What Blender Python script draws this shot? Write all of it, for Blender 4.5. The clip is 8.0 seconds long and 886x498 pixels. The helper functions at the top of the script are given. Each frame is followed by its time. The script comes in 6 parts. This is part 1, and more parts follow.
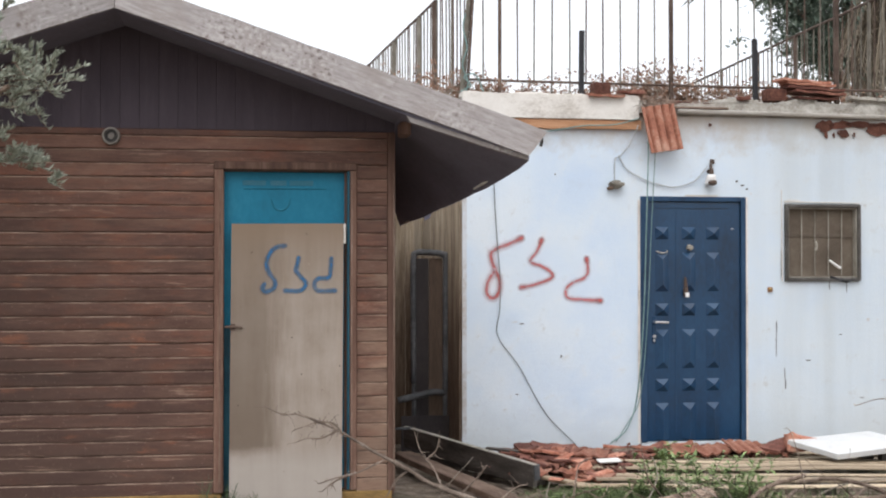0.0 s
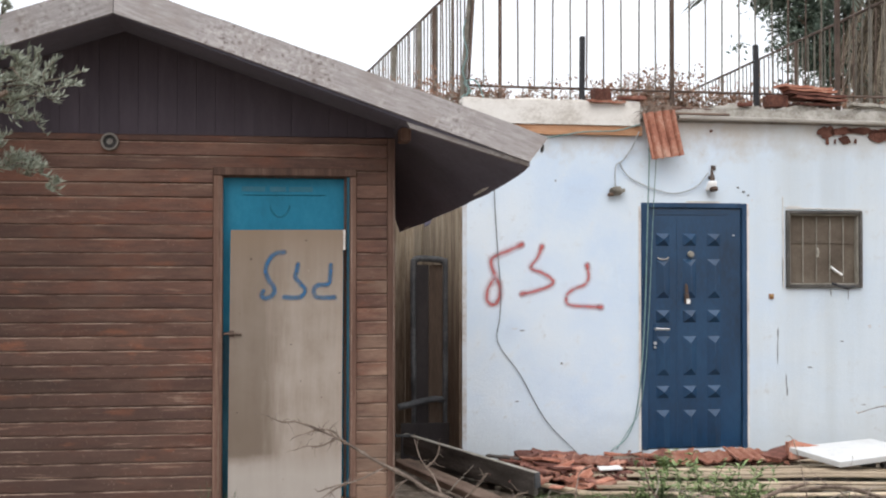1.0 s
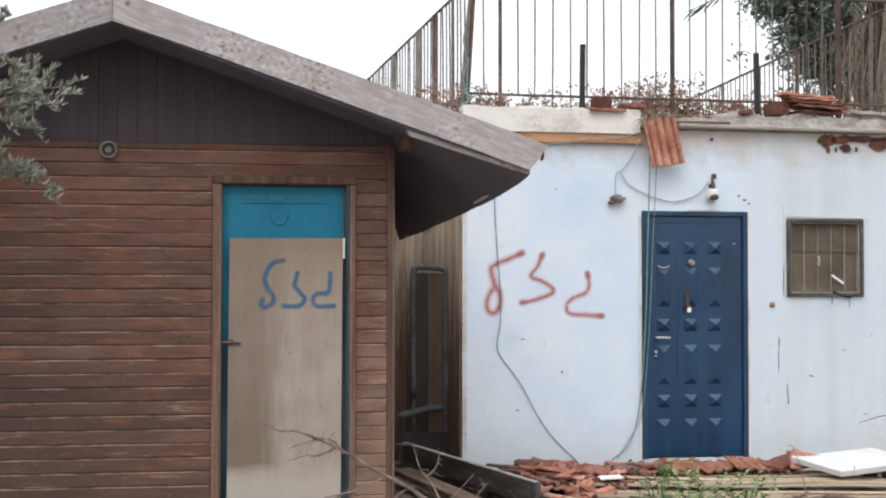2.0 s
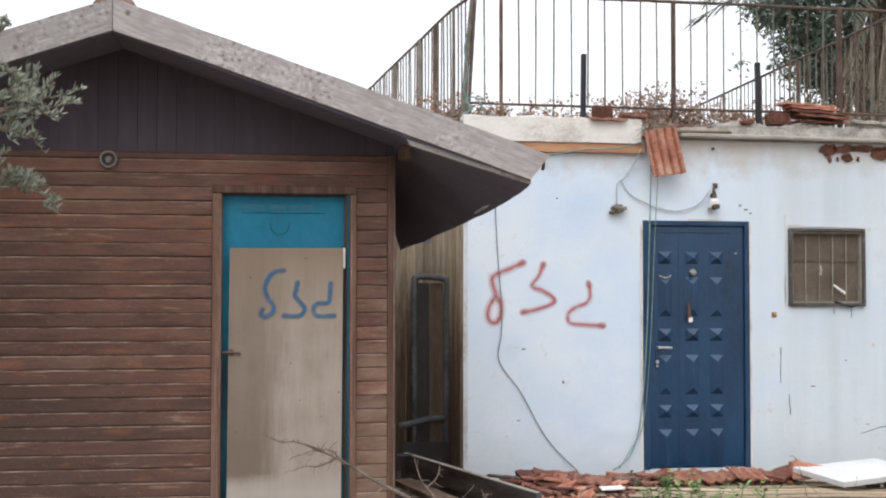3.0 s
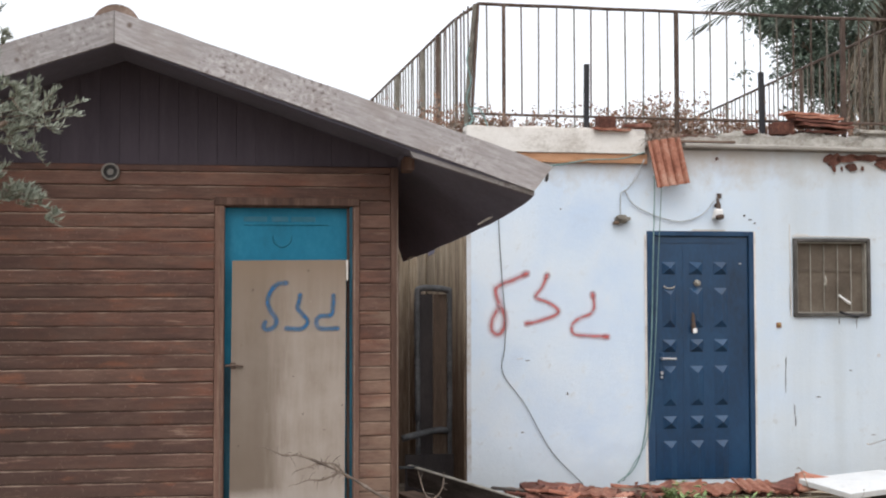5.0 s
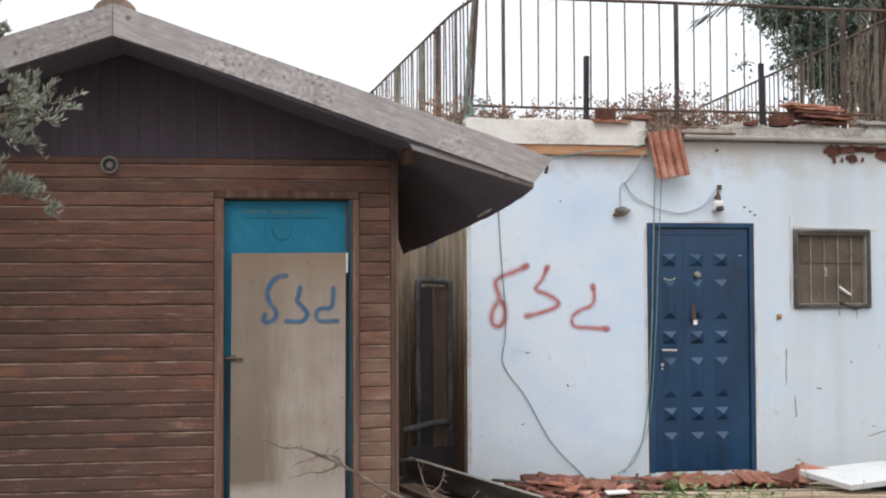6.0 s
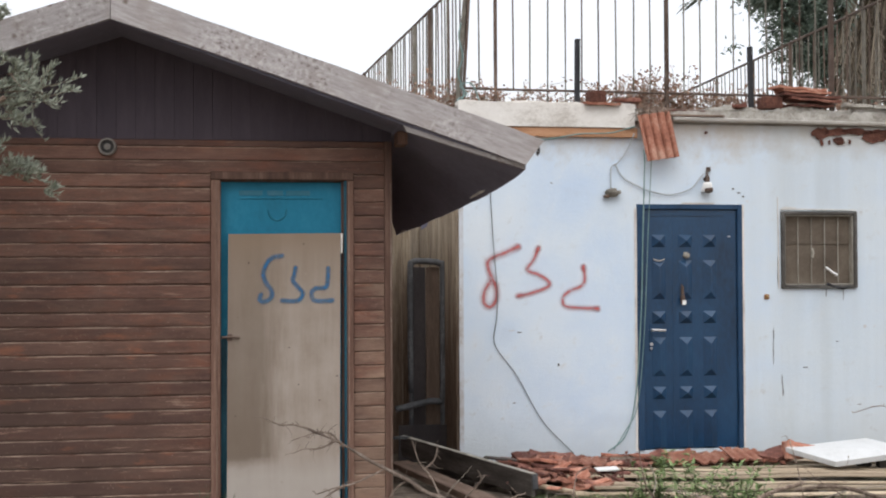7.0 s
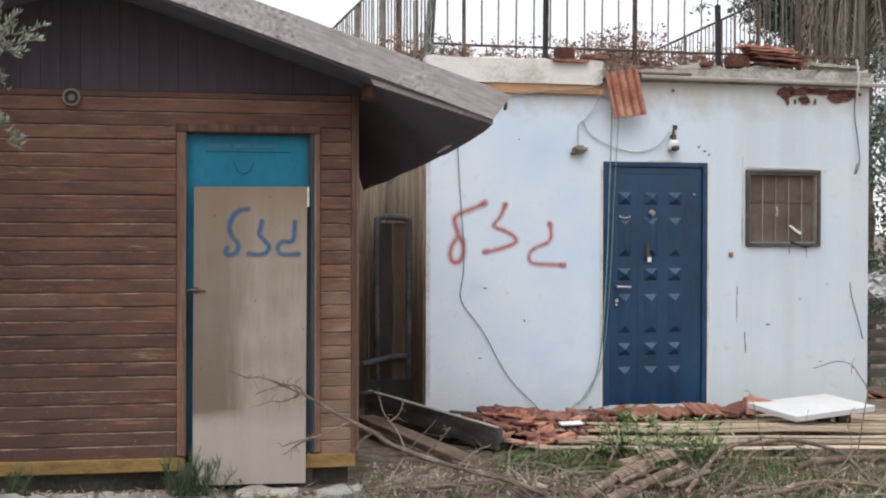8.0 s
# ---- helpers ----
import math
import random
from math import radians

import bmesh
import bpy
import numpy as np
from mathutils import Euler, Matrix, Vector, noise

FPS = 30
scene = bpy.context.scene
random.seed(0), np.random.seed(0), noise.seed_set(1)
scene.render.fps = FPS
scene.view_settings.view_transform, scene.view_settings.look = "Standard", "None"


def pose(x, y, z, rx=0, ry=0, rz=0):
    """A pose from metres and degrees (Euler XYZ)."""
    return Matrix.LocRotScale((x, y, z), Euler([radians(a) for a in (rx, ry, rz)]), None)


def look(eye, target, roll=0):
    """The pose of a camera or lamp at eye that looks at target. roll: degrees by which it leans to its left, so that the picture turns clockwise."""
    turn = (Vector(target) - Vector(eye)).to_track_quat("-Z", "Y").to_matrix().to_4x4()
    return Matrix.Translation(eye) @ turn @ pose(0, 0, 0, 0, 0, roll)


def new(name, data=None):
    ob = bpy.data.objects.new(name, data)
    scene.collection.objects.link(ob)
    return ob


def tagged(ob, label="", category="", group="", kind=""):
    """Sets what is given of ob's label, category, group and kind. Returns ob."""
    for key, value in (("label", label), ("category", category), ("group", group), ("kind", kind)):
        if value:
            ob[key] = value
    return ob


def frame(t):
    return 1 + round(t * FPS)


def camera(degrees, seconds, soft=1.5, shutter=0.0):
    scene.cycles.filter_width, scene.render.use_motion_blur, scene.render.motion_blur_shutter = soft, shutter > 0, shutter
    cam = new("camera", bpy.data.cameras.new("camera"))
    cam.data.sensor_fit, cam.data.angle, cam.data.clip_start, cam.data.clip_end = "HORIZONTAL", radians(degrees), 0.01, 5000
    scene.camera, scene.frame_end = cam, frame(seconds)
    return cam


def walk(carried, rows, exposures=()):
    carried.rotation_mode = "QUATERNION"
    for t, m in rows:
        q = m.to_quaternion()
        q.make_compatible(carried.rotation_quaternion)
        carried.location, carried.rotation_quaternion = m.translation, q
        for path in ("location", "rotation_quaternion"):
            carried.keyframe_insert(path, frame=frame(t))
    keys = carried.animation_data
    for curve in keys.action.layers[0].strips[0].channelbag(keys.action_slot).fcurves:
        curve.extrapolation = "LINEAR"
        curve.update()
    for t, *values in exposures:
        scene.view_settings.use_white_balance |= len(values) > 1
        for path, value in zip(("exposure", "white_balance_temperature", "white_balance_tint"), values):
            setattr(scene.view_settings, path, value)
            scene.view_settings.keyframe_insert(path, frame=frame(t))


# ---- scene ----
cam = camera(40.0, 8.0, soft=2.1)
# seconds, place, yaw, pitch and roll
ROWS = [
    (0, 0, 0, 1.62, 0, 0.771, 0),
    (0.5, -0.002, 0.024, 1.623, 0.002, 0.879, 0.025),
    (1, -0.002, 0.039, 1.623, -0.008, 1.058, 0.031),
    (1.5, -0.001, 0.054, 1.628, -0.01, 1.228, 0.043),
    (3, 0.006, 0.087, 1.629, 0.078, 1.878, 0.052),
    (3.5, 0.002, 0.099, 1.628, 0.09, 2.09, 0.023),
    (4, -0.001, 0.116, 1.646, 0.105, 2.185, -0.005),
    (4.5, -0.002, 0.121, 1.647, 0.136, 2.355, -0.045),
    (6, 0.01, 0.126, 1.645, 0.253, 1.963, -0.259),
    (6.5, 0.003, 0.038, 1.628, -0.03, 1.638, -0.336),
    (7, -0.009, 0.005, 1.631, -0.207, 1.126, -0.272),
    (7.5, -0.002, -0.008, 1.601, -0.188, 0.042, -0.283),
    (7.6, -0.002, -0.008, 1.6, -0.21, -0.373, -0.26),
    (7.7, -0.002, -0.008, 1.599, -0.215, -0.615, -0.2),
    (7.8, -0.002, -0.009, 1.598, -0.43, -0.868, -0.1),
    (7.9, -0.001, -0.009, 1.598, -0.79, -0.908, 0),
    (8, -0.001, -0.009, 1.597, -1.713, -0.767, 0.114),
]
walk(cam, [(t, pose(x, y, z, 90 + pitch, 0, yaw) @ pose(0, 0, 0, 0, 0, roll)) for t, x, y, z, yaw, pitch, roll in ROWS],
     exposures=[(0.0, 0.0), (4.5, -0.02), (6.0, -0.14), (7.0, -0.16), (8.0, -0.19)])

# ---- sky and sun: a bright, even overcast day ----
SKY, SUN = 2.0, 0.9
world = bpy.data.worlds.new("overcast_sky")
scene.world = world
world.use_nodes = True
wn, wl = world.node_tree.nodes, world.node_tree.links
wn.clear()
sky = wn.new("ShaderNodeTexSky")
sky.sky_type, sky.sun_disc = "NISHITA", False
sky.sun_elevation, sky.sun_rotation = radians(52), radians(200)
bg_sky, bg_cloud, bg_sum, w_out = (wn.new("ShaderNodeBackground"), wn.new("ShaderNodeBackground"), wn.new("ShaderNodeAddShader"), wn.new("ShaderNodeOutputWorld"))
bg_sky.inputs[1].default_value = 0.02
bg_cloud.inputs[1].default_value = SKY
w_tc, w_sep, w_ramp = wn.new("ShaderNodeTexCoord"), wn.new("ShaderNodeSeparateXYZ"), wn.new("ShaderNodeValToRGB")
wl.new(w_tc.outputs["Generated"], w_sep.inputs[0])
wl.new(w_sep.outputs[2], w_ramp.inputs[0])
w_ramp.color_ramp.elements[0].position, w_ramp.color_ramp.elements[0].color = 0.25, (0.55, 0.555, 0.575, 1)
w_ramp.color_ramp.elements[1].color = (1.28, 1.30, 1.345, 1)
wl.new(w_ramp.outputs[0], bg_cloud.inputs[0])
wl.new(sky.outputs[0], bg_sky.inputs[0])
wl.new(bg_sky.outputs[0], bg_sum.inputs[0])
wl.new(bg_cloud.outputs[0], bg_sum.inputs[1])
wl.new(bg_sum.outputs[0], w_out.inputs[0])
sun = new("sun", bpy.data.lights.new("sun", "SUN"))
sun.data.energy, sun.data.angle, sun.data.color = SUN, radians(40), (1.0, 0.965, 0.925)
sun.matrix_world = look((-4, -8, 16), (0, 6, 0))


# ---- materials ----
def nodes_of(name, rough=0.8, metal=0.0, spec=0.3):
    m = bpy.data.materials.new(name)
    m.use_nodes = True
    nt = m.node_tree
    b = nt.nodes["Principled BSDF"]
    b.inputs["Roughness"].default_value, b.inputs["Metallic"].default_value = rough, metal
    b.inputs["Specular IOR Level"].default_value = spec
    return m, nt.nodes, nt.links, b


def coords(n, l, stretch=(1, 1, 1)):
    """Object coordinates, stretched; every piece gets its own cut of the pattern."""
    tc, mp, oi, mul = n.new("ShaderNodeTexCoord"), n.new("ShaderNodeMapping"), n.new("ShaderNodeObjectInfo"), n.new("ShaderNodeMath")
    mp.inputs["Scale"].default_value = stretch
    mul.operation = "MULTIPLY"
    mul.inputs[1].default_value = 37.0
    l.new(tc.outputs["Object"], mp.inputs["Vector"])
    l.new(oi.outputs["Random"], mul.inputs[0])
    return mp.outputs[0], mul.outputs[0], oi.outputs["Random"], tc.outputs["Object"]


def noise_tex(n, l, vec, w, scale, detail=5.0, rough=0.6):
    t = n.new("ShaderNodeTexNoise")
    t.noise_dimensions = "4D"
    t.inputs["Scale"].default_value, t.inputs["Detail"].default_value, t.inputs["Roughness"].default_value = scale, detail, rough
    l.new(vec, t.inputs["Vector"])
    if w is not None:
        l.new(w, t.inputs["W"])
    return t.outputs["Fac"]


def ramp(n, l, fac, stops):
    r = n.new("ShaderNodeValToRGB")
    e = r.color_ramp.elements
    while len(e) < len(stops):
        e.new(0.5)
    for k, (p, c) in zip(e, stops):
        k.position, k.color = p, (*c, 1) if len(c) == 3 else c
    l.new(fac, r.inputs[0])
    return r.outputs[0]


def mixed(n, l, fac, a, b, kind="MIX"):
    m = n.new("ShaderNodeMix")
    m.data_type, m.blend_type = "RGBA", kind
    for sock, v in ((m.inputs[0], fac), (m.inputs[6], a), (m.inputs[7], b)):
        if isinstance(v, (int, float)):
            sock.default_value = v
        elif isinstance(v, tuple):
            sock.default_value = (*v, 1)
        else:
            l.new(v, sock)
    return m.outputs[2]


def math_node(n, l, op, a, b=0.5):
    m = n.new("ShaderNodeMath")
    m.operation = op
    m.use_clamp = False
    for sock, v in zip(m.inputs, (a, b)):
        if isinstance(v, (int, float)):
            sock.default_value = v
        else:
            l.new(v, sock)
    return m.outputs[0]


def bumped(n, l, b, height, strength=0.4, distance=0.01):
    bp = n.new("ShaderNodeBump")
    bp.inputs["Strength"].default_value, bp.inputs["Distance"].default_value = strength, distance
    l.new(height, bp.inputs["Height"])
    l.new(bp.outputs[0], b.inputs["Normal"])


def gray(v):
    return (v, v, v)


def worn(name, dark, base, light, scale=3.0, fine=40.0, stretch=(1, 1, 1), rough=0.85, metal=0.0, bump=0.4, dist=0.006, piece=0.25, spec=0.3):
    """A surface of three tones: broad stains, fine grain, and a tone of its own for each piece."""
    m, n, l, b = nodes_of(name, rough, metal, spec)
    vec, w, rnd, _ = coords(n, l, stretch)
    big, small = noise_tex(n, l, vec, w, scale, 6), noise_tex(n, l, vec, w, fine, 6, 0.7)
    both = math_node(n, l, "ADD", math_node(n, l, "MULTIPLY", big, 0.62), math_node(n, l, "MULTIPLY", small, 0.38))
    col = ramp(n, l, both, [(0.34, dark), (0.5, base), (0.67, light)])
    if piece:
        col = mixed(n, l, 1.0, col, ramp(n, l, rnd, [(0.0, gray(1 - piece)), (1.0, gray(1 + piece))]), "MULTIPLY")
    l.new(col, b.inputs["Base Color"])
    bumped(n, l, b, small, bump, dist)
    return m


def siding_material():
    """Brown stained boards: faded tones, rusty and sooty patches, upper edges worn pale with painted highlights."""
    m, n, l, b = nodes_of("brown_stained_siding", 0.7)
    vec, w, rnd, flat = coords(n, l, (0.6, 5, 7))
    grain, fine = noise_tex(n, l, vec, w, 6, 7, 0.68), noise_tex(n, l, vec, w, 24, 5, 0.7)
    sep = n.new("ShaderNodeSeparateXYZ")
    l.new(flat, sep.inputs[0])
    span = n.new("ShaderNodeMapping")
    span.inputs["Scale"].default_value = (0.8, 1, 2.4)
    l.new(flat, span.inputs["Vector"])
    rusty = noise_tex(n, l, span.outputs[0], math_node(n, l, "MULTIPLY", rnd, 0.6), 2.6, 6, 0.68)
    sooty = noise_tex(n, l, span.outputs[0], math_node(n, l, "MULTIPLY", rnd, 0.9), 1.9, 6, 0.66)
    faded = noise_tex(n, l, span.outputs[0], math_node(n, l, "ADD", math_node(n, l, "MULTIPLY", rnd, 0.8), 5.0), 2.2, 6, 0.7)
    col = ramp(n, l, grain, [(0.3, (0.078, 0.040, 0.030)), (0.5, (0.118, 0.062, 0.046)), (0.7, (0.165, 0.094, 0.071))])
    col = mixed(n, l, ramp(n, l, faded, [(0.46, gray(0)), (0.66, gray(0.62))]), col, (0.215, 0.130, 0.095))
    col = mixed(n, l, ramp(n, l, rusty, [(0.50, gray(0)), (0.66, gray(0.6))]), col, (0.205, 0.076, 0.043))
    col = mixed(n, l, ramp(n, l, sooty, [(0.50, gray(0)), (0.64, gray(0.66))]), col, (0.066, 0.036, 0.031))
    # darker towards the low left end, with a ragged edge
    low_left = math_node(n, l, "ADD", math_node(n, l, "ADD", sep.outputs[0], sep.outputs[2]), math_node(n, l, "MULTIPLY", math_node(n, l, "SUBTRACT", sooty, 0.5), 4.0))
    col = mixed(n, l, ramp(n, l, math_node(n, l, "ADD", math_node(n, l, "MULTIPLY", low_left, 0.3), 0.8), [(0.20, gray(0.8)), (0.75, gray(0))]), col, (0.058, 0.036, 0.029))
    # flaked and sun-bleached towards the door post and the foot
    bleach = math_node(n, l, "SUBTRACT", math_node(n, l, "ADD", math_node(n, l, "MULTIPLY", sep.outputs[0], 1.1), 1.66), math_node(n, l, "MULTIPLY", sep.outputs[2], 0.5))
    bleach = math_node(n, l, "ADD", bleach, math_node(n, l, "MULTIPLY", math_node(n, l, "SUBTRACT", faded, 0.5), 2.2))
    col = mixed(n, l, ramp(n, l, bleach, [(0.38, gray(0)), (0.86, gray(0.8))]), col, (0.265, 0.182, 0.133))
    scrape = noise_tex(n, l, vec, w, 2.6, 7, 0.74)
    col = mixed(n, l, ramp(n, l, scrape, [(0.60, gray(0)), (0.68, gray(0.7))]), col, (0.34, 0.235, 0.175))
    orange = noise_tex(n, l, span.outputs[0], math_node(n, l, "ADD", rnd, 9.0), 3.4, 5, 0.6)
    col = mixed(n, l, ramp(n, l, orange, [(0.60, gray(0)), (0.72, gray(0.6))]), col, (0.29, 0.11, 0.055))
    col = mixed(n, l, ramp(n, l, fine, [(0.34, gray(0.45)), (0.50, gray(0))]), col, (0.065, 0.037, 0.03))
    speck = noise_tex(n, l, flat, w, 60, 4, 0.7)
    col = mixed(n, l, ramp(n, l, speck, [(0.60, gray(0)), (0.72, gray(0.5))]), col, (0.33, 0.25, 0.2))
    # the upper edge of each board: worn wood plus a painted highlight, in broken lengths
    lap = math_node(n, l, "FRACT", math_node(n, l, "MULTIPLY", math_node(n, l, "SUBTRACT", sep.outputs[2], 0.187), 1 / 0.0863))
    lip = math_node(n, l, "ADD", lap, math_node(n, l, "MULTIPLY", math_node(n, l, "SUBTRACT", fine, 0.5), 0.22))
    lip_breaks = noise_tex(n, l, flat, w, 3.0, 6, 0.72)
    lip = math_node(n, l, "MULTIPLY", ramp(n, l, lip, [(0.865, gray(0)), (0.92, gray(1))]), ramp(n, l, lip_breaks, [(0.43, gray(0.06)), (0.61, gray(0.95))]))
    col = mixed(n, l, lip, col, (0.40, 0.30, 0.238))
    col = mixed(n, l, 1.0, col, ramp(n, l, rnd, [(0.0, (0.80, 0.77, 0.76)), (1.0, (1.2, 1.14, 1.11))]), "MULTIPLY")
    l.new(col, b.inputs["Base Color"])
    bumped(n, l, b, math_node(n, l, "ADD", grain, fine), 0.5, 0.004)
    return m


def barge_material():
    """Weathered grey paint over timber: lengthwise grain, knots, flaking to dark and bare wood."""
    m, n, l, b = nodes_of("flaking_grey_paint", 0.8)
    rot = n.new("ShaderNodeMapping")
    vec0, w, rnd, flat = coords(n, l)
    slope, mir = n.new("ShaderNodeSeparateXYZ"), n.new("ShaderNodeCombineXYZ")
    l.new(flat, slope.inputs[0])
    run = math_node(n, l, "ABSOLUTE", math_node(n, l, "ADD", slope.outputs[0], 1.998))
    l.new(run, mir.inputs[0])
    l.new(math_node(n, l, "ADD", slope.outputs[2], math_node(n, l, "MULTIPLY", run, 0.345)), mir.inputs[2])
    rot.inputs["Scale"].default_value = (1.1, 1, 7)
    l.new(mir.outputs[0], rot.inputs["Vector"])
    along = rot.outputs[0]
    grain, patch = noise_tex(n, l, along, w, 7, 8, 0.75), noise_tex(n, l, flat, w, 4, 5, 0.7)
    col = ramp(n, l, grain, [(0.3, (0.225, 0.20, 0.195)), (0.52, (0.335, 0.308, 0.303)), (0.7, (0.44, 0.412, 0.405))])
    col = mixed(n, l, ramp(n, l, patch, [(0.46, gray(0)), (0.62, gray(0.55))]), col, (0.255, 0.218, 0.20))
    flake_a, flake_b = noise_tex(n, l, flat, w, 34, 4, 0.6), noise_tex(n, l, flat, w, 2.1, 4)
    chipped = math_node(n, l, "MULTIPLY", ramp(n, l, flake_a, [(0.57, gray(0)), (0.63, gray(0.8))]), ramp(n, l, flake_b, [(0.46, gray(0.08)), (0.56, gray(1))]))
    bright = math_node(n, l, "MULTIPLY", ramp(n, l, flake_a, [(0.40, gray(0.4)), (0.47, gray(0))]), ramp(n, l, flake_b, [(0.46, gray(0.0)), (0.54, gray(1))]))
    col = mixed(n, l, bright, col, (0.56, 0.53, 0.515))
    col = mixed(n, l, chipped, col, (0.13, 0.10, 0.088))
    knots = n.new("ShaderNodeTexVoronoi")
    knots.inputs["Scale"].default_value = 3.6
    squash = n.new("ShaderNodeMapping")
    squash.inputs["Scale"].default_value = (1.0, 0.2, 1.0)
    l.new(flat, squash.inputs["Vector"])
    l.new(squash.outputs[0], knots.inputs["Vector"])
    col = mixed(n, l, ramp(n, l, knots.outputs["Distance"], [(0.04, gray(0.85)), (0.085, gray(0))]), col, (0.105, 0.07, 0.052))
    col = mixed(n, l, 1.0, col, ramp(n, l, rnd, [(0.0, gray(0.9)), (1.0, gray(1.12))]), "MULTIPLY")
    l.new(col, b.inputs["Base Color"])
    bumped(n, l, b, math_node(n, l, "ADD", grain, chipped), 0.6, 0.004)
    return m


def wall_material():
    """Pale blue limewash over rough render: cloudy, with thin drips, scuffs and grime flecks."""
    m, n, l, b = nodes_of("pale_blue_limewash", 0.9, spec=0.15)
    vec, w, rnd, flat = coords(n, l, (1, 1, 1))
    cloud, fine = noise_tex(n, l, flat, None, 1.1, 5), noise_tex(n, l, flat, None, 55, 6, 0.7)
    patch = noise_tex(n, l, flat, None, 4.5, 7, 0.7)
    mp = n.new("ShaderNodeMapping")
    mp.inputs["Scale"].default_value = (9, 1, 0.55)
    l.new(flat, mp.inputs["Vector"])
    drip = noise_tex(n, l, mp.outputs[0], None, 2.6, 6, 0.6)
    blotch = noise_tex(n, l, flat, None, 2.3, 8, 0.68)
    col = ramp(n, l, cloud, [(0.32, (0.55, 0.655, 0.79)), (0.5, (0.625, 0.71, 0.80)), (0.68, (0.70, 0.755, 0.80))])
    col = mixed(n, l, ramp(n, l, blotch, [(0.46, gray(0)), (0.62, gray(0.32))]), col, (0.69, 0.74, 0.775))
    col = mixed(n, l, ramp(n, l, patch, [(0.56, gray(0)), (0.66, gray(0.35))]), col, (0.71, 0.735, 0.75))
    col = mixed(n, l, ramp(n, l, blotch, [(0.30, gray(0.35)), (0.42, gray(0.0))]), col, (0.52, 0.58, 0.66))
    col = mixed(n, l, ramp(n, l, drip, [(0.62, gray(0)), (0.78, gray(0.3))]), col, (0.52, 0.505, 0.48))
    sep = n.new("ShaderNodeSeparateXYZ")
    l.new(flat, sep.inputs[0])
    foot = math_node(n, l, "ADD", sep.outputs[2], math_node(n, l, "MULTIPLY", math_node(n, l, "SUBTRACT", patch, 0.5), 0.7))
    col = mixed(n, l, ramp(n, l, foot, [(0.15, gray(0.4)), (0.5, gray(0.0))]), col, (0.52, 0.52, 0.50))
    head = math_node(n, l, "SUBTRACT", foot, 2.0)
    col = mixed(n, l, ramp(n, l, head, [(0.56, gray(0.0)), (0.76, gray(0.55)), (0.90, gray(0.9))]), col, (0.45, 0.385, 0.32))
    # vertical streaks of grime, greyer towards the far end of the wall
    far_grey = math_node(n, l, "ADD", sep.outputs[0], math_node(n, l, "MULTIPLY", math_node(n, l, "SUBTRACT", cloud, 0.5), 1.6))
    far_grey = ramp(n, l, math_node(n, l, "MULTIPLY", far_grey, 0.25), [(0.56, gray(0)), (0.76, gray(1))])
    runs = ramp(n, l, noise_tex(n, l, mp.outputs[0], None, 0.42, 5, 0.55), [(0.36, gray(0.28)), (0.66, gray(0.62))])
    col = mixed(n, l, math_node(n, l, "MULTIPLY", far_grey, runs), col, (0.47, 0.50, 0.508))
    smear = math_node(n, l, "MULTIPLY", ramp(n, l, noise_tex(n, l, flat, None, 9, 8, 0.75), [(0.56, gray(0)), (0.67, gray(0.7))]), ramp(n, l, cloud, [(0.44, gray(0)), (0.6, gray(1))]))
    col = mixed(n, l, smear, col, (0.46, 0.46, 0.455))
    flecks = math_node(n, l, "MULTIPLY", ramp(n, l, fine, [(0.62, gray(0)), (0.72, gray(0.6))]), ramp(n, l, patch, [(0.55, gray(0)), (0.66, gray(1))]))
    col = mixed(n, l, flecks, col, (0.30, 0.28, 0.27))
    l.new(col, b.inputs["Base Color"])
    bumped(n, l, b, math_node(n, l, "ADD", fine, math_node(n, l, "MULTIPLY", patch, 1.5)), 0.35, 0.01)
    return m


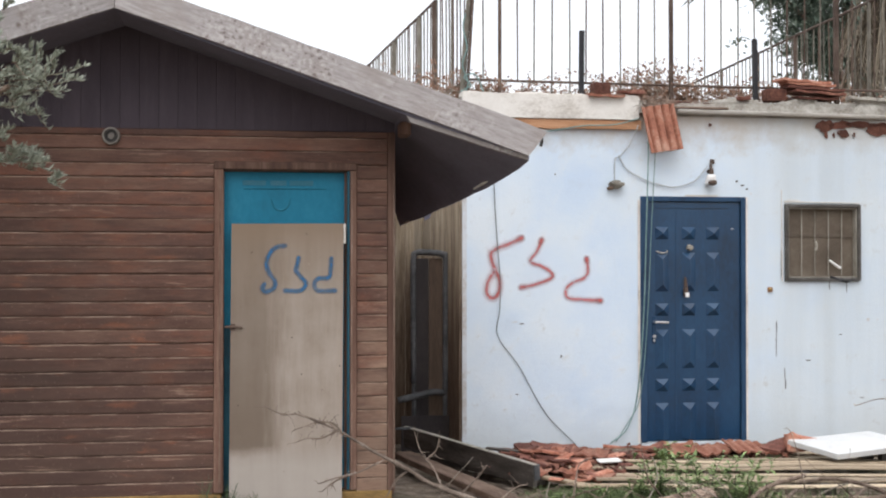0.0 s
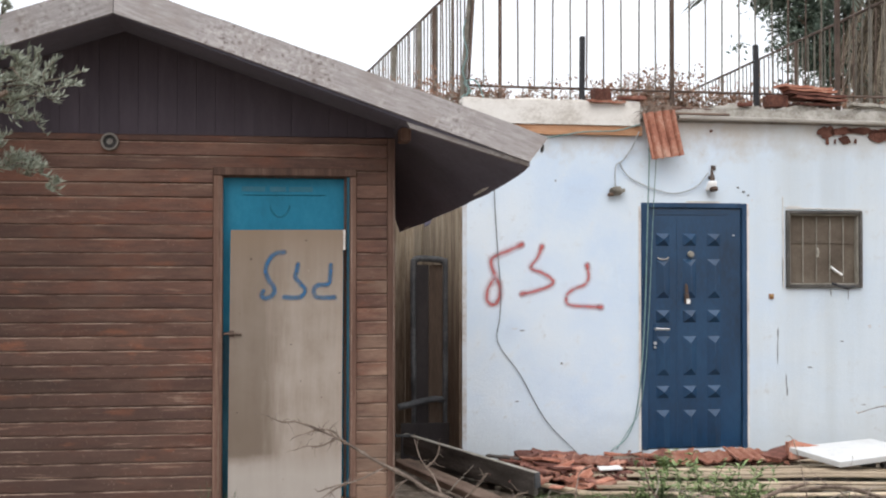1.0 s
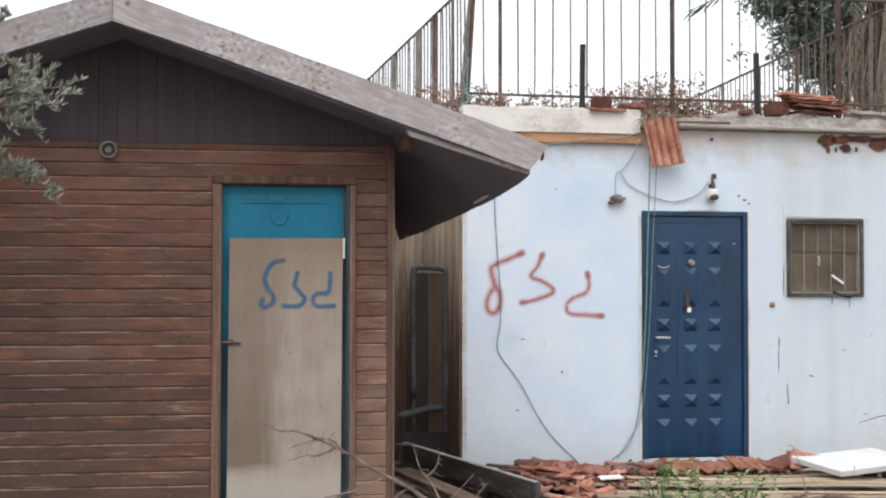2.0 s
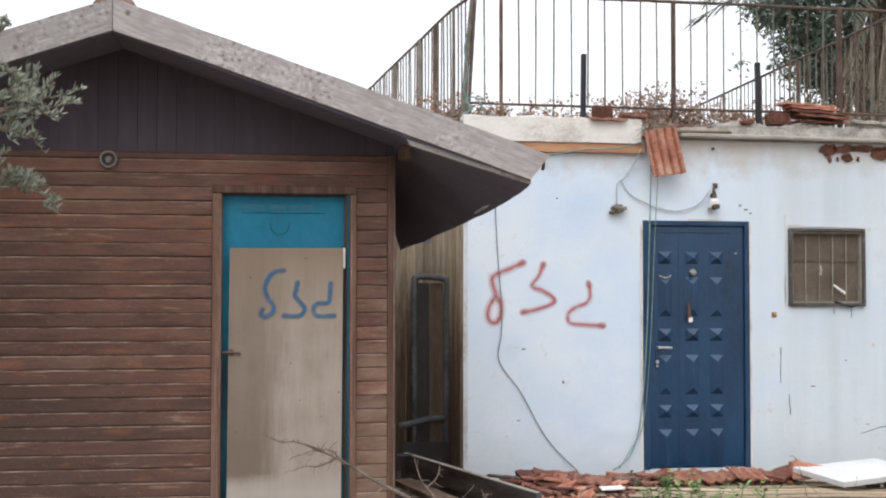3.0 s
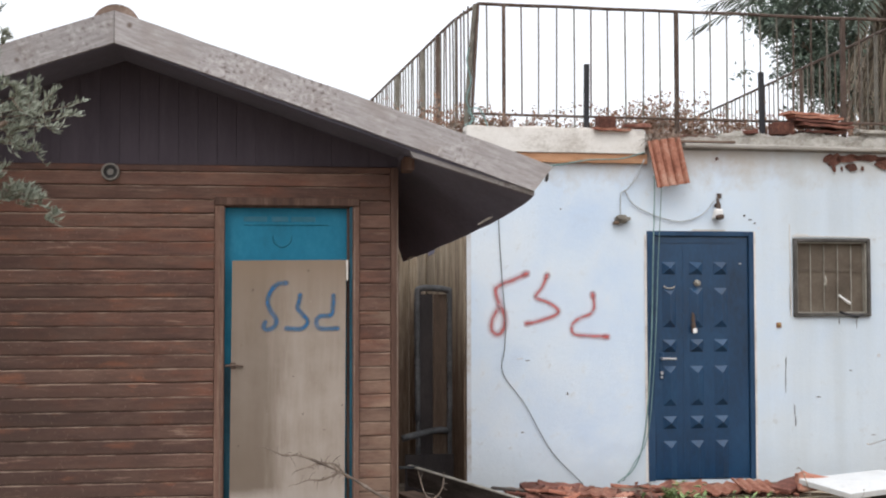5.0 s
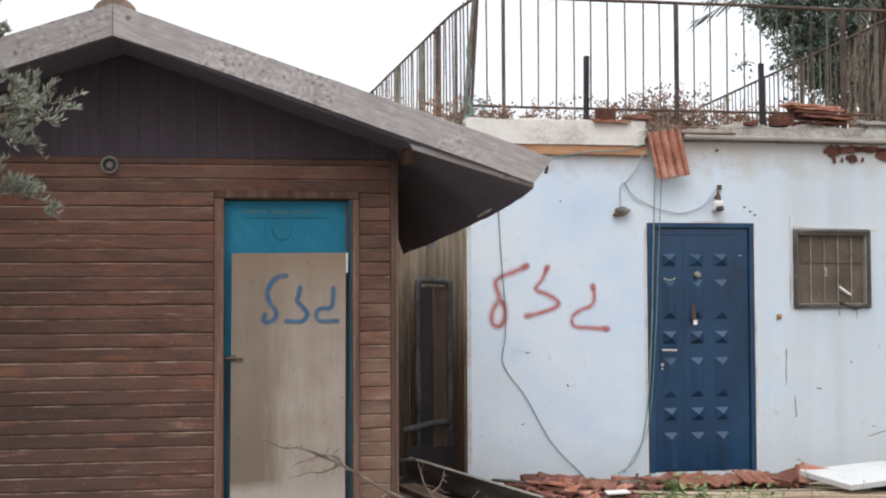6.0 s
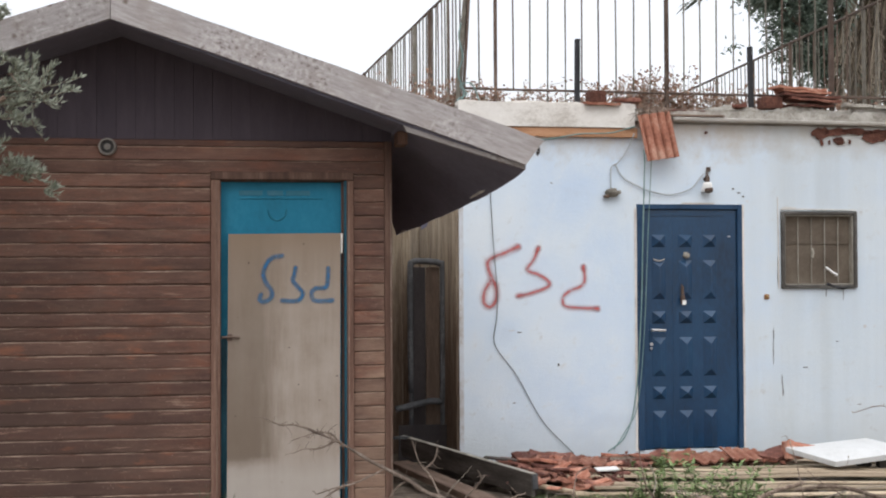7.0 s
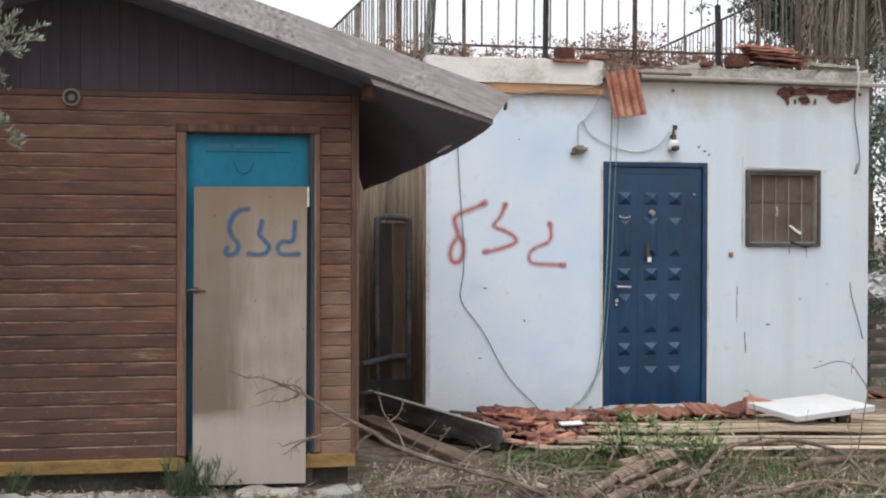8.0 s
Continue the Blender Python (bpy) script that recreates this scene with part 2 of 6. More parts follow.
def board_material():
    """A grey-beige plywood sheet: soft brown stain down the latch side, brown head, pale washed foot."""
    m, n, l, b = nodes_of("weathered_plywood", 0.85, spec=0.2)
    vec, w, rnd, flat = coords(n, l, (5, 1, 0.5))
    streak, cloud, fine = noise_tex(n, l, vec, None, 2.4, 7, 0.66), noise_tex(n, l, flat, None, 4.5, 7, 0.66), noise_tex(n, l, vec, None, 30, 6, 0.7)
    sep = n.new("ShaderNodeSeparateXYZ")
    l.new(flat, sep.inputs[0])
    col = ramp(n, l, streak, [(0.28, (0.235, 0.188, 0.15)), (0.5, (0.30, 0.248, 0.206)), (0.72, (0.36, 0.308, 0.266))])
    col = mixed(n, l, ramp(n, l, cloud, [(0.38, gray(0)), (0.68, gray(0.6))]), col, (0.39, 0.335, 0.29))
    edge_x = math_node(n, l, "ADD", sep.outputs[0], math_node(n, l, "MULTIPLY", math_node(n, l, "SUBTRACT", streak, 0.5), 0.22))
    edge_z = math_node(n, l, "ADD", sep.outputs[2], math_node(n, l, "MULTIPLY", math_node(n, l, "SUBTRACT", cloud, 0.5), 0.16))
    left = ramp(n, l, math_node(n, l, "ADD", edge_x, 0.5), [(0.36, gray(1)), (0.50, gray(0))])
    above = ramp(n, l, edge_z, [(0.42, gray(0)), (0.49, gray(1))])
    lowish = ramp(n, l, math_node(n, l, "MULTIPLY", edge_z, 0.5), [(0.32, gray(1)), (0.62, gray(0.72)), (0.9, gray(0.6))])
    stain = math_node(n, l, "MULTIPLY", math_node(n, l, "MULTIPLY", left, above), lowish)
    col = mixed(n, l, math_node(n, l, "MULTIPLY", stain, 0.85), col, (0.15, 0.112, 0.083))
    washed = ramp(n, l, edge_z, [(0.36, gray(0.6)), (0.50, gray(0))])
    col = mixed(n, l, washed, col, (0.43, 0.388, 0.35))
    top = ramp(n, l, math_node(n, l, "MULTIPLY", edge_z, 0.5), [(0.62, gray(0)), (0.84, gray(0.4)), (0.93, gray(0.8))])
    col = mixed(n, l, top, col, (0.225, 0.162, 0.112))
    spots = noise_tex(n, l, flat, None, 26, 5, 0.6)
    col = mixed(n, l, ramp(n, l, spots, [(0.66, gray(0)), (0.72, gray(0.5))]), col, (0.14, 0.10, 0.075))
    col = mixed(n, l, ramp(n, l, spots, [(0.27, gray(0.4)), (0.33, gray(0))]), col, (0.5, 0.46, 0.42))
    l.new(col, b.inputs["Base Color"])
    bumped(n, l, b, fine, 0.3, 0.003)
    return m


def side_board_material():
    """Upright boards with streaks of cream wash, browner downwards: the gap's shade is in the colour."""
    m, n, l, b = nodes_of("shade_graded_side_boards", 0.85, spec=0.2)
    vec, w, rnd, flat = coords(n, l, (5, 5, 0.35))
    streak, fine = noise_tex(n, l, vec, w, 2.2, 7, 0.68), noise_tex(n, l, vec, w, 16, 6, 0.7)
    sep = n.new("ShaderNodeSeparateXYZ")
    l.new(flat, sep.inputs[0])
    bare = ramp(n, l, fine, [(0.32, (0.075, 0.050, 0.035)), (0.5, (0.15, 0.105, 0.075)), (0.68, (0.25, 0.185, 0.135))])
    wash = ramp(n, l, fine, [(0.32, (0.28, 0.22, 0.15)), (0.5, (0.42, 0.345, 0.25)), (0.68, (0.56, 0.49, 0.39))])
    pale_up = math_node(n, l, "ADD", math_node(n, l, "MULTIPLY", sep.outputs[2], 0.42), math_node(n, l, "MULTIPLY", math_node(n, l, "SUBTRACT", streak, 0.5), 1.7))
    # cream wash above, brown below, with the shade of the gap painted in
    col = mixed(n, l, ramp(n, l, pale_up, [(0.48, gray(0.0)), (1.0, gray(1.0))]), bare, wash)
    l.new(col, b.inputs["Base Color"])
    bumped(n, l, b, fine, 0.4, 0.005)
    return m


def spray_material(name, col, hard=0.25):
    """Sprayed paint: thin and dusty towards the edge of each stroke (uv runs across it)."""
    m, n, l, b = nodes_of(name, 0.7)
    uv, sep = n.new("ShaderNodeUVMap"), n.new("ShaderNodeSeparateXYZ")
    l.new(uv.outputs[0], sep.inputs[0])
    off = math_node(n, l, "ABSOLUTE", math_node(n, l, "SUBTRACT", sep.outputs[0], 0.5))
    vec, w, rnd, flat = coords(n, l)
    dust = noise_tex(n, l, flat, None, 160, 3, 0.7)
    thin = noise_tex(n, l, flat, None, 14, 3, 0.5)
    edge = math_node(n, l, "ADD", math_node(n, l, "MULTIPLY", off, 2.0), math_node(n, l, "MULTIPLY", math_node(n, l, "SUBTRACT", dust, 0.5), 0.7))
    alpha = ramp(n, l, edge, [(hard, gray(0.78)), (hard + 0.2, gray(0.36)), (0.95, gray(0.0))])
    alpha = math_node(n, l, "MULTIPLY", alpha, ramp(n, l, thin, [(0.32, gray(0.6)), (0.62, gray(1.0))]))
    b.inputs["Base Color"].default_value = (*col, 1)
    l.new(alpha, b.inputs["Alpha"])
    return m


def ground_material():
    m, n, l, b = nodes_of("earth_with_litter", 0.95, spec=0.1)
    vec, w, rnd, flat = coords(n, l)
    big, mid, fine = noise_tex(n, l, flat, None, 0.8, 5), noise_tex(n, l, flat, None, 7, 6, 0.7), noise_tex(n, l, flat, None, 60, 5, 0.75)
    col = ramp(n, l, mid, [(0.32, (0.055, 0.042, 0.032)), (0.5, (0.17, 0.135, 0.105)), (0.68, (0.36, 0.30, 0.25))])
    col = mixed(n, l, ramp(n, l, fine, [(0.45, gray(0)), (0.7, gray(0.6))]), col, (0.30, 0.245, 0.19))
    col = mixed(n, l, ramp(n, l, big, [(0.5, gray(0)), (0.66, gray(0.7))]), col, (0.07, 0.085, 0.03))
    l.new(col, b.inputs["Base Color"])
    bumped(n, l, b, math_node(n, l, "ADD", fine, mid), 0.8, 0.03)
    return m


def leaf_material(name, dark, light, rough=0.55):
    m, n, l, b = nodes_of(name, rough, spec=0.3)
    g = n.new("ShaderNodeNewGeometry")
    col = ramp(n, l, g.outputs["Random Per Island"], [(0.0, dark), (0.55, light), (1.0, tuple(0.5 * (p + q) for p, q in zip(dark, light)))])
    l.new(col, b.inputs["Base Color"])
    b.inputs["Transmission Weight"].default_value = 0.0
    b.inputs["Subsurface Weight"].default_value = 0.0
    return m


M = {
    "siding": siding_material(),
    "barge": barge_material(),
    "limewash": wall_material(),
    "plywood": board_material(),
    "ground": ground_material(),
    "casing": worn("brown_casing_wood", (0.06, 0.030, 0.022), (0.13, 0.070, 0.050), (0.26, 0.165, 0.125), 2.0, 30, (9, 9, 0.5), 0.7),
    "palewood": worn("pale_edge_wood", (0.10, 0.058, 0.042), (0.22, 0.145, 0.11), (0.42, 0.33, 0.27), 2.5, 30, (5, 5, 1.2), 0.7),
    # dark brown with the overhang's shade mixed into the tone
    "gable": worn("overhang_shade_boards", (0.054, 0.043, 0.053), (0.068, 0.054, 0.066), (0.086, 0.069, 0.082), 2.0, 25, (6, 6, 0.8), 0.85, piece=0.03),
    # lilac grey, raised above dark brown to paint in lens haze
    "soffit": worn("haze_lifted_soffit_boards", (0.105, 0.10, 0.13), (0.138, 0.132, 0.17), (0.175, 0.168, 0.215), 2.0, 30, (1, 1, 1), 0.9),
    "felt": worn("roof_felt", (0.05, 0.045, 0.042), (0.09, 0.085, 0.08), (0.14, 0.13, 0.125), 1.5, 60, rough=0.95),
    "ridge": worn("mottled_brown_clay", (0.09, 0.06, 0.045), (0.20, 0.14, 0.11), (0.33, 0.26, 0.22), 7.0, 50, bump=0.6),
    "yellow": worn("yellow_painted_sill", (0.08, 0.052, 0.027), (0.22, 0.135, 0.047), (0.32, 0.205, 0.08), 3.0, 40, (1, 4, 4)),
    "concrete": worn("crumbling_concrete", (0.20, 0.175, 0.15), (0.42, 0.39, 0.345), (0.62, 0.59, 0.545), 5.0, 45, bump=0.9, dist=0.02),
    "kerbstone": worn("pale_broken_concrete", (0.22, 0.185, 0.15), (0.54, 0.505, 0.45), (0.76, 0.73, 0.68), 9.0, 45, bump=0.9, dist=0.02),
    "footing": worn("dark_footing", (0.03, 0.026, 0.023), (0.08, 0.07, 0.06), (0.16, 0.14, 0.12), 4.0, 40, bump=0.8, dist=0.02),
    "darkteal": worn("dark_turquoise", (0.010, 0.05, 0.075), (0.014, 0.085, 0.125), (0.03, 0.13, 0.18), 5, 40, (2, 2, 0.6), 0.5, bump=0.1, piece=0),
    "turquoise": worn("turquoise_gloss_paint", (0.008, 0.13, 0.205), (0.009, 0.165, 0.265), (0.02, 0.205, 0.31), 2.5, 30, (1, 1, 0.6), 0.5, bump=0.08, piece=0, spec=0.25),
    "cream": worn("cream_render", (0.38, 0.335, 0.29), (0.66, 0.625, 0.58), (0.77, 0.74, 0.70), 3.2, 40, (1, 1, 1.6), piece=0.05),
    "orange": worn("raw_orange_timber", (0.22, 0.10, 0.05), (0.42, 0.22, 0.12), (0.52, 0.32, 0.20), 3.0, 35, (0.7, 5, 6)),
    "stucco": worn("stained_edge_render", (0.36, 0.29, 0.22), (0.57, 0.58, 0.60), (0.63, 0.69, 0.76), 4.0, 35, (1, 1, 0.8), piece=0.05),
    "rawbrick": worn("exposed_red_brick", (0.05, 0.024, 0.018), (0.125, 0.05, 0.035), (0.25, 0.12, 0.085), 14, 60, bump=0.9, dist=0.02),
    "terracotta": worn("terracotta", (0.16, 0.062, 0.042), (0.33, 0.135, 0.088), (0.50, 0.31, 0.235), 8.0, 45, bump=0.5, piece=0.38),
    "terracotta_dark": worn("sooty_terracotta", (0.045, 0.022, 0.018), (0.135, 0.052, 0.038), (0.30, 0.145, 0.105), 7.0, 45, bump=0.5, piece=0.35),
    "slat": worn("beige_weathered_slats", (0.14, 0.102, 0.068), (0.33, 0.258, 0.18), (0.50, 0.415, 0.31), 2.2, 35, (0.7, 5, 5), piece=0.3),
    "beam": worn("grey_beam", (0.03, 0.025, 0.022), (0.08, 0.069, 0.061), (0.17, 0.15, 0.137), 2.4, 30, (1, 5, 5), piece=0.2),
    "plank": worn("old_brown_plank", (0.05, 0.033, 0.025), (0.13, 0.085, 0.062), (0.24, 0.17, 0.13), 2.4, 30, (1, 5, 5), piece=0.2),
    "whiteboard": worn("white_laminate", (0.44, 0.44, 0.435), (0.545, 0.545, 0.54), (0.61, 0.61, 0.61), 4.0, 50, rough=0.5, bump=0.05, piece=0),
    "bluedoor": worn("navy_painted_steel", (0.006, 0.022, 0.05), (0.009, 0.042, 0.098), (0.018, 0.066, 0.135), 2.6, 35, (1, 1, 0.5), 0.3, bump=0.06, piece=0, spec=0.5),
    "blueframe": worn("faded_navy_frame", (0.010, 0.024, 0.05), (0.014, 0.046, 0.10), (0.035, 0.075, 0.14), 3.0, 40, (3, 3, 0.7), 0.5, bump=0.1, piece=0),
    "rust": worn("rusty_iron", (0.045, 0.03, 0.024), (0.095, 0.064, 0.05), (0.17, 0.125, 0.10), 9, 70, rough=0.8, piece=0.25),
    "greyiron": worn("weathered_grey_iron", (0.07, 0.06, 0.05), (0.15, 0.135, 0.11), (0.25, 0.23, 0.20), 9, 70, rough=0.75, piece=0.3),
    "blackiron": worn("black_iron", (0.012, 0.012, 0.014), (0.022, 0.022, 0.026), (0.05, 0.045, 0.045), 9, 70, rough=0.6, piece=0),
    "pipe": worn("dull_grey_pipe", (0.045, 0.045, 0.047), (0.09, 0.091, 0.095), (0.19, 0.19, 0.195), 5, 50, rough=0.8, piece=0, spec=0.2),
    "gutter": worn("grimy_grey_gutter", (0.34, 0.31, 0.27), (0.57, 0.54, 0.50), (0.70, 0.67, 0.635), 4, 50, (0.6, 3, 3), 0.6, bump=0.1),
    "chrome": worn("dull_chrome", (0.45, 0.45, 0.46), (0.62, 0.62, 0.63), (0.75, 0.75, 0.76), 9, 60, rough=0.3, metal=0.9, bump=0.05, piece=0),
    "brass": worn("tarnished_brass", (0.28, 0.17, 0.06), (0.48, 0.32, 0.13), (0.62, 0.46, 0.24), 12, 60, rough=0.45, metal=0.6, bump=0.1, piece=0),
    "lampgrey": worn("dusty_grey_plastic", (0.12, 0.105, 0.092), (0.20, 0.18, 0.16), (0.29, 0.265, 0.24), 12, 60, rough=0.6, piece=0),
    "darkhole": worn("dark_lens", (0.015, 0.013, 0.012), (0.03, 0.026, 0.024), (0.05, 0.045, 0.04), 9, 50, rough=0.4, piece=0),
    "wire_green": worn("pale_green_cable", (0.11, 0.18, 0.17), (0.17, 0.27, 0.255), (0.28, 0.38, 0.365), 9, 50, rough=0.6, piece=0),
    "wire_grey": worn("grey_cable", (0.055, 0.062, 0.062), (0.10, 0.112, 0.112), (0.18, 0.19, 0.19), 9, 50, rough=0.6, piece=0),
    "wire_pale": worn("pale_grey_cable", (0.28, 0.30, 0.31), (0.40, 0.42, 0.43), (0.52, 0.54, 0.55), 9, 50, rough=0.6, piece=0),
    "darkboard": worn("dark_brown_boards", (0.055, 0.036, 0.027), (0.12, 0.082, 0.060), (0.21, 0.155, 0.115), 1.6, 25, (4, 4, 0.5), piece=0.25),
    "crack": worn("dark_crack_dirt", (0.05, 0.045, 0.042), (0.11, 0.10, 0.095), (0.22, 0.21, 0.20), 9, 60, piece=0.3),
    "white": worn("white_porcelain", (0.6, 0.59, 0.57), (0.78, 0.77, 0.75), (0.85, 0.84, 0.83), 8, 50, rough=0.35, piece=0, bump=0.05),
    "winframe": worn("grey_window_frame", (0.035, 0.031, 0.028), (0.075, 0.068, 0.06), (0.16, 0.15, 0.14), 6, 50, rough=0.6, piece=0.1),
    "mesh": worn("dusty_brown_screen", (0.062, 0.047, 0.035), (0.115, 0.09, 0.068), (0.17, 0.14, 0.108), 5.0, 90, rough=0.8, piece=0.05),
    "bar": worn("pale_window_bar", (0.17, 0.15, 0.12), (0.28, 0.26, 0.22), (0.40, 0.37, 0.33), 9, 60, rough=0.7),
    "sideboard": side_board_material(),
    # near-black brown: the shade between the buildings is put into this colour
    "darksheet": worn("gap_shade_brown", (0.03, 0.026, 0.027), (0.055, 0.046, 0.046), (0.09, 0.075, 0.072), 2.2, 40, (2, 2, 0.8), 0.8),
    "branchtwig": worn("grey_brown_branch", (0.06, 0.043, 0.035), (0.165, 0.125, 0.10), (0.38, 0.31, 0.255), 6, 60, bump=0.5, piece=0.2),
    "darktwig": worn("dark_brown_twig", (0.05, 0.035, 0.028), (0.17, 0.122, 0.095), (0.40, 0.31, 0.25), 6, 60, bump=0.5, piece=0.25),
    "bark": worn("grey_bark", (0.06, 0.040, 0.030), (0.19, 0.135, 0.102), (0.40, 0.315, 0.25), 6, 60, (3, 3, 1), bump=0.8, dist=0.015, piece=0.3),
    "twig": worn("pale_dry_twig", (0.13, 0.10, 0.08), (0.29, 0.245, 0.20), (0.54, 0.48, 0.41), 5, 60, bump=0.5, piece=0.25),
    "faded_red": worn("faded_sticker", (0.03, 0.15, 0.21), (0.045, 0.165, 0.225), (0.07, 0.175, 0.235), 12, 60, piece=0),
    "faded_teal": worn("scuffed_turquoise", (0.012, 0.13, 0.195), (0.015, 0.155, 0.23), (0.026, 0.18, 0.26), 12, 60, piece=0),
    "red_spray": spray_material("red_spray", (0.50, 0.125, 0.115), 0.16),
    "blue_spray": spray_material("blue_spray", (0.018, 0.125, 0.265), 0.40),
    "olive": leaf_material("olive_leaves", (0.10, 0.115, 0.085), (0.35, 0.37, 0.30)),
    "conifer": leaf_material("dark_evergreen_leaves", (0.052, 0.08, 0.064), (0.165, 0.21, 0.162)),
    "frond": leaf_material("palm_leaflets", (0.045, 0.06, 0.045), (0.12, 0.145, 0.115)),
    "deadfrond": leaf_material("dead_palm_leaflets", (0.10, 0.078, 0.06), (0.30, 0.25, 0.19), 0.8),
    "grass": leaf_material("grass_blades", (0.04, 0.062, 0.024), (0.155, 0.20, 0.085)),
    "weed_dark": leaf_material("feathery_leaves", (0.022, 0.045, 0.022), (0.075, 0.115, 0.06)),
    "weed": leaf_material("weed_leaves", (0.075, 0.12, 0.04), (0.24, 0.31, 0.13)),
    "dryleaf": leaf_material("dry_vine_leaves", (0.15, 0.075, 0.05), (0.38, 0.23, 0.16), 0.8),
    "straw": leaf_material("dry_straw", (0.20, 0.16, 0.11), (0.66, 0.57, 0.44), 0.8),
    "litter": leaf_material("dry_litter", (0.12, 0.09, 0.065), (0.54, 0.46, 0.37), 0.9),
}


# ---- builders ----
def thing(name, m, label, category, group="", kind=""):
    ob = new(name)
    ob.empty_display_size = 0.1
    ob.matrix_world = m
    return tagged(ob, label, category, group, kind)


def part(name, bm, material, parent=None, label="", m=None, smooth=False):
    """One mesh object from a bmesh, a flat list of (verts, faces), or a mesh to share."""
    if isinstance(bm, bpy.types.Mesh):
        me = bm
    else:
        me = bpy.data.meshes.new(name)
        if isinstance(bm, tuple):
            me.from_pydata(bm[0], [], bm[1])
        else:
            bm.to_mesh(me)
            bm.free()
        me.materials.append(M[material])
        if smooth:
            me.shade_smooth()
    ob = new(name, me)
    if parent is not None:
        ob.parent = parent
    if m is not None:
        ob.matrix_basis = m
    if label:
        ob["label"] = label
    return ob


def box(bm, x0, x1, y0, y1, z0, z1, bevel=0.0):
    got = bmesh.ops.create_cube(bm, size=1.0)["verts"]
    bmesh.ops.transform(bm, verts=got, matrix=Matrix.LocRotScale(((x0 + x1) / 2, (y0 + y1) / 2, (z0 + z1) / 2), None, (x1 - x0, y1 - y0, z1 - z0)))
    if bevel:
        edges = list({e for v in got for e in v.link_edges})
        bmesh.ops.bevel(bm, geom=edges, offset=bevel, segments=1, affect="EDGES")
    return bm


def boxed(*a, bevel=0.0):
    return box(bmesh.new(), *a, bevel=bevel)


def prism(bm, pts, axis, a, b):
    """A prism over the outline pts; axis 'z' or 'y' is its length, from a to b."""
    put = (lambda p, h: (p[0], p[1], h)) if axis == "z" else (lambda p, h: (p[0], h, p[1]))
    lo, hi = [bm.verts.new(put(p, a)) for p in pts], [bm.verts.new(put(p, b)) for p in pts]
    k = len(pts)
    bm.faces.new(lo)
    bm.faces.new(hi)
    for i in range(k):
        bm.faces.new((lo[i], lo[(i + 1) % k], hi[(i + 1) % k], hi[i]))
    bmesh.ops.recalc_face_normals(bm, faces=bm.faces[:])
    return bm


def smooth_line(pts, steps=6):
    """A Catmull-Rom line through the points."""
    p = [Vector(q) for q in pts]
    p = [p[0] * 2 - p[1]] + p + [p[-1] * 2 - p[-2]]
    out = []
    for i in range(1, len(p) - 2):
        for k in range(steps):
            t = k / steps
            a, b, c, d = p[i - 1], p[i], p[i + 1], p[i + 2]
            out.append(0.5 * (2 * b + (c - a) * t + (2 * a - 5 * b + 4 * c - d) * t * t + (3 * b - a - 3 * c + d) * t ** 3))
    return out + [p[-2]]


def tube_data(pts, r0, r1=None, sides=6, rough=0.0, seed=0):
    """A closed tube along points, as verts and faces."""
    rnd = random.Random(seed)
    r1 = r0 if r1 is None else r1
    pts = [Vector(p) for p in pts]
    verts, faces, n = [], [], len(pts)
    side = None
    for i, p in enumerate(pts):
        d = (pts[min(i + 1, n - 1)] - pts[max(i - 1, 0)]).normalized()
        if side is None:
            side = d.orthogonal().normalized()
        side = (side - d * side.dot(d)).normalized()
        up = d.cross(side)
        r = (r0 + (r1 - r0) * i / (n - 1)) * (1 + rnd.uniform(-rough, rough))
        for k in range(sides):
            a = 2 * math.pi * k / sides
            verts.append(p + (side * math.cos(a) + up * math.sin(a)) * r * (1 + rnd.uniform(-rough, rough) * 0.5))
    for i in range(n - 1):
        for k in range(sides):
            a, b = i * sides + k, i * sides + (k + 1) % sides
            faces.append((a, b, b + sides, a + sides))
    faces.append(tuple(range(sides))[::-1])
    faces.append(tuple(range((n - 1) * sides, n * sides)))
    return [tuple(v) for v in verts], faces


def joined(*lumps):
    verts, faces = [], []
    for v, f in lumps:
        k = len(verts)
        verts += v
        faces += [tuple(i + k for i in q) for q in f]
    return verts, faces


def leaf(at, way, up, length, width, fold=0.25):
    """One pointed leaf, folded along its rib: four corners and two faces."""
    way = way.normalized()
    side = way.cross(up)
    side = side.normalized() if side.length > 1e-4 else way.orthogonal().normalized()
    nrm = side.cross(way)
    a, b = at, at + way * length
    m = at + way * length * 0.45 + nrm * fold * width
    return [tuple(a), tuple(m + side * width / 2), tuple(b), tuple(m - side * width / 2)], [(0, 1, 2), (0, 2, 3)]


def random_way(rnd, up=0.0):
    v = Vector((rnd.gauss(0, 1), rnd.gauss(0, 1), rnd.gauss(0, 1) + up))
    return v.normalized()


SF = pose(0, 7.8371, 0, 0, 0, 8.091)
HF = pose(0, 10.0141, 0, 0, 0, 9.417)

# ---- ground ----
def ground_height(x, y):
    lump = noise.noise((x * 0.9, y * 0.9, 0)) * 0.035 + noise.noise((x * 3.1, y * 3.1, 5)) * 0.02
    rise = 0.10 * min(max((y - 9.4) / 0.8, 0), 1) * min(max((x + 0.4) / 0.6, 0), 1)
    return lump * min(1, max(0, (60 - abs(y)) / 50)) + rise - 0.02


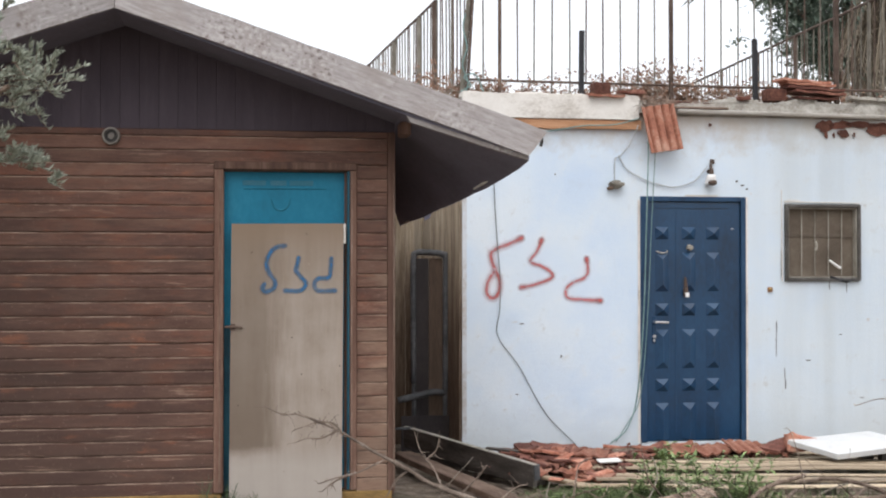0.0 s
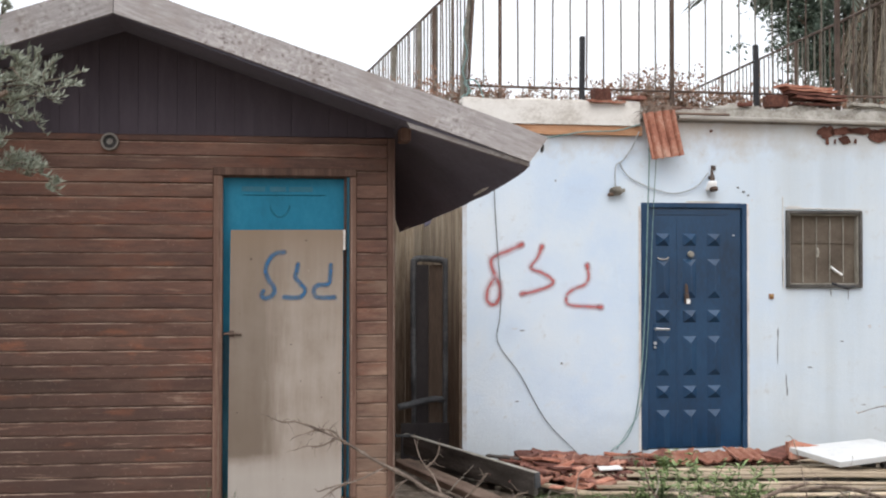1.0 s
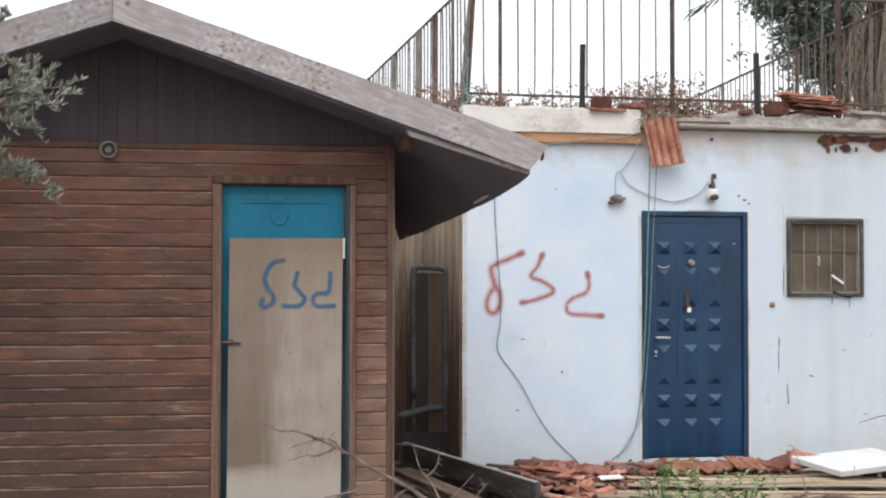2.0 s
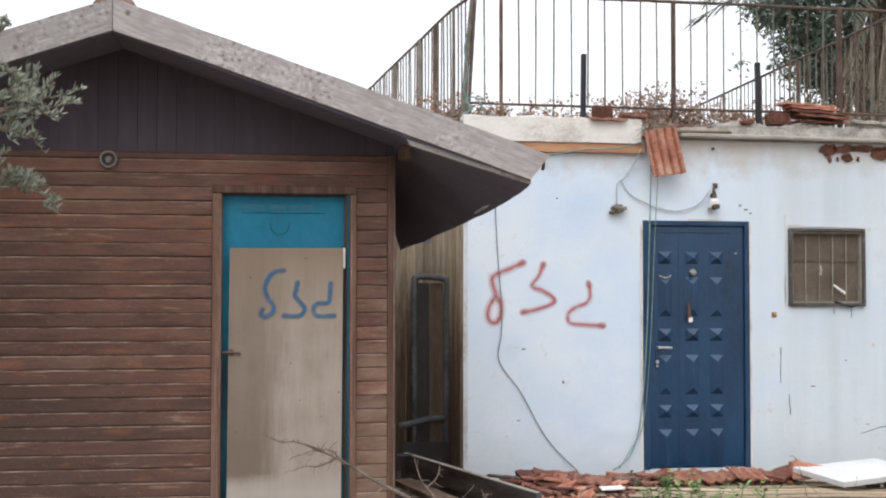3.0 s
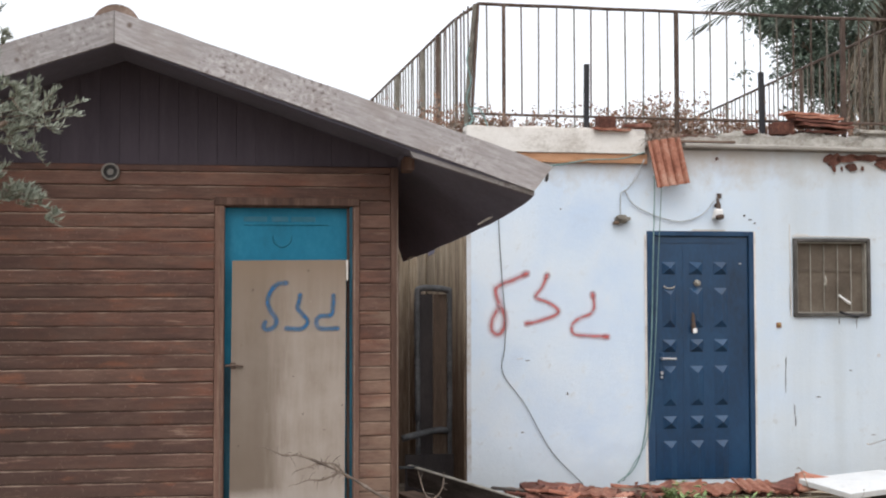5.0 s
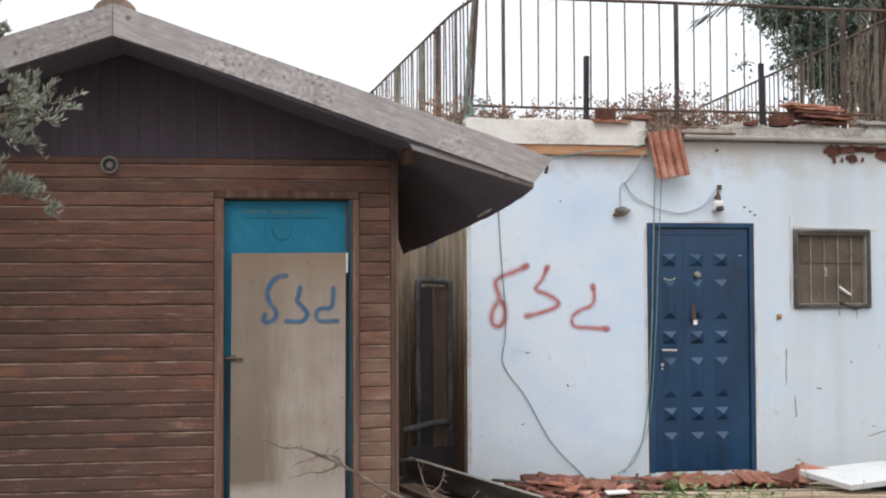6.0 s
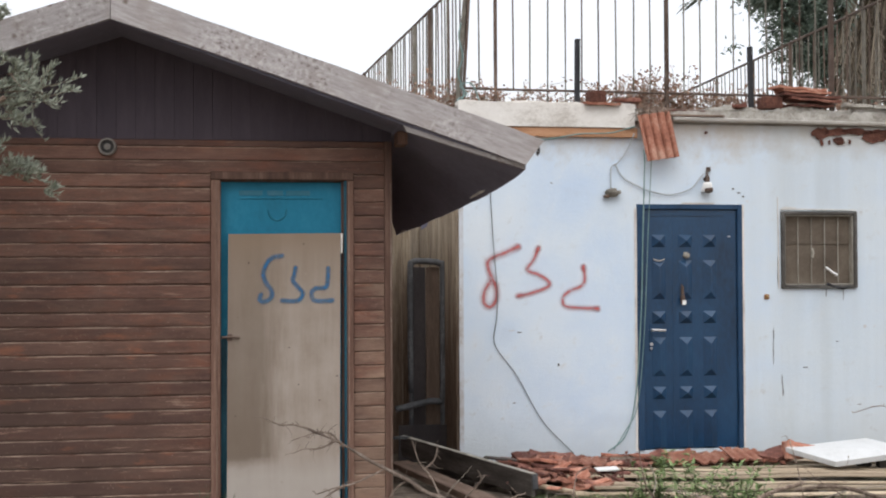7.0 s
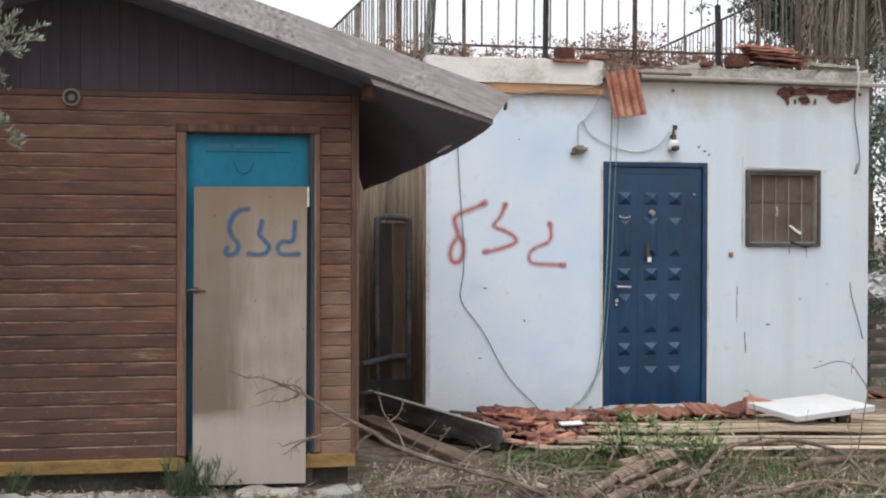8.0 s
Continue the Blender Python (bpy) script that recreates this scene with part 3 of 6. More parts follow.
def build_ground():
    xs = sorted({*np.round(np.arange(-4, 6.01, 0.08), 3).tolist(), *[s * v for v in (7, 9, 12, 18, 30, 60, 150, 500, 2000) for s in (-1, 1)]})
    ys = sorted({*np.round(np.arange(5.5, 12.01, 0.08), 3).tolist(), -2000, -300, -60, -20, -8, -3, 0, 2, 3.5, 4.5, 14, 17, 22, 30, 45, 80, 200, 600, 2000})
    verts = [(x, y, ground_height(x, y)) for y in ys for x in xs]
    k = len(xs)
    faces = [(j * k + i, j * k + i + 1, (j + 1) * k + i + 1, (j + 1) * k + i) for j in range(len(ys) - 1) for i in range(k - 1)]
    tagged(part("ground", (verts, faces), "ground", smooth=True), "bare brown earth with litter and patches of grass", "ground", kind="structure")


build_ground()

# ---- the wooden shed ----
RIDGE, SLOPE = -1.998, 0.345
WALL_R, WALL_L = -0.312, 2 * -1.998 + 0.312


def build_shed():
    shed = thing("wooden_shed", SF, "brown timber shed with grey bargeboards and a sagging eave", "shed")
    zu = lambda s: 3.112 - SLOPE * abs(s - RIDGE)      # underside of the roof
    # front wall core round the door opening
    bm = bmesh.new()
    box(bm, WALL_L, -1.40, 0.012, 0.09, 0.16, 2.47)
    box(bm, -0.632, WALL_R - 0.004, 0.012, 0.09, 0.16, 2.47)
    box(bm, -1.40, -0.632, 0.012, 0.09, 2.215, 2.47)
    front = part("front_wall", bm, "casing", shed)
    for name, a in (("side_wall", (WALL_R - 0.08, WALL_R - 0.004, 0.09, 4.0, 0.16, 2.5)), ("side_wall", (WALL_L, WALL_L + 0.08, 0.09, 4.0, 0.16, 2.5)), ("back_wall", (WALL_L, WALL_R, 4.0, 4.08, 0.16, 2.5))):
        part(name, boxed(*a), "casing", shed)
    part("floor", boxed(WALL_L, WALL_R, 0.09, 4.0, 0.12, 0.16), "beam", shed)
    # gable of dark upright boards, each slightly uneven
    rnd = random.Random(3)
    s = WALL_L - 0.35
    while s < 0.02:
        w = 0.118
        d = 0.008 + rnd.uniform(0, 0.004)
        if s + w > WALL_L and s < WALL_R:
            a, b = max(s, WALL_L), min(s + w - 0.0015, WALL_R)
            pts = [(a, 2.474), (b, 2.474), (b, zu(b) + 0.01), (a, zu(a) + 0.01)]
            if a < RIDGE < b:
                pts.insert(3, (RIDGE, zu(RIDGE) + 0.01))
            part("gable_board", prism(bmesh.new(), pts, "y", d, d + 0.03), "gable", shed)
        s += w
    for d in (0.048, 4.0):
        pts = [(WALL_L, 2.46), (WALL_R, 2.46), (WALL_R, zu(WALL_R)), (RIDGE, zu(RIDGE)), (WALL_L, zu(WALL_L))]
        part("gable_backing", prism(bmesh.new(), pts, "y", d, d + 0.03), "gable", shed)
    # lapped siding boards, one by one
    pitch, z, rows = 0.0863, 0.187, 27
    prof = lambda zz, h: [(-0.002, zz + 0.001), (-0.019, zz + 0.0015), (-0.021, zz + 0.006), (-0.020, zz + h - 0.008), (-0.0115, zz + h - 0.0026), (0.011, zz + h - 0.0022), (0.011, zz + 0.001)]

    def board(a, b, zz, h, tilt=0.0):
        bm = bmesh.new()
        ring = []
        n = 7
        for x, dz in ((a, -tilt), (b, tilt)):
            ring.append([bm.verts.new((x, y, q + dz)) for y, q in prof(zz, h)])
        for i in range(n):
            bm.faces.new((ring[0][i], ring[0][(i + 1) % n], ring[1][(i + 1) % n], ring[1][i]))
        bm.faces.new(ring[0][::-1])
        bm.faces.new(ring[1])
        bmesh.ops.recalc_face_normals(bm, faces=bm.faces[:])
        part("board", bm, "siding", front)

    for k in range(rows):
        zz = z + k * pitch
        tall = min(pitch, 2.474 - zz)
        if zz > 2.19:
            board(WALL_L, WALL_R - 0.05, zz, tall, rnd.uniform(-0.002, 0.002))
        else:
            board(WALL_L, -1.452, zz, pitch, rnd.uniform(-0.003, 0.003))
            board(-0.556, WALL_R - 0.05, zz, pitch, rnd.uniform(-0.0015, 0.0015))
    part("corner_board", boxed(WALL_R - 0.048, WALL_R, -0.03, 0.012, 0.19, 2.47, bevel=0.004), "casing", shed)
    # casing round the door
    # thin pale beads added as painted highlights along the edges
    for x in (-1.412, -0.5895, WALL_R - 0.009):
        part("bead", boxed(x - 0.0035, x + 0.0035, -0.042, -0.03, 0.2, 2.21, bevel=0.001), "palewood", shed, "thin pale bead for the edge highlight")
    part("door_jamb", boxed(-1.450, -1.390, -0.036, 0.07, 0.2, 2.22, bevel=0.005), "casing", shed)
    part("door_jamb", boxed(-0.600, -0.557, -0.036, 0.02, 0.2, 2.22, bevel=0.005), "casing", shed)
    # jamb lip coloured turquoise so the door shows here in the camera's view
    part("door_stop", boxed(-0.618, -0.6005, -0.024, 0.07, 0.2, 2.22, bevel=0.003), "darkteal", shed, "turquoise strip standing in for the door's edge")
    part("door_head", boxed(-1.452, -0.556, -0.04, 0.07, 2.221, 2.272, bevel=0.006), "casing", shed)
    # turquoise door set back in the opening
    door = part("door", boxed(-1.399, -0.616, 0.045, 0.085, 0.2, 2.213, bevel=0.003), "turquoise", shed, "turquoise painted timber door behind a plywood sheet")
    part("top_panel", boxed(-1.27, -0.75, 0.038, 0.046, 2.105, 2.112, bevel=0.001), "faded_teal", door)
    for a, b in ((-1.275, -1.13), (-1.10, -1.0), (-0.98, -0.83)):
        part("faded_mark", boxed(a, b, 0.041, 0.046, 2.128, 2.158, bevel=0.001), "faded_red", door)
    ring = [(-1.037 + 0.058 * math.cos(a), 0.043, 2.04 + 0.07 * math.sin(a)) for a in [math.pi + math.pi * i / 14 for i in range(15)]]
    part("worn_ring", tube_data(ring, 0.006, sides=5), "faded_teal", door)
    # darker turquoise over the lower part of the left edge
    part("mould_edge", boxed(-1.399, -1.352, 0.036, 0.0445, 0.2, 1.24), "darkteal", door, "darker strip on the door's lower edge")
    # sill and footing
    part("sill_beam", boxed(WALL_L, -1.40, -0.028, 0.06, 0.105, 0.192, bevel=0.006), "yellow", shed)
    part("sill_beam", boxed(-0.66, WALL_R - 0.02, -0.028, 0.06, 0.100, 0.190, bevel=0.006), "yellow", shed)
    part("footing", boxed(WALL_L + 0.05, WALL_R - 0.06, 0.08, 3.9, -0.1, 0.12), "footing", shed)
    part("doorstep", boxed(-1.40, -0.60, 0.0, 0.3, -0.05, 0.15, bevel=0.01), "footing", shed)
    # roof: two slopes of board with felt, ridge cap
    for name, far in (("roof_slope", WALL_R), ("roof_slope", 2 * RIDGE - 0.50)):
        pts = [(RIDGE, zu(RIDGE)), (far, zu(far)), (far, zu(far) + 0.03), (RIDGE, zu(RIDGE) + 0.03)]
        part(name, prism(bmesh.new(), pts, "y", -0.495, 4.25), "soffit", shed)
        pts = [(RIDGE, zu(RIDGE) + 0.034), (far, zu(far) + 0.034), (far, zu(far) + 0.05), (RIDGE, zu(RIDGE) + 0.05)]
        part("roof_felt", prism(bmesh.new(), pts, "y", -0.495, 4.27), "felt", shed)
    # the far eave sags towards its back end, bent to fit the camera's view
    n, k = 22, 8
    grid = [[], []]
    for j in range(n + 1):
        d = -0.495 + 2.2 * j / n
        q = d + 0.5
        e_s, e_z = 0.46 - 0.2 * q ** 1.3, 2.262 - 0.165 * q ** 0.9
        for i in range(k + 1):
            t = i / k
            s_ = WALL_R + (e_s - WALL_R) * t
            z_ = zu(WALL_R) + (e_z - zu(WALL_R)) * t + 0.015 * math.sin(t * 3.14) * min(1, q)
            z_ += 0.008 * noise.noise((s_ * 5, d * 5, 0)) * t
            grid[0].append((s_, d, z_))
            grid[1].append((s_, d, z_ + 0.03))
    verts = grid[0] + grid[1]
    off = len(grid[0])
    faces = []
    for j in range(n):
        for i in range(k):
            a = j * (k + 1) + i
            q4 = (a, a + 1, a + k + 2, a + k + 1)
            faces.append(q4)
            faces.append(tuple(v + off for v in q4[::-1]))
    rim = [i for i in range(k + 1)] + [j * (k + 1) + k for j in range(1, n + 1)] + [n * (k + 1) + i for i in range(k - 1, -1, -1)] + [j * (k + 1) for j in range(n - 1, 0, -1)]
    for a, b in zip(rim, rim[1:] + rim[:1]):
        faces.append((b, a, a + off, b + off))
    part("sagging_eave", (verts, faces), "soffit", shed, "lilac-grey sagging eave lining")
    part("torn_strip", tube_data([(0.34, 0.08, 2.195), (0.29, 0.2, 2.16), (0.255, 0.32, 2.135)], 0.014, 0.006, 4), "gutter", shed, "pale torn strip")
    part("torn_strip", tube_data([(0.0, 1.45, 1.99), (-0.05, 1.55, 1.955), (-0.085, 1.7, 1.95)], 0.006, 0.014, 4), "gutter", shed, "pale torn strip")
    # bargeboards: left one, right one in two lengths with a seam
    def barge(a, b, lift=0.0, thick=0.028, end=0.0):
        n = 14
        top, low = [], []
        for i in range(n + 1):
            s_ = a + (b - a) * i / n
            wob = 0.003 * noise.noise((s_ * 4, 1, 0))
            low.append((s_, zu(s_) + 0.002 + 0.015 * min(1, max(0, (s_ - RIDGE) / 0.6)) + wob + lift))
            top.append((s_, zu(s_) + 0.188 + 0.022 * max(0, (s_ - RIDGE) / 2.4) + 0.004 * noise.noise((s_ * 5, 7, 0)) + lift))
        if end:
            top[-1] = (b + end, top[-1][1] - SLOPE * end - 0.006)
        part("bargeboard", prism(bmesh.new(), low + top[::-1], "y", -0.53 - (0.003 if lift else 0), -0.53 + thick), "barge", shed)
    barge(2 * RIDGE - 0.46, RIDGE - 0.002)
    barge(RIDGE + 0.002, -1.10)
    barge(-1.10, 0.452, 0.0015, end=0.115)
    pts = [(-0.29, zu(-0.29) - 0.004), (0.455, zu(0.455) + 0.018), (0.455, zu(0.455) - 0.006), (-0.27, zu(-0.27) - 0.034)]
    part("batten", prism(bmesh.new(), pts, "y", -0.498, -0.455), "barge", shed, "pale batten under the eave")
    part("curled_felt", tube_data(smooth_line([(0.525, -0.515, 2.40), (0.535, -0.515, 2.375), (0.526, -0.515, 2.345)], 3), 0.013, 0.008, 6, 0.2, 3), "felt", shed, "curled end of roofing felt")
    for k, (q, w) in enumerate(((-0.02, 0.10), (0.07, 0.07))):
        part("torn_lining", prism(bmesh.new(), [(q, 2.02), (q + w, 2.045), (q + w * 0.7, 1.985), (q + 0.01, 1.965)], "y", 1.5 + 0.06 * k, 1.512 + 0.06 * k), "soffit", shed, "torn flap of eave lining")
    part("purlin", boxed(WALL_R + 0.012, WALL_R + 0.075, -0.26, -0.06, zu(WALL_R + 0.04) - 0.085, zu(WALL_R + 0.04) - 0.004, bevel=0.002), "casing", shed)
    cap = [(RIDGE + 0.135 * math.cos(a), zu(RIDGE) + 0.115 + 0.125 * math.sin(a)) for a in [math.pi * i / 12 for i in range(13)]]
    part("ridge_cap", prism(bmesh.new(), cap, "y", -0.46, 4.25), "ridge", shed, "rounded brown ridge cap")
    return shed


shed = build_shed()


def build_wall_vent():
    o = thing("wall_lamp", SF @ pose(-2.076, -0.02, 2.42, 90), "round dusty grey bulkhead lamp on the shed wall", "lamp")
    for name, r0, r1, mat, z0, z1 in (("rim", 0.055, 0.040, "lampgrey", 0.0, 0.035), ("ring", 0.040, 0.020, "darkhole", 0.0, 0.018), ("core", 0.019, 0.004, "lampgrey", 0.0, 0.024)):
        prof = [(r0, z0), (r0, z1 * 0.7), (r0 * 0.93, z1), (r1 * 1.05, z1), (r1, z1 * 0.6), (r1, z0)]
        n, verts, faces = 28, [], []
        for k in range(n):
            a = 2 * math.pi * k / n
            verts += [(r * math.cos(a), r * math.sin(a), h) for r, h in prof]
        for k in range(n):
            for j in range(6):
                a, b = k * 6 + j, k * 6 + (j + 1) % 6
                c, d = ((k + 1) % n) * 6 + (j + 1) % 6, ((k + 1) % n) * 6 + j
                faces.append((a, b, c, d))
        part(name, (verts, faces), mat, o)


build_wall_vent()


def stroke(pts, width, seed=0):
    """A painted stroke as a flat ribbon in x and z, with uv across it."""
    rnd = random.Random(seed)
    line = smooth_line([(x, 0, z) for x, z in pts], 7)
    bm = bmesh.new()
    uv = bm.loops.layers.uv.new("UVMap")
    rows, n = [], len(line)
    for i, p in enumerate(line):
        d = (line[min(i + 1, n - 1)] - line[max(i - 1, 0)]).normalized()
        side = Vector((-d.z, 0, d.x)) * width / 2 * (1 + 0.12 * noise.noise((i * 0.3, seed, 0)))
        rows.append((bm.verts.new(p + side), bm.verts.new(p - side)))
    for a, b in zip(rows, rows[1:]):
        f = bm.faces.new((a[0], a[1], b[1], b[0]))
        for loop, u in zip(f.loops, (0, 1, 1, 0)):
            loop[uv].uv = (u, 0.5)
    # rounded ends
    for row, way in ((rows[0], line[0] - line[1]), (rows[-1], line[-1] - line[-2])):
        mid = (row[0].co + row[1].co) / 2
        c = bm.verts.new(mid)
        prev = row[0]
        half = row[0].co - mid
        out = way.normalized() * half.length
        for k in range(1, 7):
            a = math.pi * k / 6
            nxt = row[1] if k == 6 else bm.verts.new(mid + half * math.cos(a) + out * math.sin(a))
            f = bm.faces.new((c, prev, nxt))
            for loop in f.loops:
                loop[uv].uv = (0.5 if loop.vert is c else 0.0, 0.5)
            prev = nxt
    return bm


def build_plywood():
    o = thing("plywood_sheet", SF @ pose(-1.0, -0.085, 0, -1.0, 0.15, 0), "grey weathered plywood sheet with blue graffiti leaning on the door", "board")
    bm = bmesh.new()
    pts = [(-0.352, 0.025), (0.346, 0.02), (0.349, 0.9), (0.353, 1.886), (0.1, 1.884), (-0.345, 1.879), (-0.350, 0.9)]
    part("sheet", prism(bm, pts, "y", 0, 0.02), "plywood", o)
    part("latch", tube_data([(-0.385, -0.012, 1.235), (-0.33, -0.014, 1.238), (-0.275, -0.012, 1.232)], 0.007, sides=6), "rust", o, "rusty bolt")
    part("latch_plate", boxed(-0.352, -0.32, -0.004, 0, 1.215, 1.255), "rust", o)
    for x, z in ((0.03, 1.17), (0.09, 0.94), (0.22, 0.84), (0.33, 0.99), (-0.22, 1.70), (0.31, 0.62), (-0.30, 0.75), (0.12, 1.82)):
        part("nail_hole", tube_data([(x, 0.0, z), (x + 0.002, -0.002, z - 0.004)], 0.006, 0.004, 6), "rust", o)
    part("splinter", boxed(0.354, 0.366, 0.0, 0.02, 1.76, 1.885), "cream", o, "pale bare wood edge")
    blue = (
        [(-0.013, 1.743), (-0.065, 1.735), (-0.104, 1.7), (-0.129, 1.633), (-0.111, 1.569), (-0.076, 1.522), (-0.086, 1.476), (-0.129, 1.455), (-0.153, 1.473), (-0.143, 1.501)],
        [(0.071, 1.668), (0.061, 1.618), (0.054, 1.586), (0.089, 1.544), (0.117, 1.505), (0.082, 1.462), (-0.013, 1.462)],
        [(0.275, 1.664), (0.271, 1.583), (0.257, 1.544), (0.194, 1.537), (0.17, 1.505), (0.194, 1.462), (0.299, 1.462)],
    )
    for i, pts in enumerate(blue):
        part("painted_letter", stroke(pts, 0.042, i), "blue_spray", o, "blue sprayed Hebrew letter", m=pose(0, -0.004 - 0.0006 * i, 0))


build_plywood()

# ---- the blue-washed house ----
H_L, H_R, H_B = 0.168, 4.155, 6.8
SKEW, FLARE, RAIL_SKEW = -0.0875, 0.042, -0.0667
DOOR = (1.69, 2.632, 0.125, 2.205)
WIN = (2.985, 3.685, 1.482, 2.15)


def build_house():
    h = thing("house", HF, "small flat-roofed house with pale blue limewashed front wall", "house")
    bm = bmesh.new()
    z1 = 2.888
    for a in ((H_L, DOOR[0], 0, 0.2, -0.1, z1), (DOOR[0], DOOR[1], 0, 0.2, DOOR[3], z1), (DOOR[0], DOOR[1], 0, 0.2, -0.1, DOOR[2]),
              (DOOR[1], WIN[0], 0, 0.2, -0.1, z1), (WIN[0], WIN[1], 0, 0.2, -0.1, WIN[2]), (WIN[0], WIN[1], 0, 0.2, WIN[3], z1), (WIN[1], H_R, 0, 0.2, -0.1, z1)):
        box(bm, *a)
    bmesh.ops.remove_doubles(bm, verts=bm.verts[:], dist=0.0005)
    front = part("front_wall", bm, "limewash", h, "pale blue limewashed render wall with scuffs")
    left = [(H_L, 0.2), (H_L + SKEW * (H_B - 0.2), H_B), (H_L + SKEW * (H_B - 0.2) + 0.2, H_B), (H_L + 0.2, 0.2)]
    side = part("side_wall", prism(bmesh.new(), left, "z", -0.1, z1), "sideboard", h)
    far = H_R + FLARE * (H_B - 0.2)
    part("side_wall", prism(bmesh.new(), [(H_R - 0.2, 0.2), (H_R, 0.2), (far, H_B), (far - 0.2, H_B)], "z", -0.1, z1), "limewash", h)
    part("back_wall", boxed(H_L + SKEW * (H_B - 0.2) + 0.2, far - 0.2, H_B - 0.2, H_B, -0.1, z1), "limewash", h)
    part("floor", boxed(H_L + 0.2, H_R - 0.2, 0.2, H_B - 0.2, -0.1, 0.1), "concrete", h)
    # upright boards along the side wall
    rnd = random.Random(8)
    d = 0.02
    while d < H_B - 0.35:
        w = rnd.uniform(0.16, 0.3)
        t = 0.012 + rnd.uniform(0, 0.016)
        x0, x1 = H_L + SKEW * d, H_L + SKEW * (d + w)
        pts = [(x0 - t, d), (x1 - t, d + w - 0.008), (x1 - 0.002, d + w - 0.008), (x0 - 0.002, d)]
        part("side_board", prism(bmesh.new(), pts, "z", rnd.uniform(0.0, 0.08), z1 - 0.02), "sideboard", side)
        d += w
    slab = [(H_L - 0.01, 0.0), (H_R + 0.02, 0.0), (far + 0.06, H_B), (H_L + SKEW * (H_B - 0.2) - 0.01, H_B)]
    part("roof_slab", prism(bmesh.new(), slab, "z", 2.89, 3.02), "concrete", h)
    # front edge: cream band, raw timber strip, stained render, broken concrete, gutter
    def rough_band(name, s0, s1, d0, d1, za, zb, mat, jag_top, jag_low, label="", n=40, seed=0):
        low, top = [], []
        for i in range(n + 1):
            s_ = s0 + (s1 - s0) * i / n
            low.append((s_, za + jag_low * noise.noise((s_ * 6, seed, 1)) + jag_low * 0.7 * noise.noise((s_ * 19, seed, 4))))
            top.append((s_, zb + jag_top * (0.9 * noise.noise((s_ * 3.3, seed, 2)) + 0.35 * noise.noise((s_ * 17, seed, 3)) + 0.45 * noise.noise((s_ * 47, seed, 6)))))
        return part(name, prism(bmesh.new(), low + top[::-1], "y", d0, d1), mat, h, label)
    rough_band("cream_band", H_L - 0.012, 1.665, -0.05, -0.002, 2.846, 3.045, "cream", 0.008, 0.002, "cream rendered roof edge", seed=1)
    rough_band("timber_strip", H_L, 1.69, -0.036, -0.002, 2.765, 2.843, "orange", 0.001, 0.012, "raw orange timber strip", seed=2)
    rough_band("concrete_edge", 1.667, H_R + 0.02, -0.045, -0.002, 2.905, 2.995, "kerbstone", 0.035, 0.004, "broken pale concrete roof edge", n=90, seed=4)
    rough_band("parapet", 2.35, H_R + 0.0, 0.02, 0.2, 2.98, 3.045, "kerbstone", 0.045, 0.0, "crumbled concrete kerb", n=90, seed=5)
    rough_band("parapet", H_L, 1.68, 0.0, 0.2, 2.98, 3.06, "cream", 0.012, 0.0, n=60, seed=6)
    prof = [(-0.095, 2.925), (-0.085, 2.905), (-0.05, 2.897), (-0.046, 2.903), (-0.078, 2.911), (-0.088, 2.928)]
    verts, faces = [], []
    for s_, dz in ((2.0, 0.012), (H_R + 0.35, -0.012)):
        verts += [(s_, y, z + dz) for y, z in prof]
    faces = [(i, (i + 1) % 6, (i + 1) % 6 + 6, i + 6) for i in range(6)] + [tuple(range(6)), tuple(range(11, 5, -1))]
    part("gutter", (verts, faces), "gutter", h, "grimy grey gutter strip")
    part("gutter_board", boxed(1.72, 2.45, -0.09, -0.047, 2.945, 2.962, bevel=0.004), "plank", h)
    # bare brick where the render has fallen
    def flake(name, cx, cz, rx, rz, mat, seed, d=-0.004, label=""):
        pts = []
        for i in range(22):
            a = 2 * math.pi * i / 22
            k = 1 + 0.45 * noise.noise((math.cos(a) * 1.4 + seed, math.sin(a) * 1.4, seed * 0.7)) + 0.35 * noise.noise((math.cos(a) * 4, math.sin(a) * 4, seed))
            pts.append((cx + rx * k * math.cos(a), cz + rz * k * math.sin(a)))
        part(name, prism(bmesh.new(), pts, "y", d, -0.001 + min(0, d + 0.005)), mat, h, label)
    for k, (cx, cz, rx, rz) in enumerate(((3.35, 2.82, 0.08, 0.05), (3.50, 2.84, 0.12, 0.035), (3.53, 2.765, 0.055, 0.035), (3.70, 2.845, 0.14, 0.03), (3.86, 2.81, 0.11, 0.055), (3.98, 2.83, 0.09, 0.04), (3.37, 2.745, 0.018, 0.022), (3.44, 2.75, 0.012, 0.022), (3.63, 2.755, 0.013, 0.022), (2.31, 2.82, 0.015, 0.012))):
        flake("bare_brick", cx, cz, rx, rz, "rawbrick", k * 3.3 + 1, -0.016, "patch of exposed red brick")
    # small knocks and scuffs in the render
    rnd = random.Random(12)
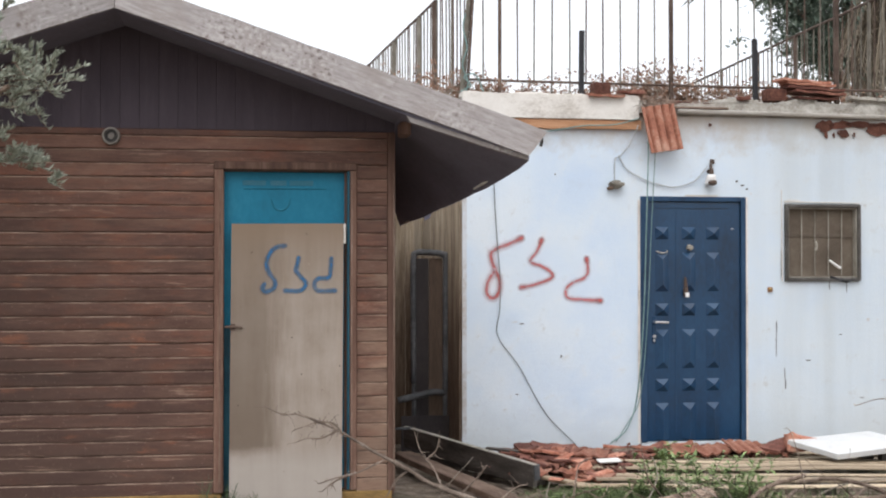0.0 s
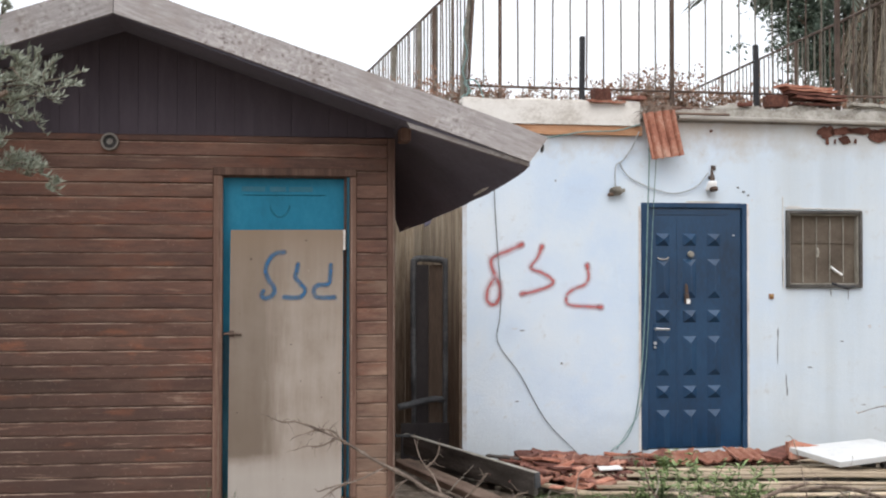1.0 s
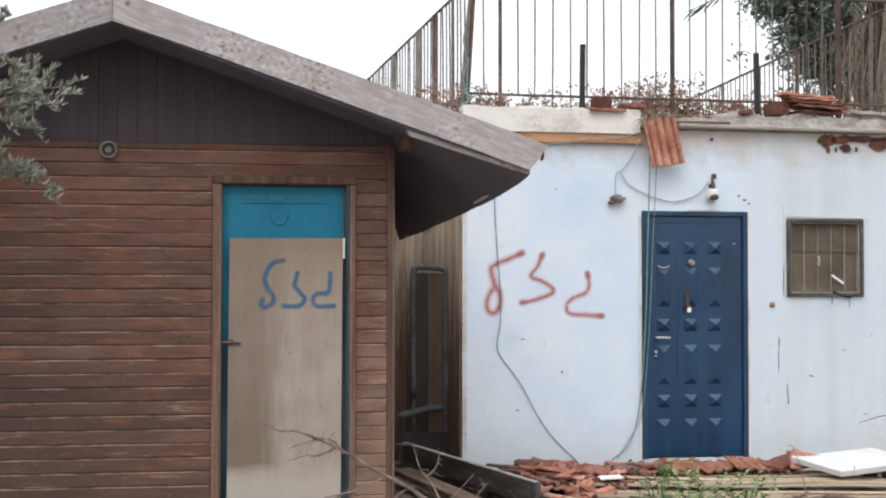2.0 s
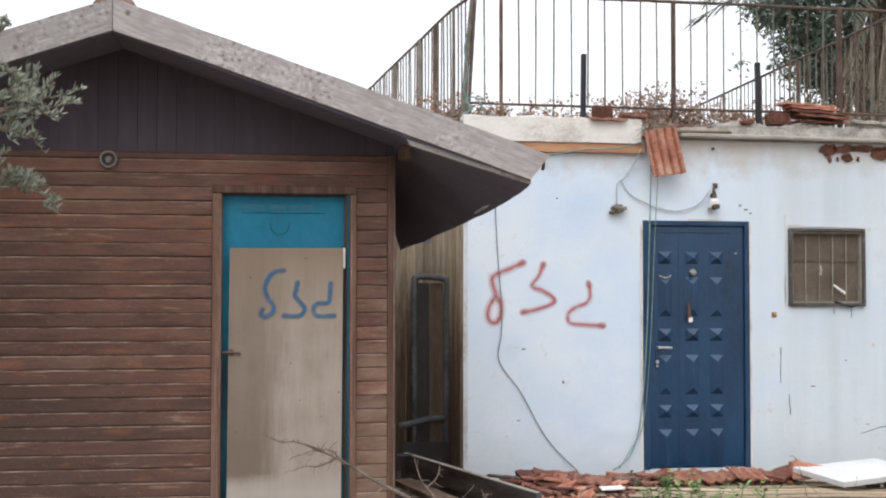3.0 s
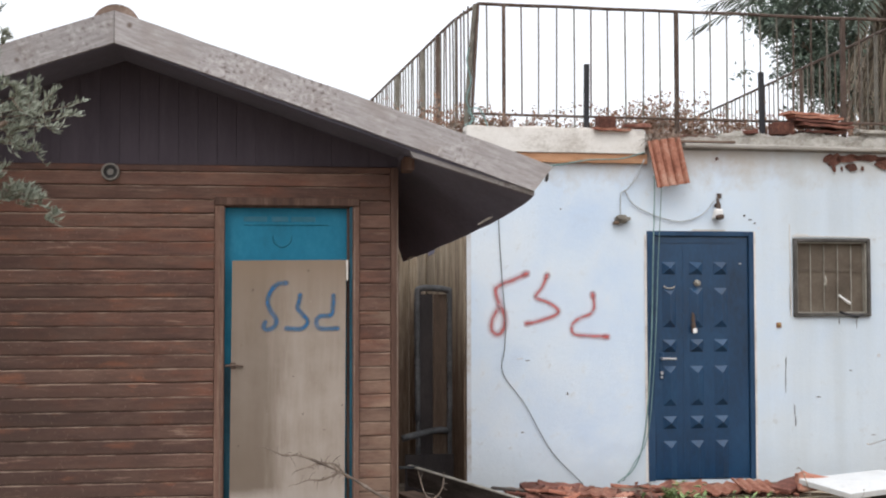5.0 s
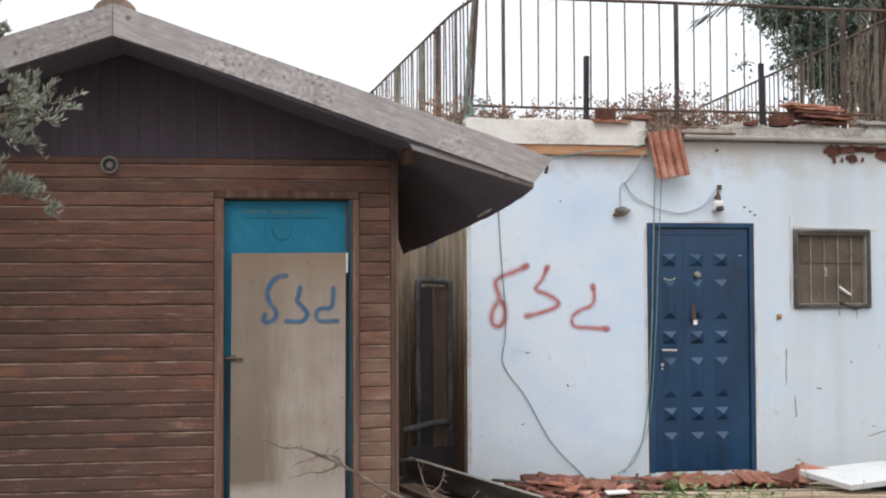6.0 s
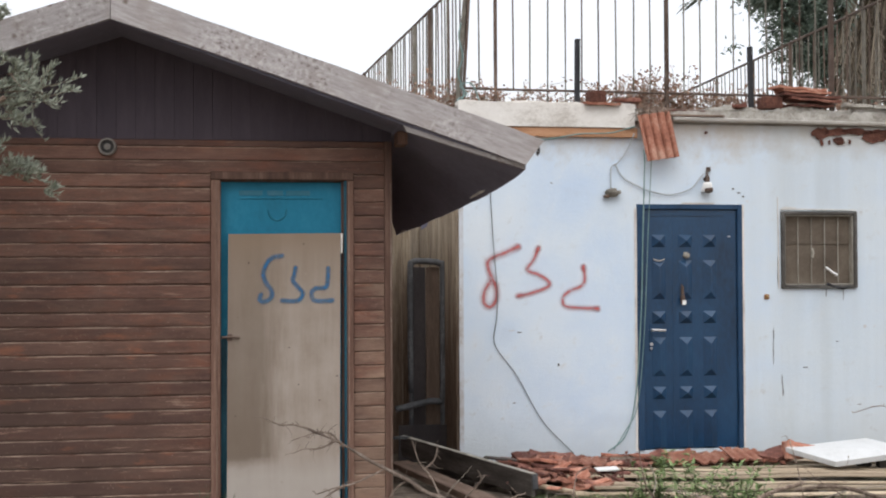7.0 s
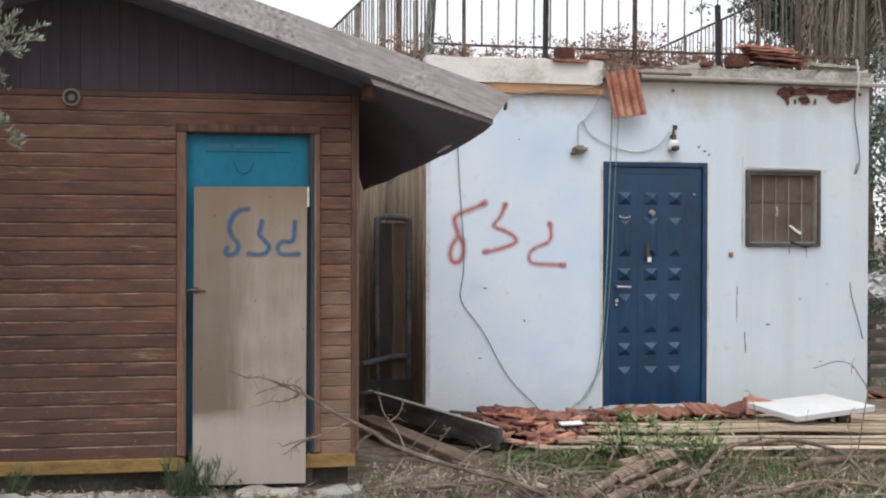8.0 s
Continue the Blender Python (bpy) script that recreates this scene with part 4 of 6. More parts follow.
    for s0, z0, w, tall in ((2.555, 2.34, 0.022, 0.018), (2.605, 2.305, 0.034, 0.012), (2.645, 2.275, 0.02, 0.014), (2.68, 2.235, 0.018, 0.022), (0.60, 1.15, 0.05, 0.012), (3.76, 1.15, 0.03, 0.03), (3.85, 1.15, 0.02, 0.015),
                      (1.0, 0.86, 0.014, 0.022), (0.62, 0.55, 0.03, 0.008), (3.5, 1.02, 0.03, 0.008), (0.95, 2.38, 0.012, 0.012), (3.2, 0.8, 0.05, 0.01), (3.9, 0.62, 0.08, 0.012)):
        flake("scuff", s0, z0, w * 0.5, tall * 0.5, "stucco" if rnd.random() < 0.45 else "footing", s0 * 7, -0.003)
    for k, (cx, cz, rx, rz) in enumerate(((2.912, 1.09, 0.004, 0.055), (2.908, 0.94, 0.0035, 0.10), (2.985, 0.69, 0.0035, 0.055), (2.992, 0.60, 0.005, 0.04), (2.955, 1.62, 0.0025, 0.12), (3.40, 1.44, 0.004, 0.03), (3.56, 1.43, 0.0025, 0.05), (0.665, 1.135, 0.022, 0.004), (3.70, 0.47, 0.02, 0.004))):
        flake("drip_stain", cx, cz, rx, rz, "crack", 40 + k * 1.7, -0.0028)
    # pale plastered reveal at the wall corner and round the door
    rough_band("corner_edge", H_L - 0.008, H_L + 0.028, -0.006, -0.002, 0.12, 2.76, "stucco", 0.0, 0.0, n=4)
    rough_band("door_reveal", DOOR[0] - 0.022, DOOR[0] - 0.002, -0.006, -0.002, 0.12, 2.17, "cream", 0.01, 0.0, n=4)
    rough_band("door_reveal", DOOR[1] + 0.001, DOOR[1] + 0.018, -0.006, -0.002, 0.12, 2.2, "cream", 0.01, 0.0, n=4)
    rough_band("door_reveal", DOOR[0] + 0.4, DOOR[1] - 0.25, -0.008, -0.002, DOOR[3] + 0.001, DOOR[3] + 0.016, "gutter", 0.006, 0.0, n=8)

    # steel door with three rows of pyramid studs and long pressed panels
    x0, x1, za, zb = DOOR
    frame_ = part("door_frame", box(box(box(bmesh.new(), x0, x0 + 0.058, -0.012, 0.1, za, zb, 0.004), x1 - 0.045, x1, -0.012, 0.1, za, zb - 0.0, 0.004), x0 + 0.058, x1 - 0.045, -0.011, 0.1, zb - 0.042, zb, 0.004), "blueframe", h, "faded navy steel door frame")
    leaf_ = part("door", boxed(x0 + 0.06, x1 - 0.047, 0.012, 0.06, za + 0.005, zb - 0.044, bevel=0.004), "bluedoor", h, "navy blue steel door with pressed pyramid studs")
    def pyramid(w, tall, out, blunt=False):
        b_ = bmesh.new()
        base = [b_.verts.new(v) for v in ((-w, 0, -tall), (w, 0, -tall), (w, 0, tall), (-w, 0, tall))]
        if tall > w * 1.4:
            t1, t2 = b_.verts.new((0, -out, -tall + (0 if blunt else w))), b_.verts.new((0, -out, tall - w))
            for f in ((base[0], base[1], t1), (base[1], base[2], t2, t1), (base[2], base[3], t2), (base[3], base[0], t1, t2)):
                b_.faces.new(f)
        else:
            t1 = b_.verts.new((0, -out, 0))
            for i in range(4):
                b_.faces.new((base[i], base[(i + 1) % 4], t1))
        bmesh.ops.recalc_face_normals(b_, faces=b_.faces[:])
        return b_
    stud_me = long_me = None
    zz = lambda y: 2.208 - (y - 347) * 0.00477
    for cx in (1.889 - 0.005, 2.122, 2.338):
        for y in (413, 549, 683):
            ob = part("stud", stud_me or pyramid(0.060, 0.052, 0.042), "bluedoor", leaf_, m=pose(cx, 0.0118, zz(y)))
            stud_me = ob.data
        for y, tall in ((482, 0.165), (619, 0.165)):
            ob = part("pressed_panel", long_me or pyramid(0.060, 0.165, 0.036), "bluedoor", leaf_, m=pose(cx, 0.0118, zz(y)))
            long_me = ob.data
        part("pressed_panel", pyramid(0.060, 0.153, 0.036, True), "bluedoor", leaf_, m=pose(cx, 0.0118, zz(747)))
    part("head_strip", boxed(x0 + 0.12, x1 - 0.16, 0.004, 0.012, 2.108, 2.116), "bluedoor", leaf_)
    for sx in (2.008,):
        part("groove_strip", boxed(sx, sx + 0.006, 0.0085, 0.0118, 0.2, 2.05), "bluedoor", leaf_)
    part("lock_plate", boxed(1.797, 1.833, 0.004, 0.0118, 0.96, 1.19, bevel=0.003), "blueframe", leaf_)
    part("lever_handle", joined(tube_data([(1.812, 0.01, 1.14), (1.812, -0.045, 1.14)], 0.011), tube_data([(1.806, -0.042, 1.141), (1.87, -0.045, 1.139), (1.925, -0.042, 1.137)], 0.010)), "chrome", leaf_, "chrome lever handle")
    part("cylinder_lock", joined(tube_data([(1.812, 0.01, 1.02), (1.812, -0.008, 1.02)], 0.014, sides=10), tube_data([(1.812, 0.008, 0.985), (1.812, -0.004, 0.985)], 0.010, sides=8)), "chrome", leaf_)
    part("letter_strip", tube_data([(1.835, 0.004, 1.742), (1.86, -0.004, 1.728), (1.885, -0.006, 1.724), (1.91, -0.004, 1.728), (1.935, 0.004, 1.742)], 0.006), "gutter", leaf_, "small white plaque")
    part("spyhole", joined(tube_data([(2.128, 0.01, 1.772), (2.128, -0.03, 1.768)], 0.027, 0.023, 14), tube_data([(2.128, -0.028, 1.768), (2.128, -0.038, 1.768)], 0.012, 0.010, 10)), "bar", leaf_, "round spyhole with pale rim")
    charm = part("door_charm", joined(tube_data([(2.086, -0.014, 1.51), (2.086, -0.016, 1.44)], 0.012, 0.016, 6), tube_data([(2.086, -0.016, 1.435), (2.09, -0.016, 1.36)], 0.018, 0.022, 6), tube_data([(2.086, 0.0, 1.52), (2.086, -0.014, 1.505)], 0.006)), "rust", leaf_, "small brown hanging charm")
    part("charm_tag", boxed(2.075, 2.108, -0.046, -0.04, 1.352, 1.39), "white", leaf_)
    part("hinge_mark", boxed(2.505, 2.525, -0.0, 0.0118, 1.928, 1.936), "chrome", leaf_)
    return h


house = build_house()


def build_window():
    """The barred window: deep grey frame, screen, bars."""
    x0, x1, za, zb = WIN
    w = tagged(thing("window_1", HF, "", ""), "small barred window with dusty brown screen and grey frame", "window", kind="structure")
    for a in ((x0, x0 + 0.03, -0.03, 0.12, za, zb), (x1 - 0.03, x1, -0.03, 0.12, za, zb), (x0 + 0.03, x1 - 0.03, -0.03, 0.12, zb - 0.028, zb), (x0 + 0.03, x1 - 0.03, -0.03, 0.12, za, za + 0.028)):
        part("window_frame", boxed(*a, bevel=0.005), "winframe", w)
    for a in ((x0 + 0.031, x0 + 0.042, -0.012, 0.05, za + 0.03, zb - 0.03), (x1 - 0.042, x1 - 0.031, -0.012, 0.05, za + 0.03, zb - 0.03), (x0 + 0.043, x1 - 0.043, -0.012, 0.05, zb - 0.041, zb - 0.03), (x0 + 0.043, x1 - 0.043, -0.012, 0.05, za + 0.03, za + 0.041)):
        part("inner_frame", boxed(*a, bevel=0.003), "bar", w)
    part("screen", boxed(x0 + 0.036, x1 - 0.036, 0.045, 0.05, za + 0.036, zb - 0.036), "mesh", w, "dusty brown insect screen")
    for k in range(4):
        s_ = 3.158 + 0.124 * k
        part("window_bar", tube_data([(s_, 0.030, za + 0.05), (s_ + 0.002, 0.030, zb - 0.05)], 0.0045, sides=6), "bar", w)
    part("cross_bar", boxed(x0 + 0.043, x1 - 0.043, 0.037, 0.044, 1.868, 1.892), "mesh", w)
    part("broken_slat", tube_data([(3.41, 0.015, 1.665), (3.46, 0.008, 1.625), (3.51, 0.012, 1.595)], 0.010, 0.012, 5), "white", w, "pale broken slat")
    part("latch", tube_data([(3.282, 0.012, 1.83), (3.287, 0.006, 1.79), (3.282, 0.012, 1.75)], 0.010, 0.013, 6), "bar", w)
    part("hanging_cable", tube_data([(3.40, -0.02, 1.52), (3.47, -0.025, 1.495), (3.55, -0.03, 1.48), (3.62, -0.02, 1.50)], 0.014, 0.010, 6), "blackiron", w)
    part("plaster_edge", joined(tube_data([(x0 - 0.022, -0.003, za), (x0 - 0.026, -0.004, zb + 0.12)], 0.006, 0.004, 4), tube_data([(x0 + 0.02, -0.003, zb + 0.035), (x0 + 0.14, -0.003, zb + 0.03)], 0.004, 0.005, 4), tube_data([(x0, -0.003, zb + 0.02), (x1, -0.003, zb + 0.012)], 0.008, 0.005, 4)), "cream", w)


build_window()
red = (
    [(0.659, 1.846), (0.533, 1.79), (0.412, 1.734), (0.407, 1.663), (0.441, 1.578), (0.475, 1.498), (0.47, 1.405), (0.422, 1.348), (0.368, 1.386), (0.373, 1.475), (0.422, 1.56)],
    [(0.833, 1.832), (0.79, 1.734), (0.736, 1.654), (0.823, 1.616), (0.906, 1.569), (0.92, 1.517), (0.775, 1.461), (0.659, 1.437)],
    [(1.22, 1.677), (1.23, 1.569), (1.196, 1.513), (1.099, 1.475), (1.041, 1.419), (1.061, 1.348), (1.186, 1.334), (1.341, 1.325)],
)
for i, pts in enumerate(red):
    letter = part("painted_letter", stroke(pts, (0.088, 0.072, 0.07)[i], 10 + i), "red_spray", house, "red sprayed Hebrew letter", m=pose(0, -0.005 - 0.0006 * i, 0))
    for k, (a, b) in enumerate(((pts[0], pts[1]), (pts[-1], pts[-2]))):
        if i or not k:
            end = stroke([a, (a[0] + (b[0] - a[0]) * 0.12, a[1] + (b[1] - a[1]) * 0.12)], 0.082, 20 + i)
            part("paint_blot", end, "red_spray", letter, m=pose(0, -0.003 - 0.0007 * k, 0))


# ---- on the house wall ----
def cable(name, pts, r, mat, label, steps=7):
    o = part(name, tube_data(smooth_line(pts, steps), r, sides=6), mat, smooth=True)
    o.matrix_world = HF
    return tagged(o, label, "cable", "cables on the wall")


cable("cable", [(0.43, -0.012, 2.55), (0.426, -0.014, 2.274), (0.45, -0.012, 1.854), (0.478, -0.014, 1.48), (0.472, -0.02, 1.25), (0.457, -0.012, 1.037), (0.64, -0.014, 0.778), (0.856, -0.014, 0.4), (1.122, -0.02, 0.12)], 0.0036, "wire_grey", "thin grey cable sagging down the blue wall")
cable("cable", [(1.735, -0.07, 2.66), (1.74, -0.07, 2.549), (1.728, -0.05, 1.953), (1.707, -0.05, 1.287), (1.656, -0.04, 0.576), (1.56, -0.05, 0.26), (1.409, -0.05, 0.13)], 0.0055, "wire_green", "pale green cable hanging beside the blue door")
cable("cable", [(1.80, -0.07, 2.66), (1.799, -0.07, 2.55), (1.773, -0.05, 1.953), (1.737, -0.05, 1.192), (1.676, -0.04, 0.528), (1.557, -0.05, 0.294), (1.46, -0.04, 0.14)], 0.0036, "wire_green", "pale green cable hanging beside the blue door")
cable("cable", [(1.66, -0.05, 2.80), (1.60, -0.03, 2.66), (1.518, -0.02, 2.55), (1.470, -0.02, 2.52), (1.459, -0.02, 2.45), (1.459, -0.025, 2.335)], 0.005, "wire_pale", "pale grey cable down to a socket box")
cable("cable", [(1.494, -0.02, 2.547), (1.568, -0.02, 2.429), (1.69, -0.02, 2.36), (1.816, -0.02, 2.313), (1.991, -0.02, 2.285), (2.167, -0.02, 2.341), (2.278, -0.03, 2.462)], 0.005, "wire_pale", "pale grey cable looped between socket box and lamp")
cable("cable", [(0.45, -0.06, 2.70), (0.878, -0.06, 2.735), (1.169, -0.06, 2.785), (1.45, -0.06, 2.80), (1.661, -0.06, 2.855)], 0.0055, "wire_green", "pale green cable along the roof edge")
cable("cable", [(4.0, -0.03, 3.13), (4.002, -0.10, 2.95), (4.002, -0.03, 2.76), (4.01, -0.02, 2.60), (4.032, -0.02, 2.465), (4.05, -0.03, 2.23), (4.005, -0.03, 2.12), (4.03, -0.03, 2.22)], 0.005, "wire_grey", "frayed grey cable at the wall end")
cable("cable", [(3.975, -0.012, 1.165), (3.995, -0.014, 1.03), (4.032, -0.012, 0.914), (4.105, -0.014, 0.662)], 0.0036, "wire_grey", "short grey cable on the wall")
cable("cable", [(0.20, 0.12, 3.05), (0.24, 0.16, 3.16), (0.19, 0.15, 3.30), (0.23, 0.16, 3.45), (0.20, 0.17, 3.62), (0.22, 0.17, 3.74)], 0.006, "wire_green", "pale green cable wound up the corner post")
cable("cable", [(0.22, 0.10, 2.99), (0.18, 0.13, 3.08), (0.26, 0.14, 3.13), (0.20, 0.13, 3.2), (0.30, 0.14, 3.22), (0.37, 0.12, 3.06)], 0.006, "wire_green", "pale green cable tangled at the post foot")
o = part("downpipe_stub", tube_data([(4.0, -0.06, 3.13), (4.0, -0.105, 2.96), (4.0, -0.06, 2.77)], 0.0075, sides=8), "gutter")
o.matrix_world = HF
tagged(o, "short pale pipe stub over the gutter", "pipe")

o = thing("socket_box", HF @ pose(1.469, -0.03, 2.30), "broken brown socket box hanging on a cable", "socket box")
bm = bmesh.new()
bmesh.ops.create_icosphere(bm, subdivisions=2, radius=0.05)
for v in bm.verts:
    v.co *= 1 + 0.35 * noise.noise(v.co * 30)
    v.co.x *= 1.2
    v.co.z *= 0.75
part("body", bm, "greyiron", o)
part("flap", boxed(-0.075, -0.03, -0.03, 0.02, -0.045, -0.02, bevel=0.006), "plank", o)
part("clip", boxed(0.03, 0.07, -0.02, 0.01, -0.01, 0.018, bevel=0.004), "bar", o)

o = thing("wall_lamp", HF @ pose(2.298, -0.01, 2.36), "broken white lamp holder on a rusty bracket", "lamp")
part("bracket", joined(tube_data([(0.0, 0.0, 0.06), (0.005, -0.05, 0.07), (0.0, -0.06, 0.03)], 0.016, 0.02, 7, 0.15), tube_data([(0.03, 0.005, 0.15), (0.01, -0.02, 0.12), (0.0, -0.05, 0.07)], 0.008, 0.014, 6, 0.2)), "rust", o)
part("wall_plate", boxed(0.012, 0.05, -0.008, 0.008, 0.125, 0.165, bevel=0.003), "rust", o)
prof = [(0.0, 0.03), (0.035, 0.03), (0.042, 0.0), (0.048, -0.04), (0.046, -0.05)]
verts, faces, nseg = [], [], 18
for k in range(nseg):
    a = 2 * math.pi * k / nseg
    verts += [(r * math.cos(a), -0.06 + r * math.sin(a) - (z - 0.03) * 0.35, z) for r, z in prof]
for k in range(nseg):
    for j in range(4):
        a, b = k * 5 + j, ((k + 1) % nseg) * 5 + j
        faces.append((a, b, b + 1, a + 1))
part("shade", (verts, faces), "white", o, "white porcelain shade", smooth=True)
part("socket", tube_data([(0, -0.085, -0.03), (0, -0.092, -0.052)], 0.036, 0.033, 14), "rust", o)
part("bulb_base", tube_data([(0, -0.09, -0.05), (0, -0.095, -0.062)], 0.016, 0.012, 10), "lampgrey", o)

o = thing("bell_push", HF @ pose(2.851, 0, 1.412), "small yellow bell push on the wall", "bell push")
part("base", boxed(-0.022, 0.022, -0.012, 0, -0.022, 0.022, bevel=0.004), "orange", o)
part("button", tube_data([(0, -0.01, 0.004), (0, -0.026, 0.004)], 0.014, 0.010, 10), "brass", o)


def tile_mesh(w=0.25, length=0.40, ribs=3, thick=0.014, seed=0, deep=0.018):
    """A ribbed clay roof tile, lying in x and z with its face to -y."""
    n, m = ribs * 8, 6
    verts, faces = [], []
    for layer in (0, 1):
        for j in range(m + 1):
            for i in range(n + 1):
                u = i / n
                crest = 0.5 + 0.5 * math.cos(u * ribs * 2 * math.pi)
                wave = deep * (crest ** 1.6 if ribs < 4 else 1 - (1 - crest) ** 5)
                verts.append(((u - 0.5) * w, -wave - (thick if layer == 0 else 0), (0.5 - j / m) * length + 0.004 * noise.noise((i * 0.4, j, seed))))
    k = (m + 1) * (n + 1)
    for j in range(m):
        for i in range(n):
            a = j * (n + 1) + i
            q = (a, a + n + 1, a + n + 2, a + 1)
            faces += [q, tuple(v + k for v in q[::-1])]
    rim = list(range(n + 1)) + [j * (n + 1) + n for j in range(1, m + 1)] + [m * (n + 1) + i for i in range(n - 1, -1, -1)] + [j * (n + 1) for j in range(m - 1, 0, -1)]
    for a, b in zip(rim, rim[1:] + rim[:1]):
        faces.append((a, b, b + k, a + k))
    return verts, faces


o = part("roof_tile", tile_mesh(0.285, 0.40, 4, deep=0.026), "terracotta")
o.matrix_world = HF @ pose(1.84, -0.105, 2.765, -10, -8.5, 2)
tagged(o, "ribbed orange clay roof tile slipped over the roof edge", "roof tile", "clay tiles on the roof")
# torn thatch of roots at the tile's head
rnd = random.Random(5)
lumps = []
for k in range(110):
    a = Vector((1.70 + rnd.random() * 0.26, -0.09 + rnd.random() * 0.08, 2.955 + rnd.random() * 0.03))
    w = random_way(rnd, 0.5) * rnd.uniform(0.04, 0.13)
    lumps.append(tube_data([a, a + w * 0.5 + Vector((0, 0, 0.01)), a + w], 0.004, 0.002, 4))
o = part("dry_roots", joined(*lumps), "darktwig")
o.matrix_world = HF
tagged(o, "dry roots tangled at the tile's head", "debris", kind="stuff")

# ---- on the roof ----
Z_TOP, Z_LOW = 4.118, 3.188


def build_railing():
    r = thing("railing", HF, "rusty iron terrace railing with thin upright bars", "railing")
    rnd = random.Random(21)
    thin = tube_data([(0, 0, 0), (0.0015, 0.001, 0.45), (0, 0, 0.93)], 0.0072, sides=5)
    thin_me = {}
    left_end, right_end = Vector((0.245 + RAIL_SKEW * 6.4, 6.6)), Vector((4.195 + FLARE * 6.4, 6.6))
    runs = ((Vector((0.245, 0.2)), Vector((4.195, 0.2)), 0.1492, 0.12), (Vector((0.245, 0.2)), left_end, 0.135, 0.10), (Vector((4.195, 0.2)), right_end, 0.135, 0.10))
    spans = ((0.245, 0.52, 2), (0.52, 2.04, 10), (2.04, 3.575, 10), (3.575, 4.195, 4))
    front_bars = [u + (v - u) * i / c - 0.245 for u, v, c in spans for i in range(1, c)]
    for a, b, gap, first in runs:
        d = (b - a)
        size = d.length
        d.normalize()
        n = 10
        pts = lambda z: [(*(a + d * size * i / n), z + 0.006 * noise.noise((a.x + i * 0.7, a.y, z)) + (-0.02 if a.x > 0.3 or b.x < 0.2 else -0.012) * i / n) for i in range(n + 1)]
        top_line = pts(Z_TOP)
        if a.x < 0.3:      # the corner leans outwards
            top_line[0] = (top_line[0][0] + 0.06, top_line[0][1], top_line[0][2])
        part("top_rail", tube_data(top_line, 0.014, sides=6), "rust", r)
        part("bottom_rail", tube_data(pts(Z_LOW), 0.011, sides=6), "rust", r)
        side_bars = [first + gap * i for i in range(int((size - 0.05 - first) / gap) + 1)]
        for q in front_bars if a.y == b.y else side_bars:
            p = a + d * (q + rnd.uniform(-0.006, 0.006))
            mat = "greyiron" if rnd.random() < 0.72 else "rust"
            low = Z_LOW - (0.12 if rnd.random() < 0.2 else 0.0)
            m = pose(p.x, p.y, low, rnd.uniform(-0.5, 0.5), rnd.uniform(-0.6, 0.6), 0) @ Matrix.Diagonal((1, 1, (Z_TOP - low) / 0.93, 1))
            ob = part("baluster", thin_me.get(mat) or thin, mat, r, m=m)
            thin_me[mat] = ob.data
    posts = [(0.52, 0.2, 0.014, "rust"), (2.04, 0.2, 0.017, "rust"), (3.575, 0.2, 0.02, "rust"), (4.195, 0.2, 0.02, "greyiron")]
    for q, rad, mat in ((1.25, 0.026, "rust"), (1.95, 0.022, "greyiron"), (3.3, 0.02, "greyiron"), (4.9, 0.02, "rust"), (0.55, 0.012, "greyiron")):
        posts.append((0.245 + RAIL_SKEW * q, 0.2 + q, rad, mat))
    for q, rad, mat in ((0.6, 0.014, "greyiron"), (1.3, 0.019, "rust"), (2.3, 0.018, "rust"), (3.4, 0.014, "greyiron"), (4.6, 0.012, "rust"), (6.0, 0.016, "rust")):
        posts.append((4.195 + FLARE * q, 0.2 + q, rad, mat))
    part("post", tube_data([(0.195, 0.22, 3.0), (0.235, 0.215, 3.6), (0.28, 0.21, Z_TOP - 0.004)], 0.024, 0.022, 6), "greyiron", r, "leaning corner post with flaking paint")
    part("post", tube_data([(0.235, 0.2, 3.0), (0.30, 0.2, Z_TOP - 0.004)], 0.014, sides=6), "rust", r)
    for x, y, rad, mat in posts:
        part("post", boxed(x - rad, x + rad, y - rad, y + rad, 3.0, Z_TOP - 0.004, bevel=0.003), mat, r)


build_railing()
for s_, lean, low, high in ((1.222, 0.6, 3.04, 3.625), (2.797, -0.8, 3.04, 3.60)):
    o = thing("metal_post", HF @ pose(s_, 0.16, low, 0, lean, 0), "short black iron post stub on the roof edge", "post", "black post stubs")
    part("shaft", boxed(-0.021, 0.021, -0.02, 0.02, 0, high - low, bevel=0.003), "blackiron", o)
    part("base_plate", boxed(-0.05, 0.05, -0.045, 0.045, 0, 0.014, bevel=0.003), "rust", o)
    part("gusset", prism(bmesh.new(), [(0.022, 0.014), (0.05, 0.014), (0.022, 0.10)], "y", -0.004, 0.004), "rust", o)


def loose_brick(name, m, w, d, h, mat, label):
    o = thing(name, m, label, "brick", "bricks on the roof")
    part("shell", boxed(-w / 2, w / 2, -d / 2, d / 2, 0, h, bevel=0.006), mat, o)


loose_brick("brick", HF @ pose(1.36, 0.06, 3.06, 0, 0, 4), 0.15, 0.12, 0.105, "rawbrick", "sooty brown brick on the roof edge")
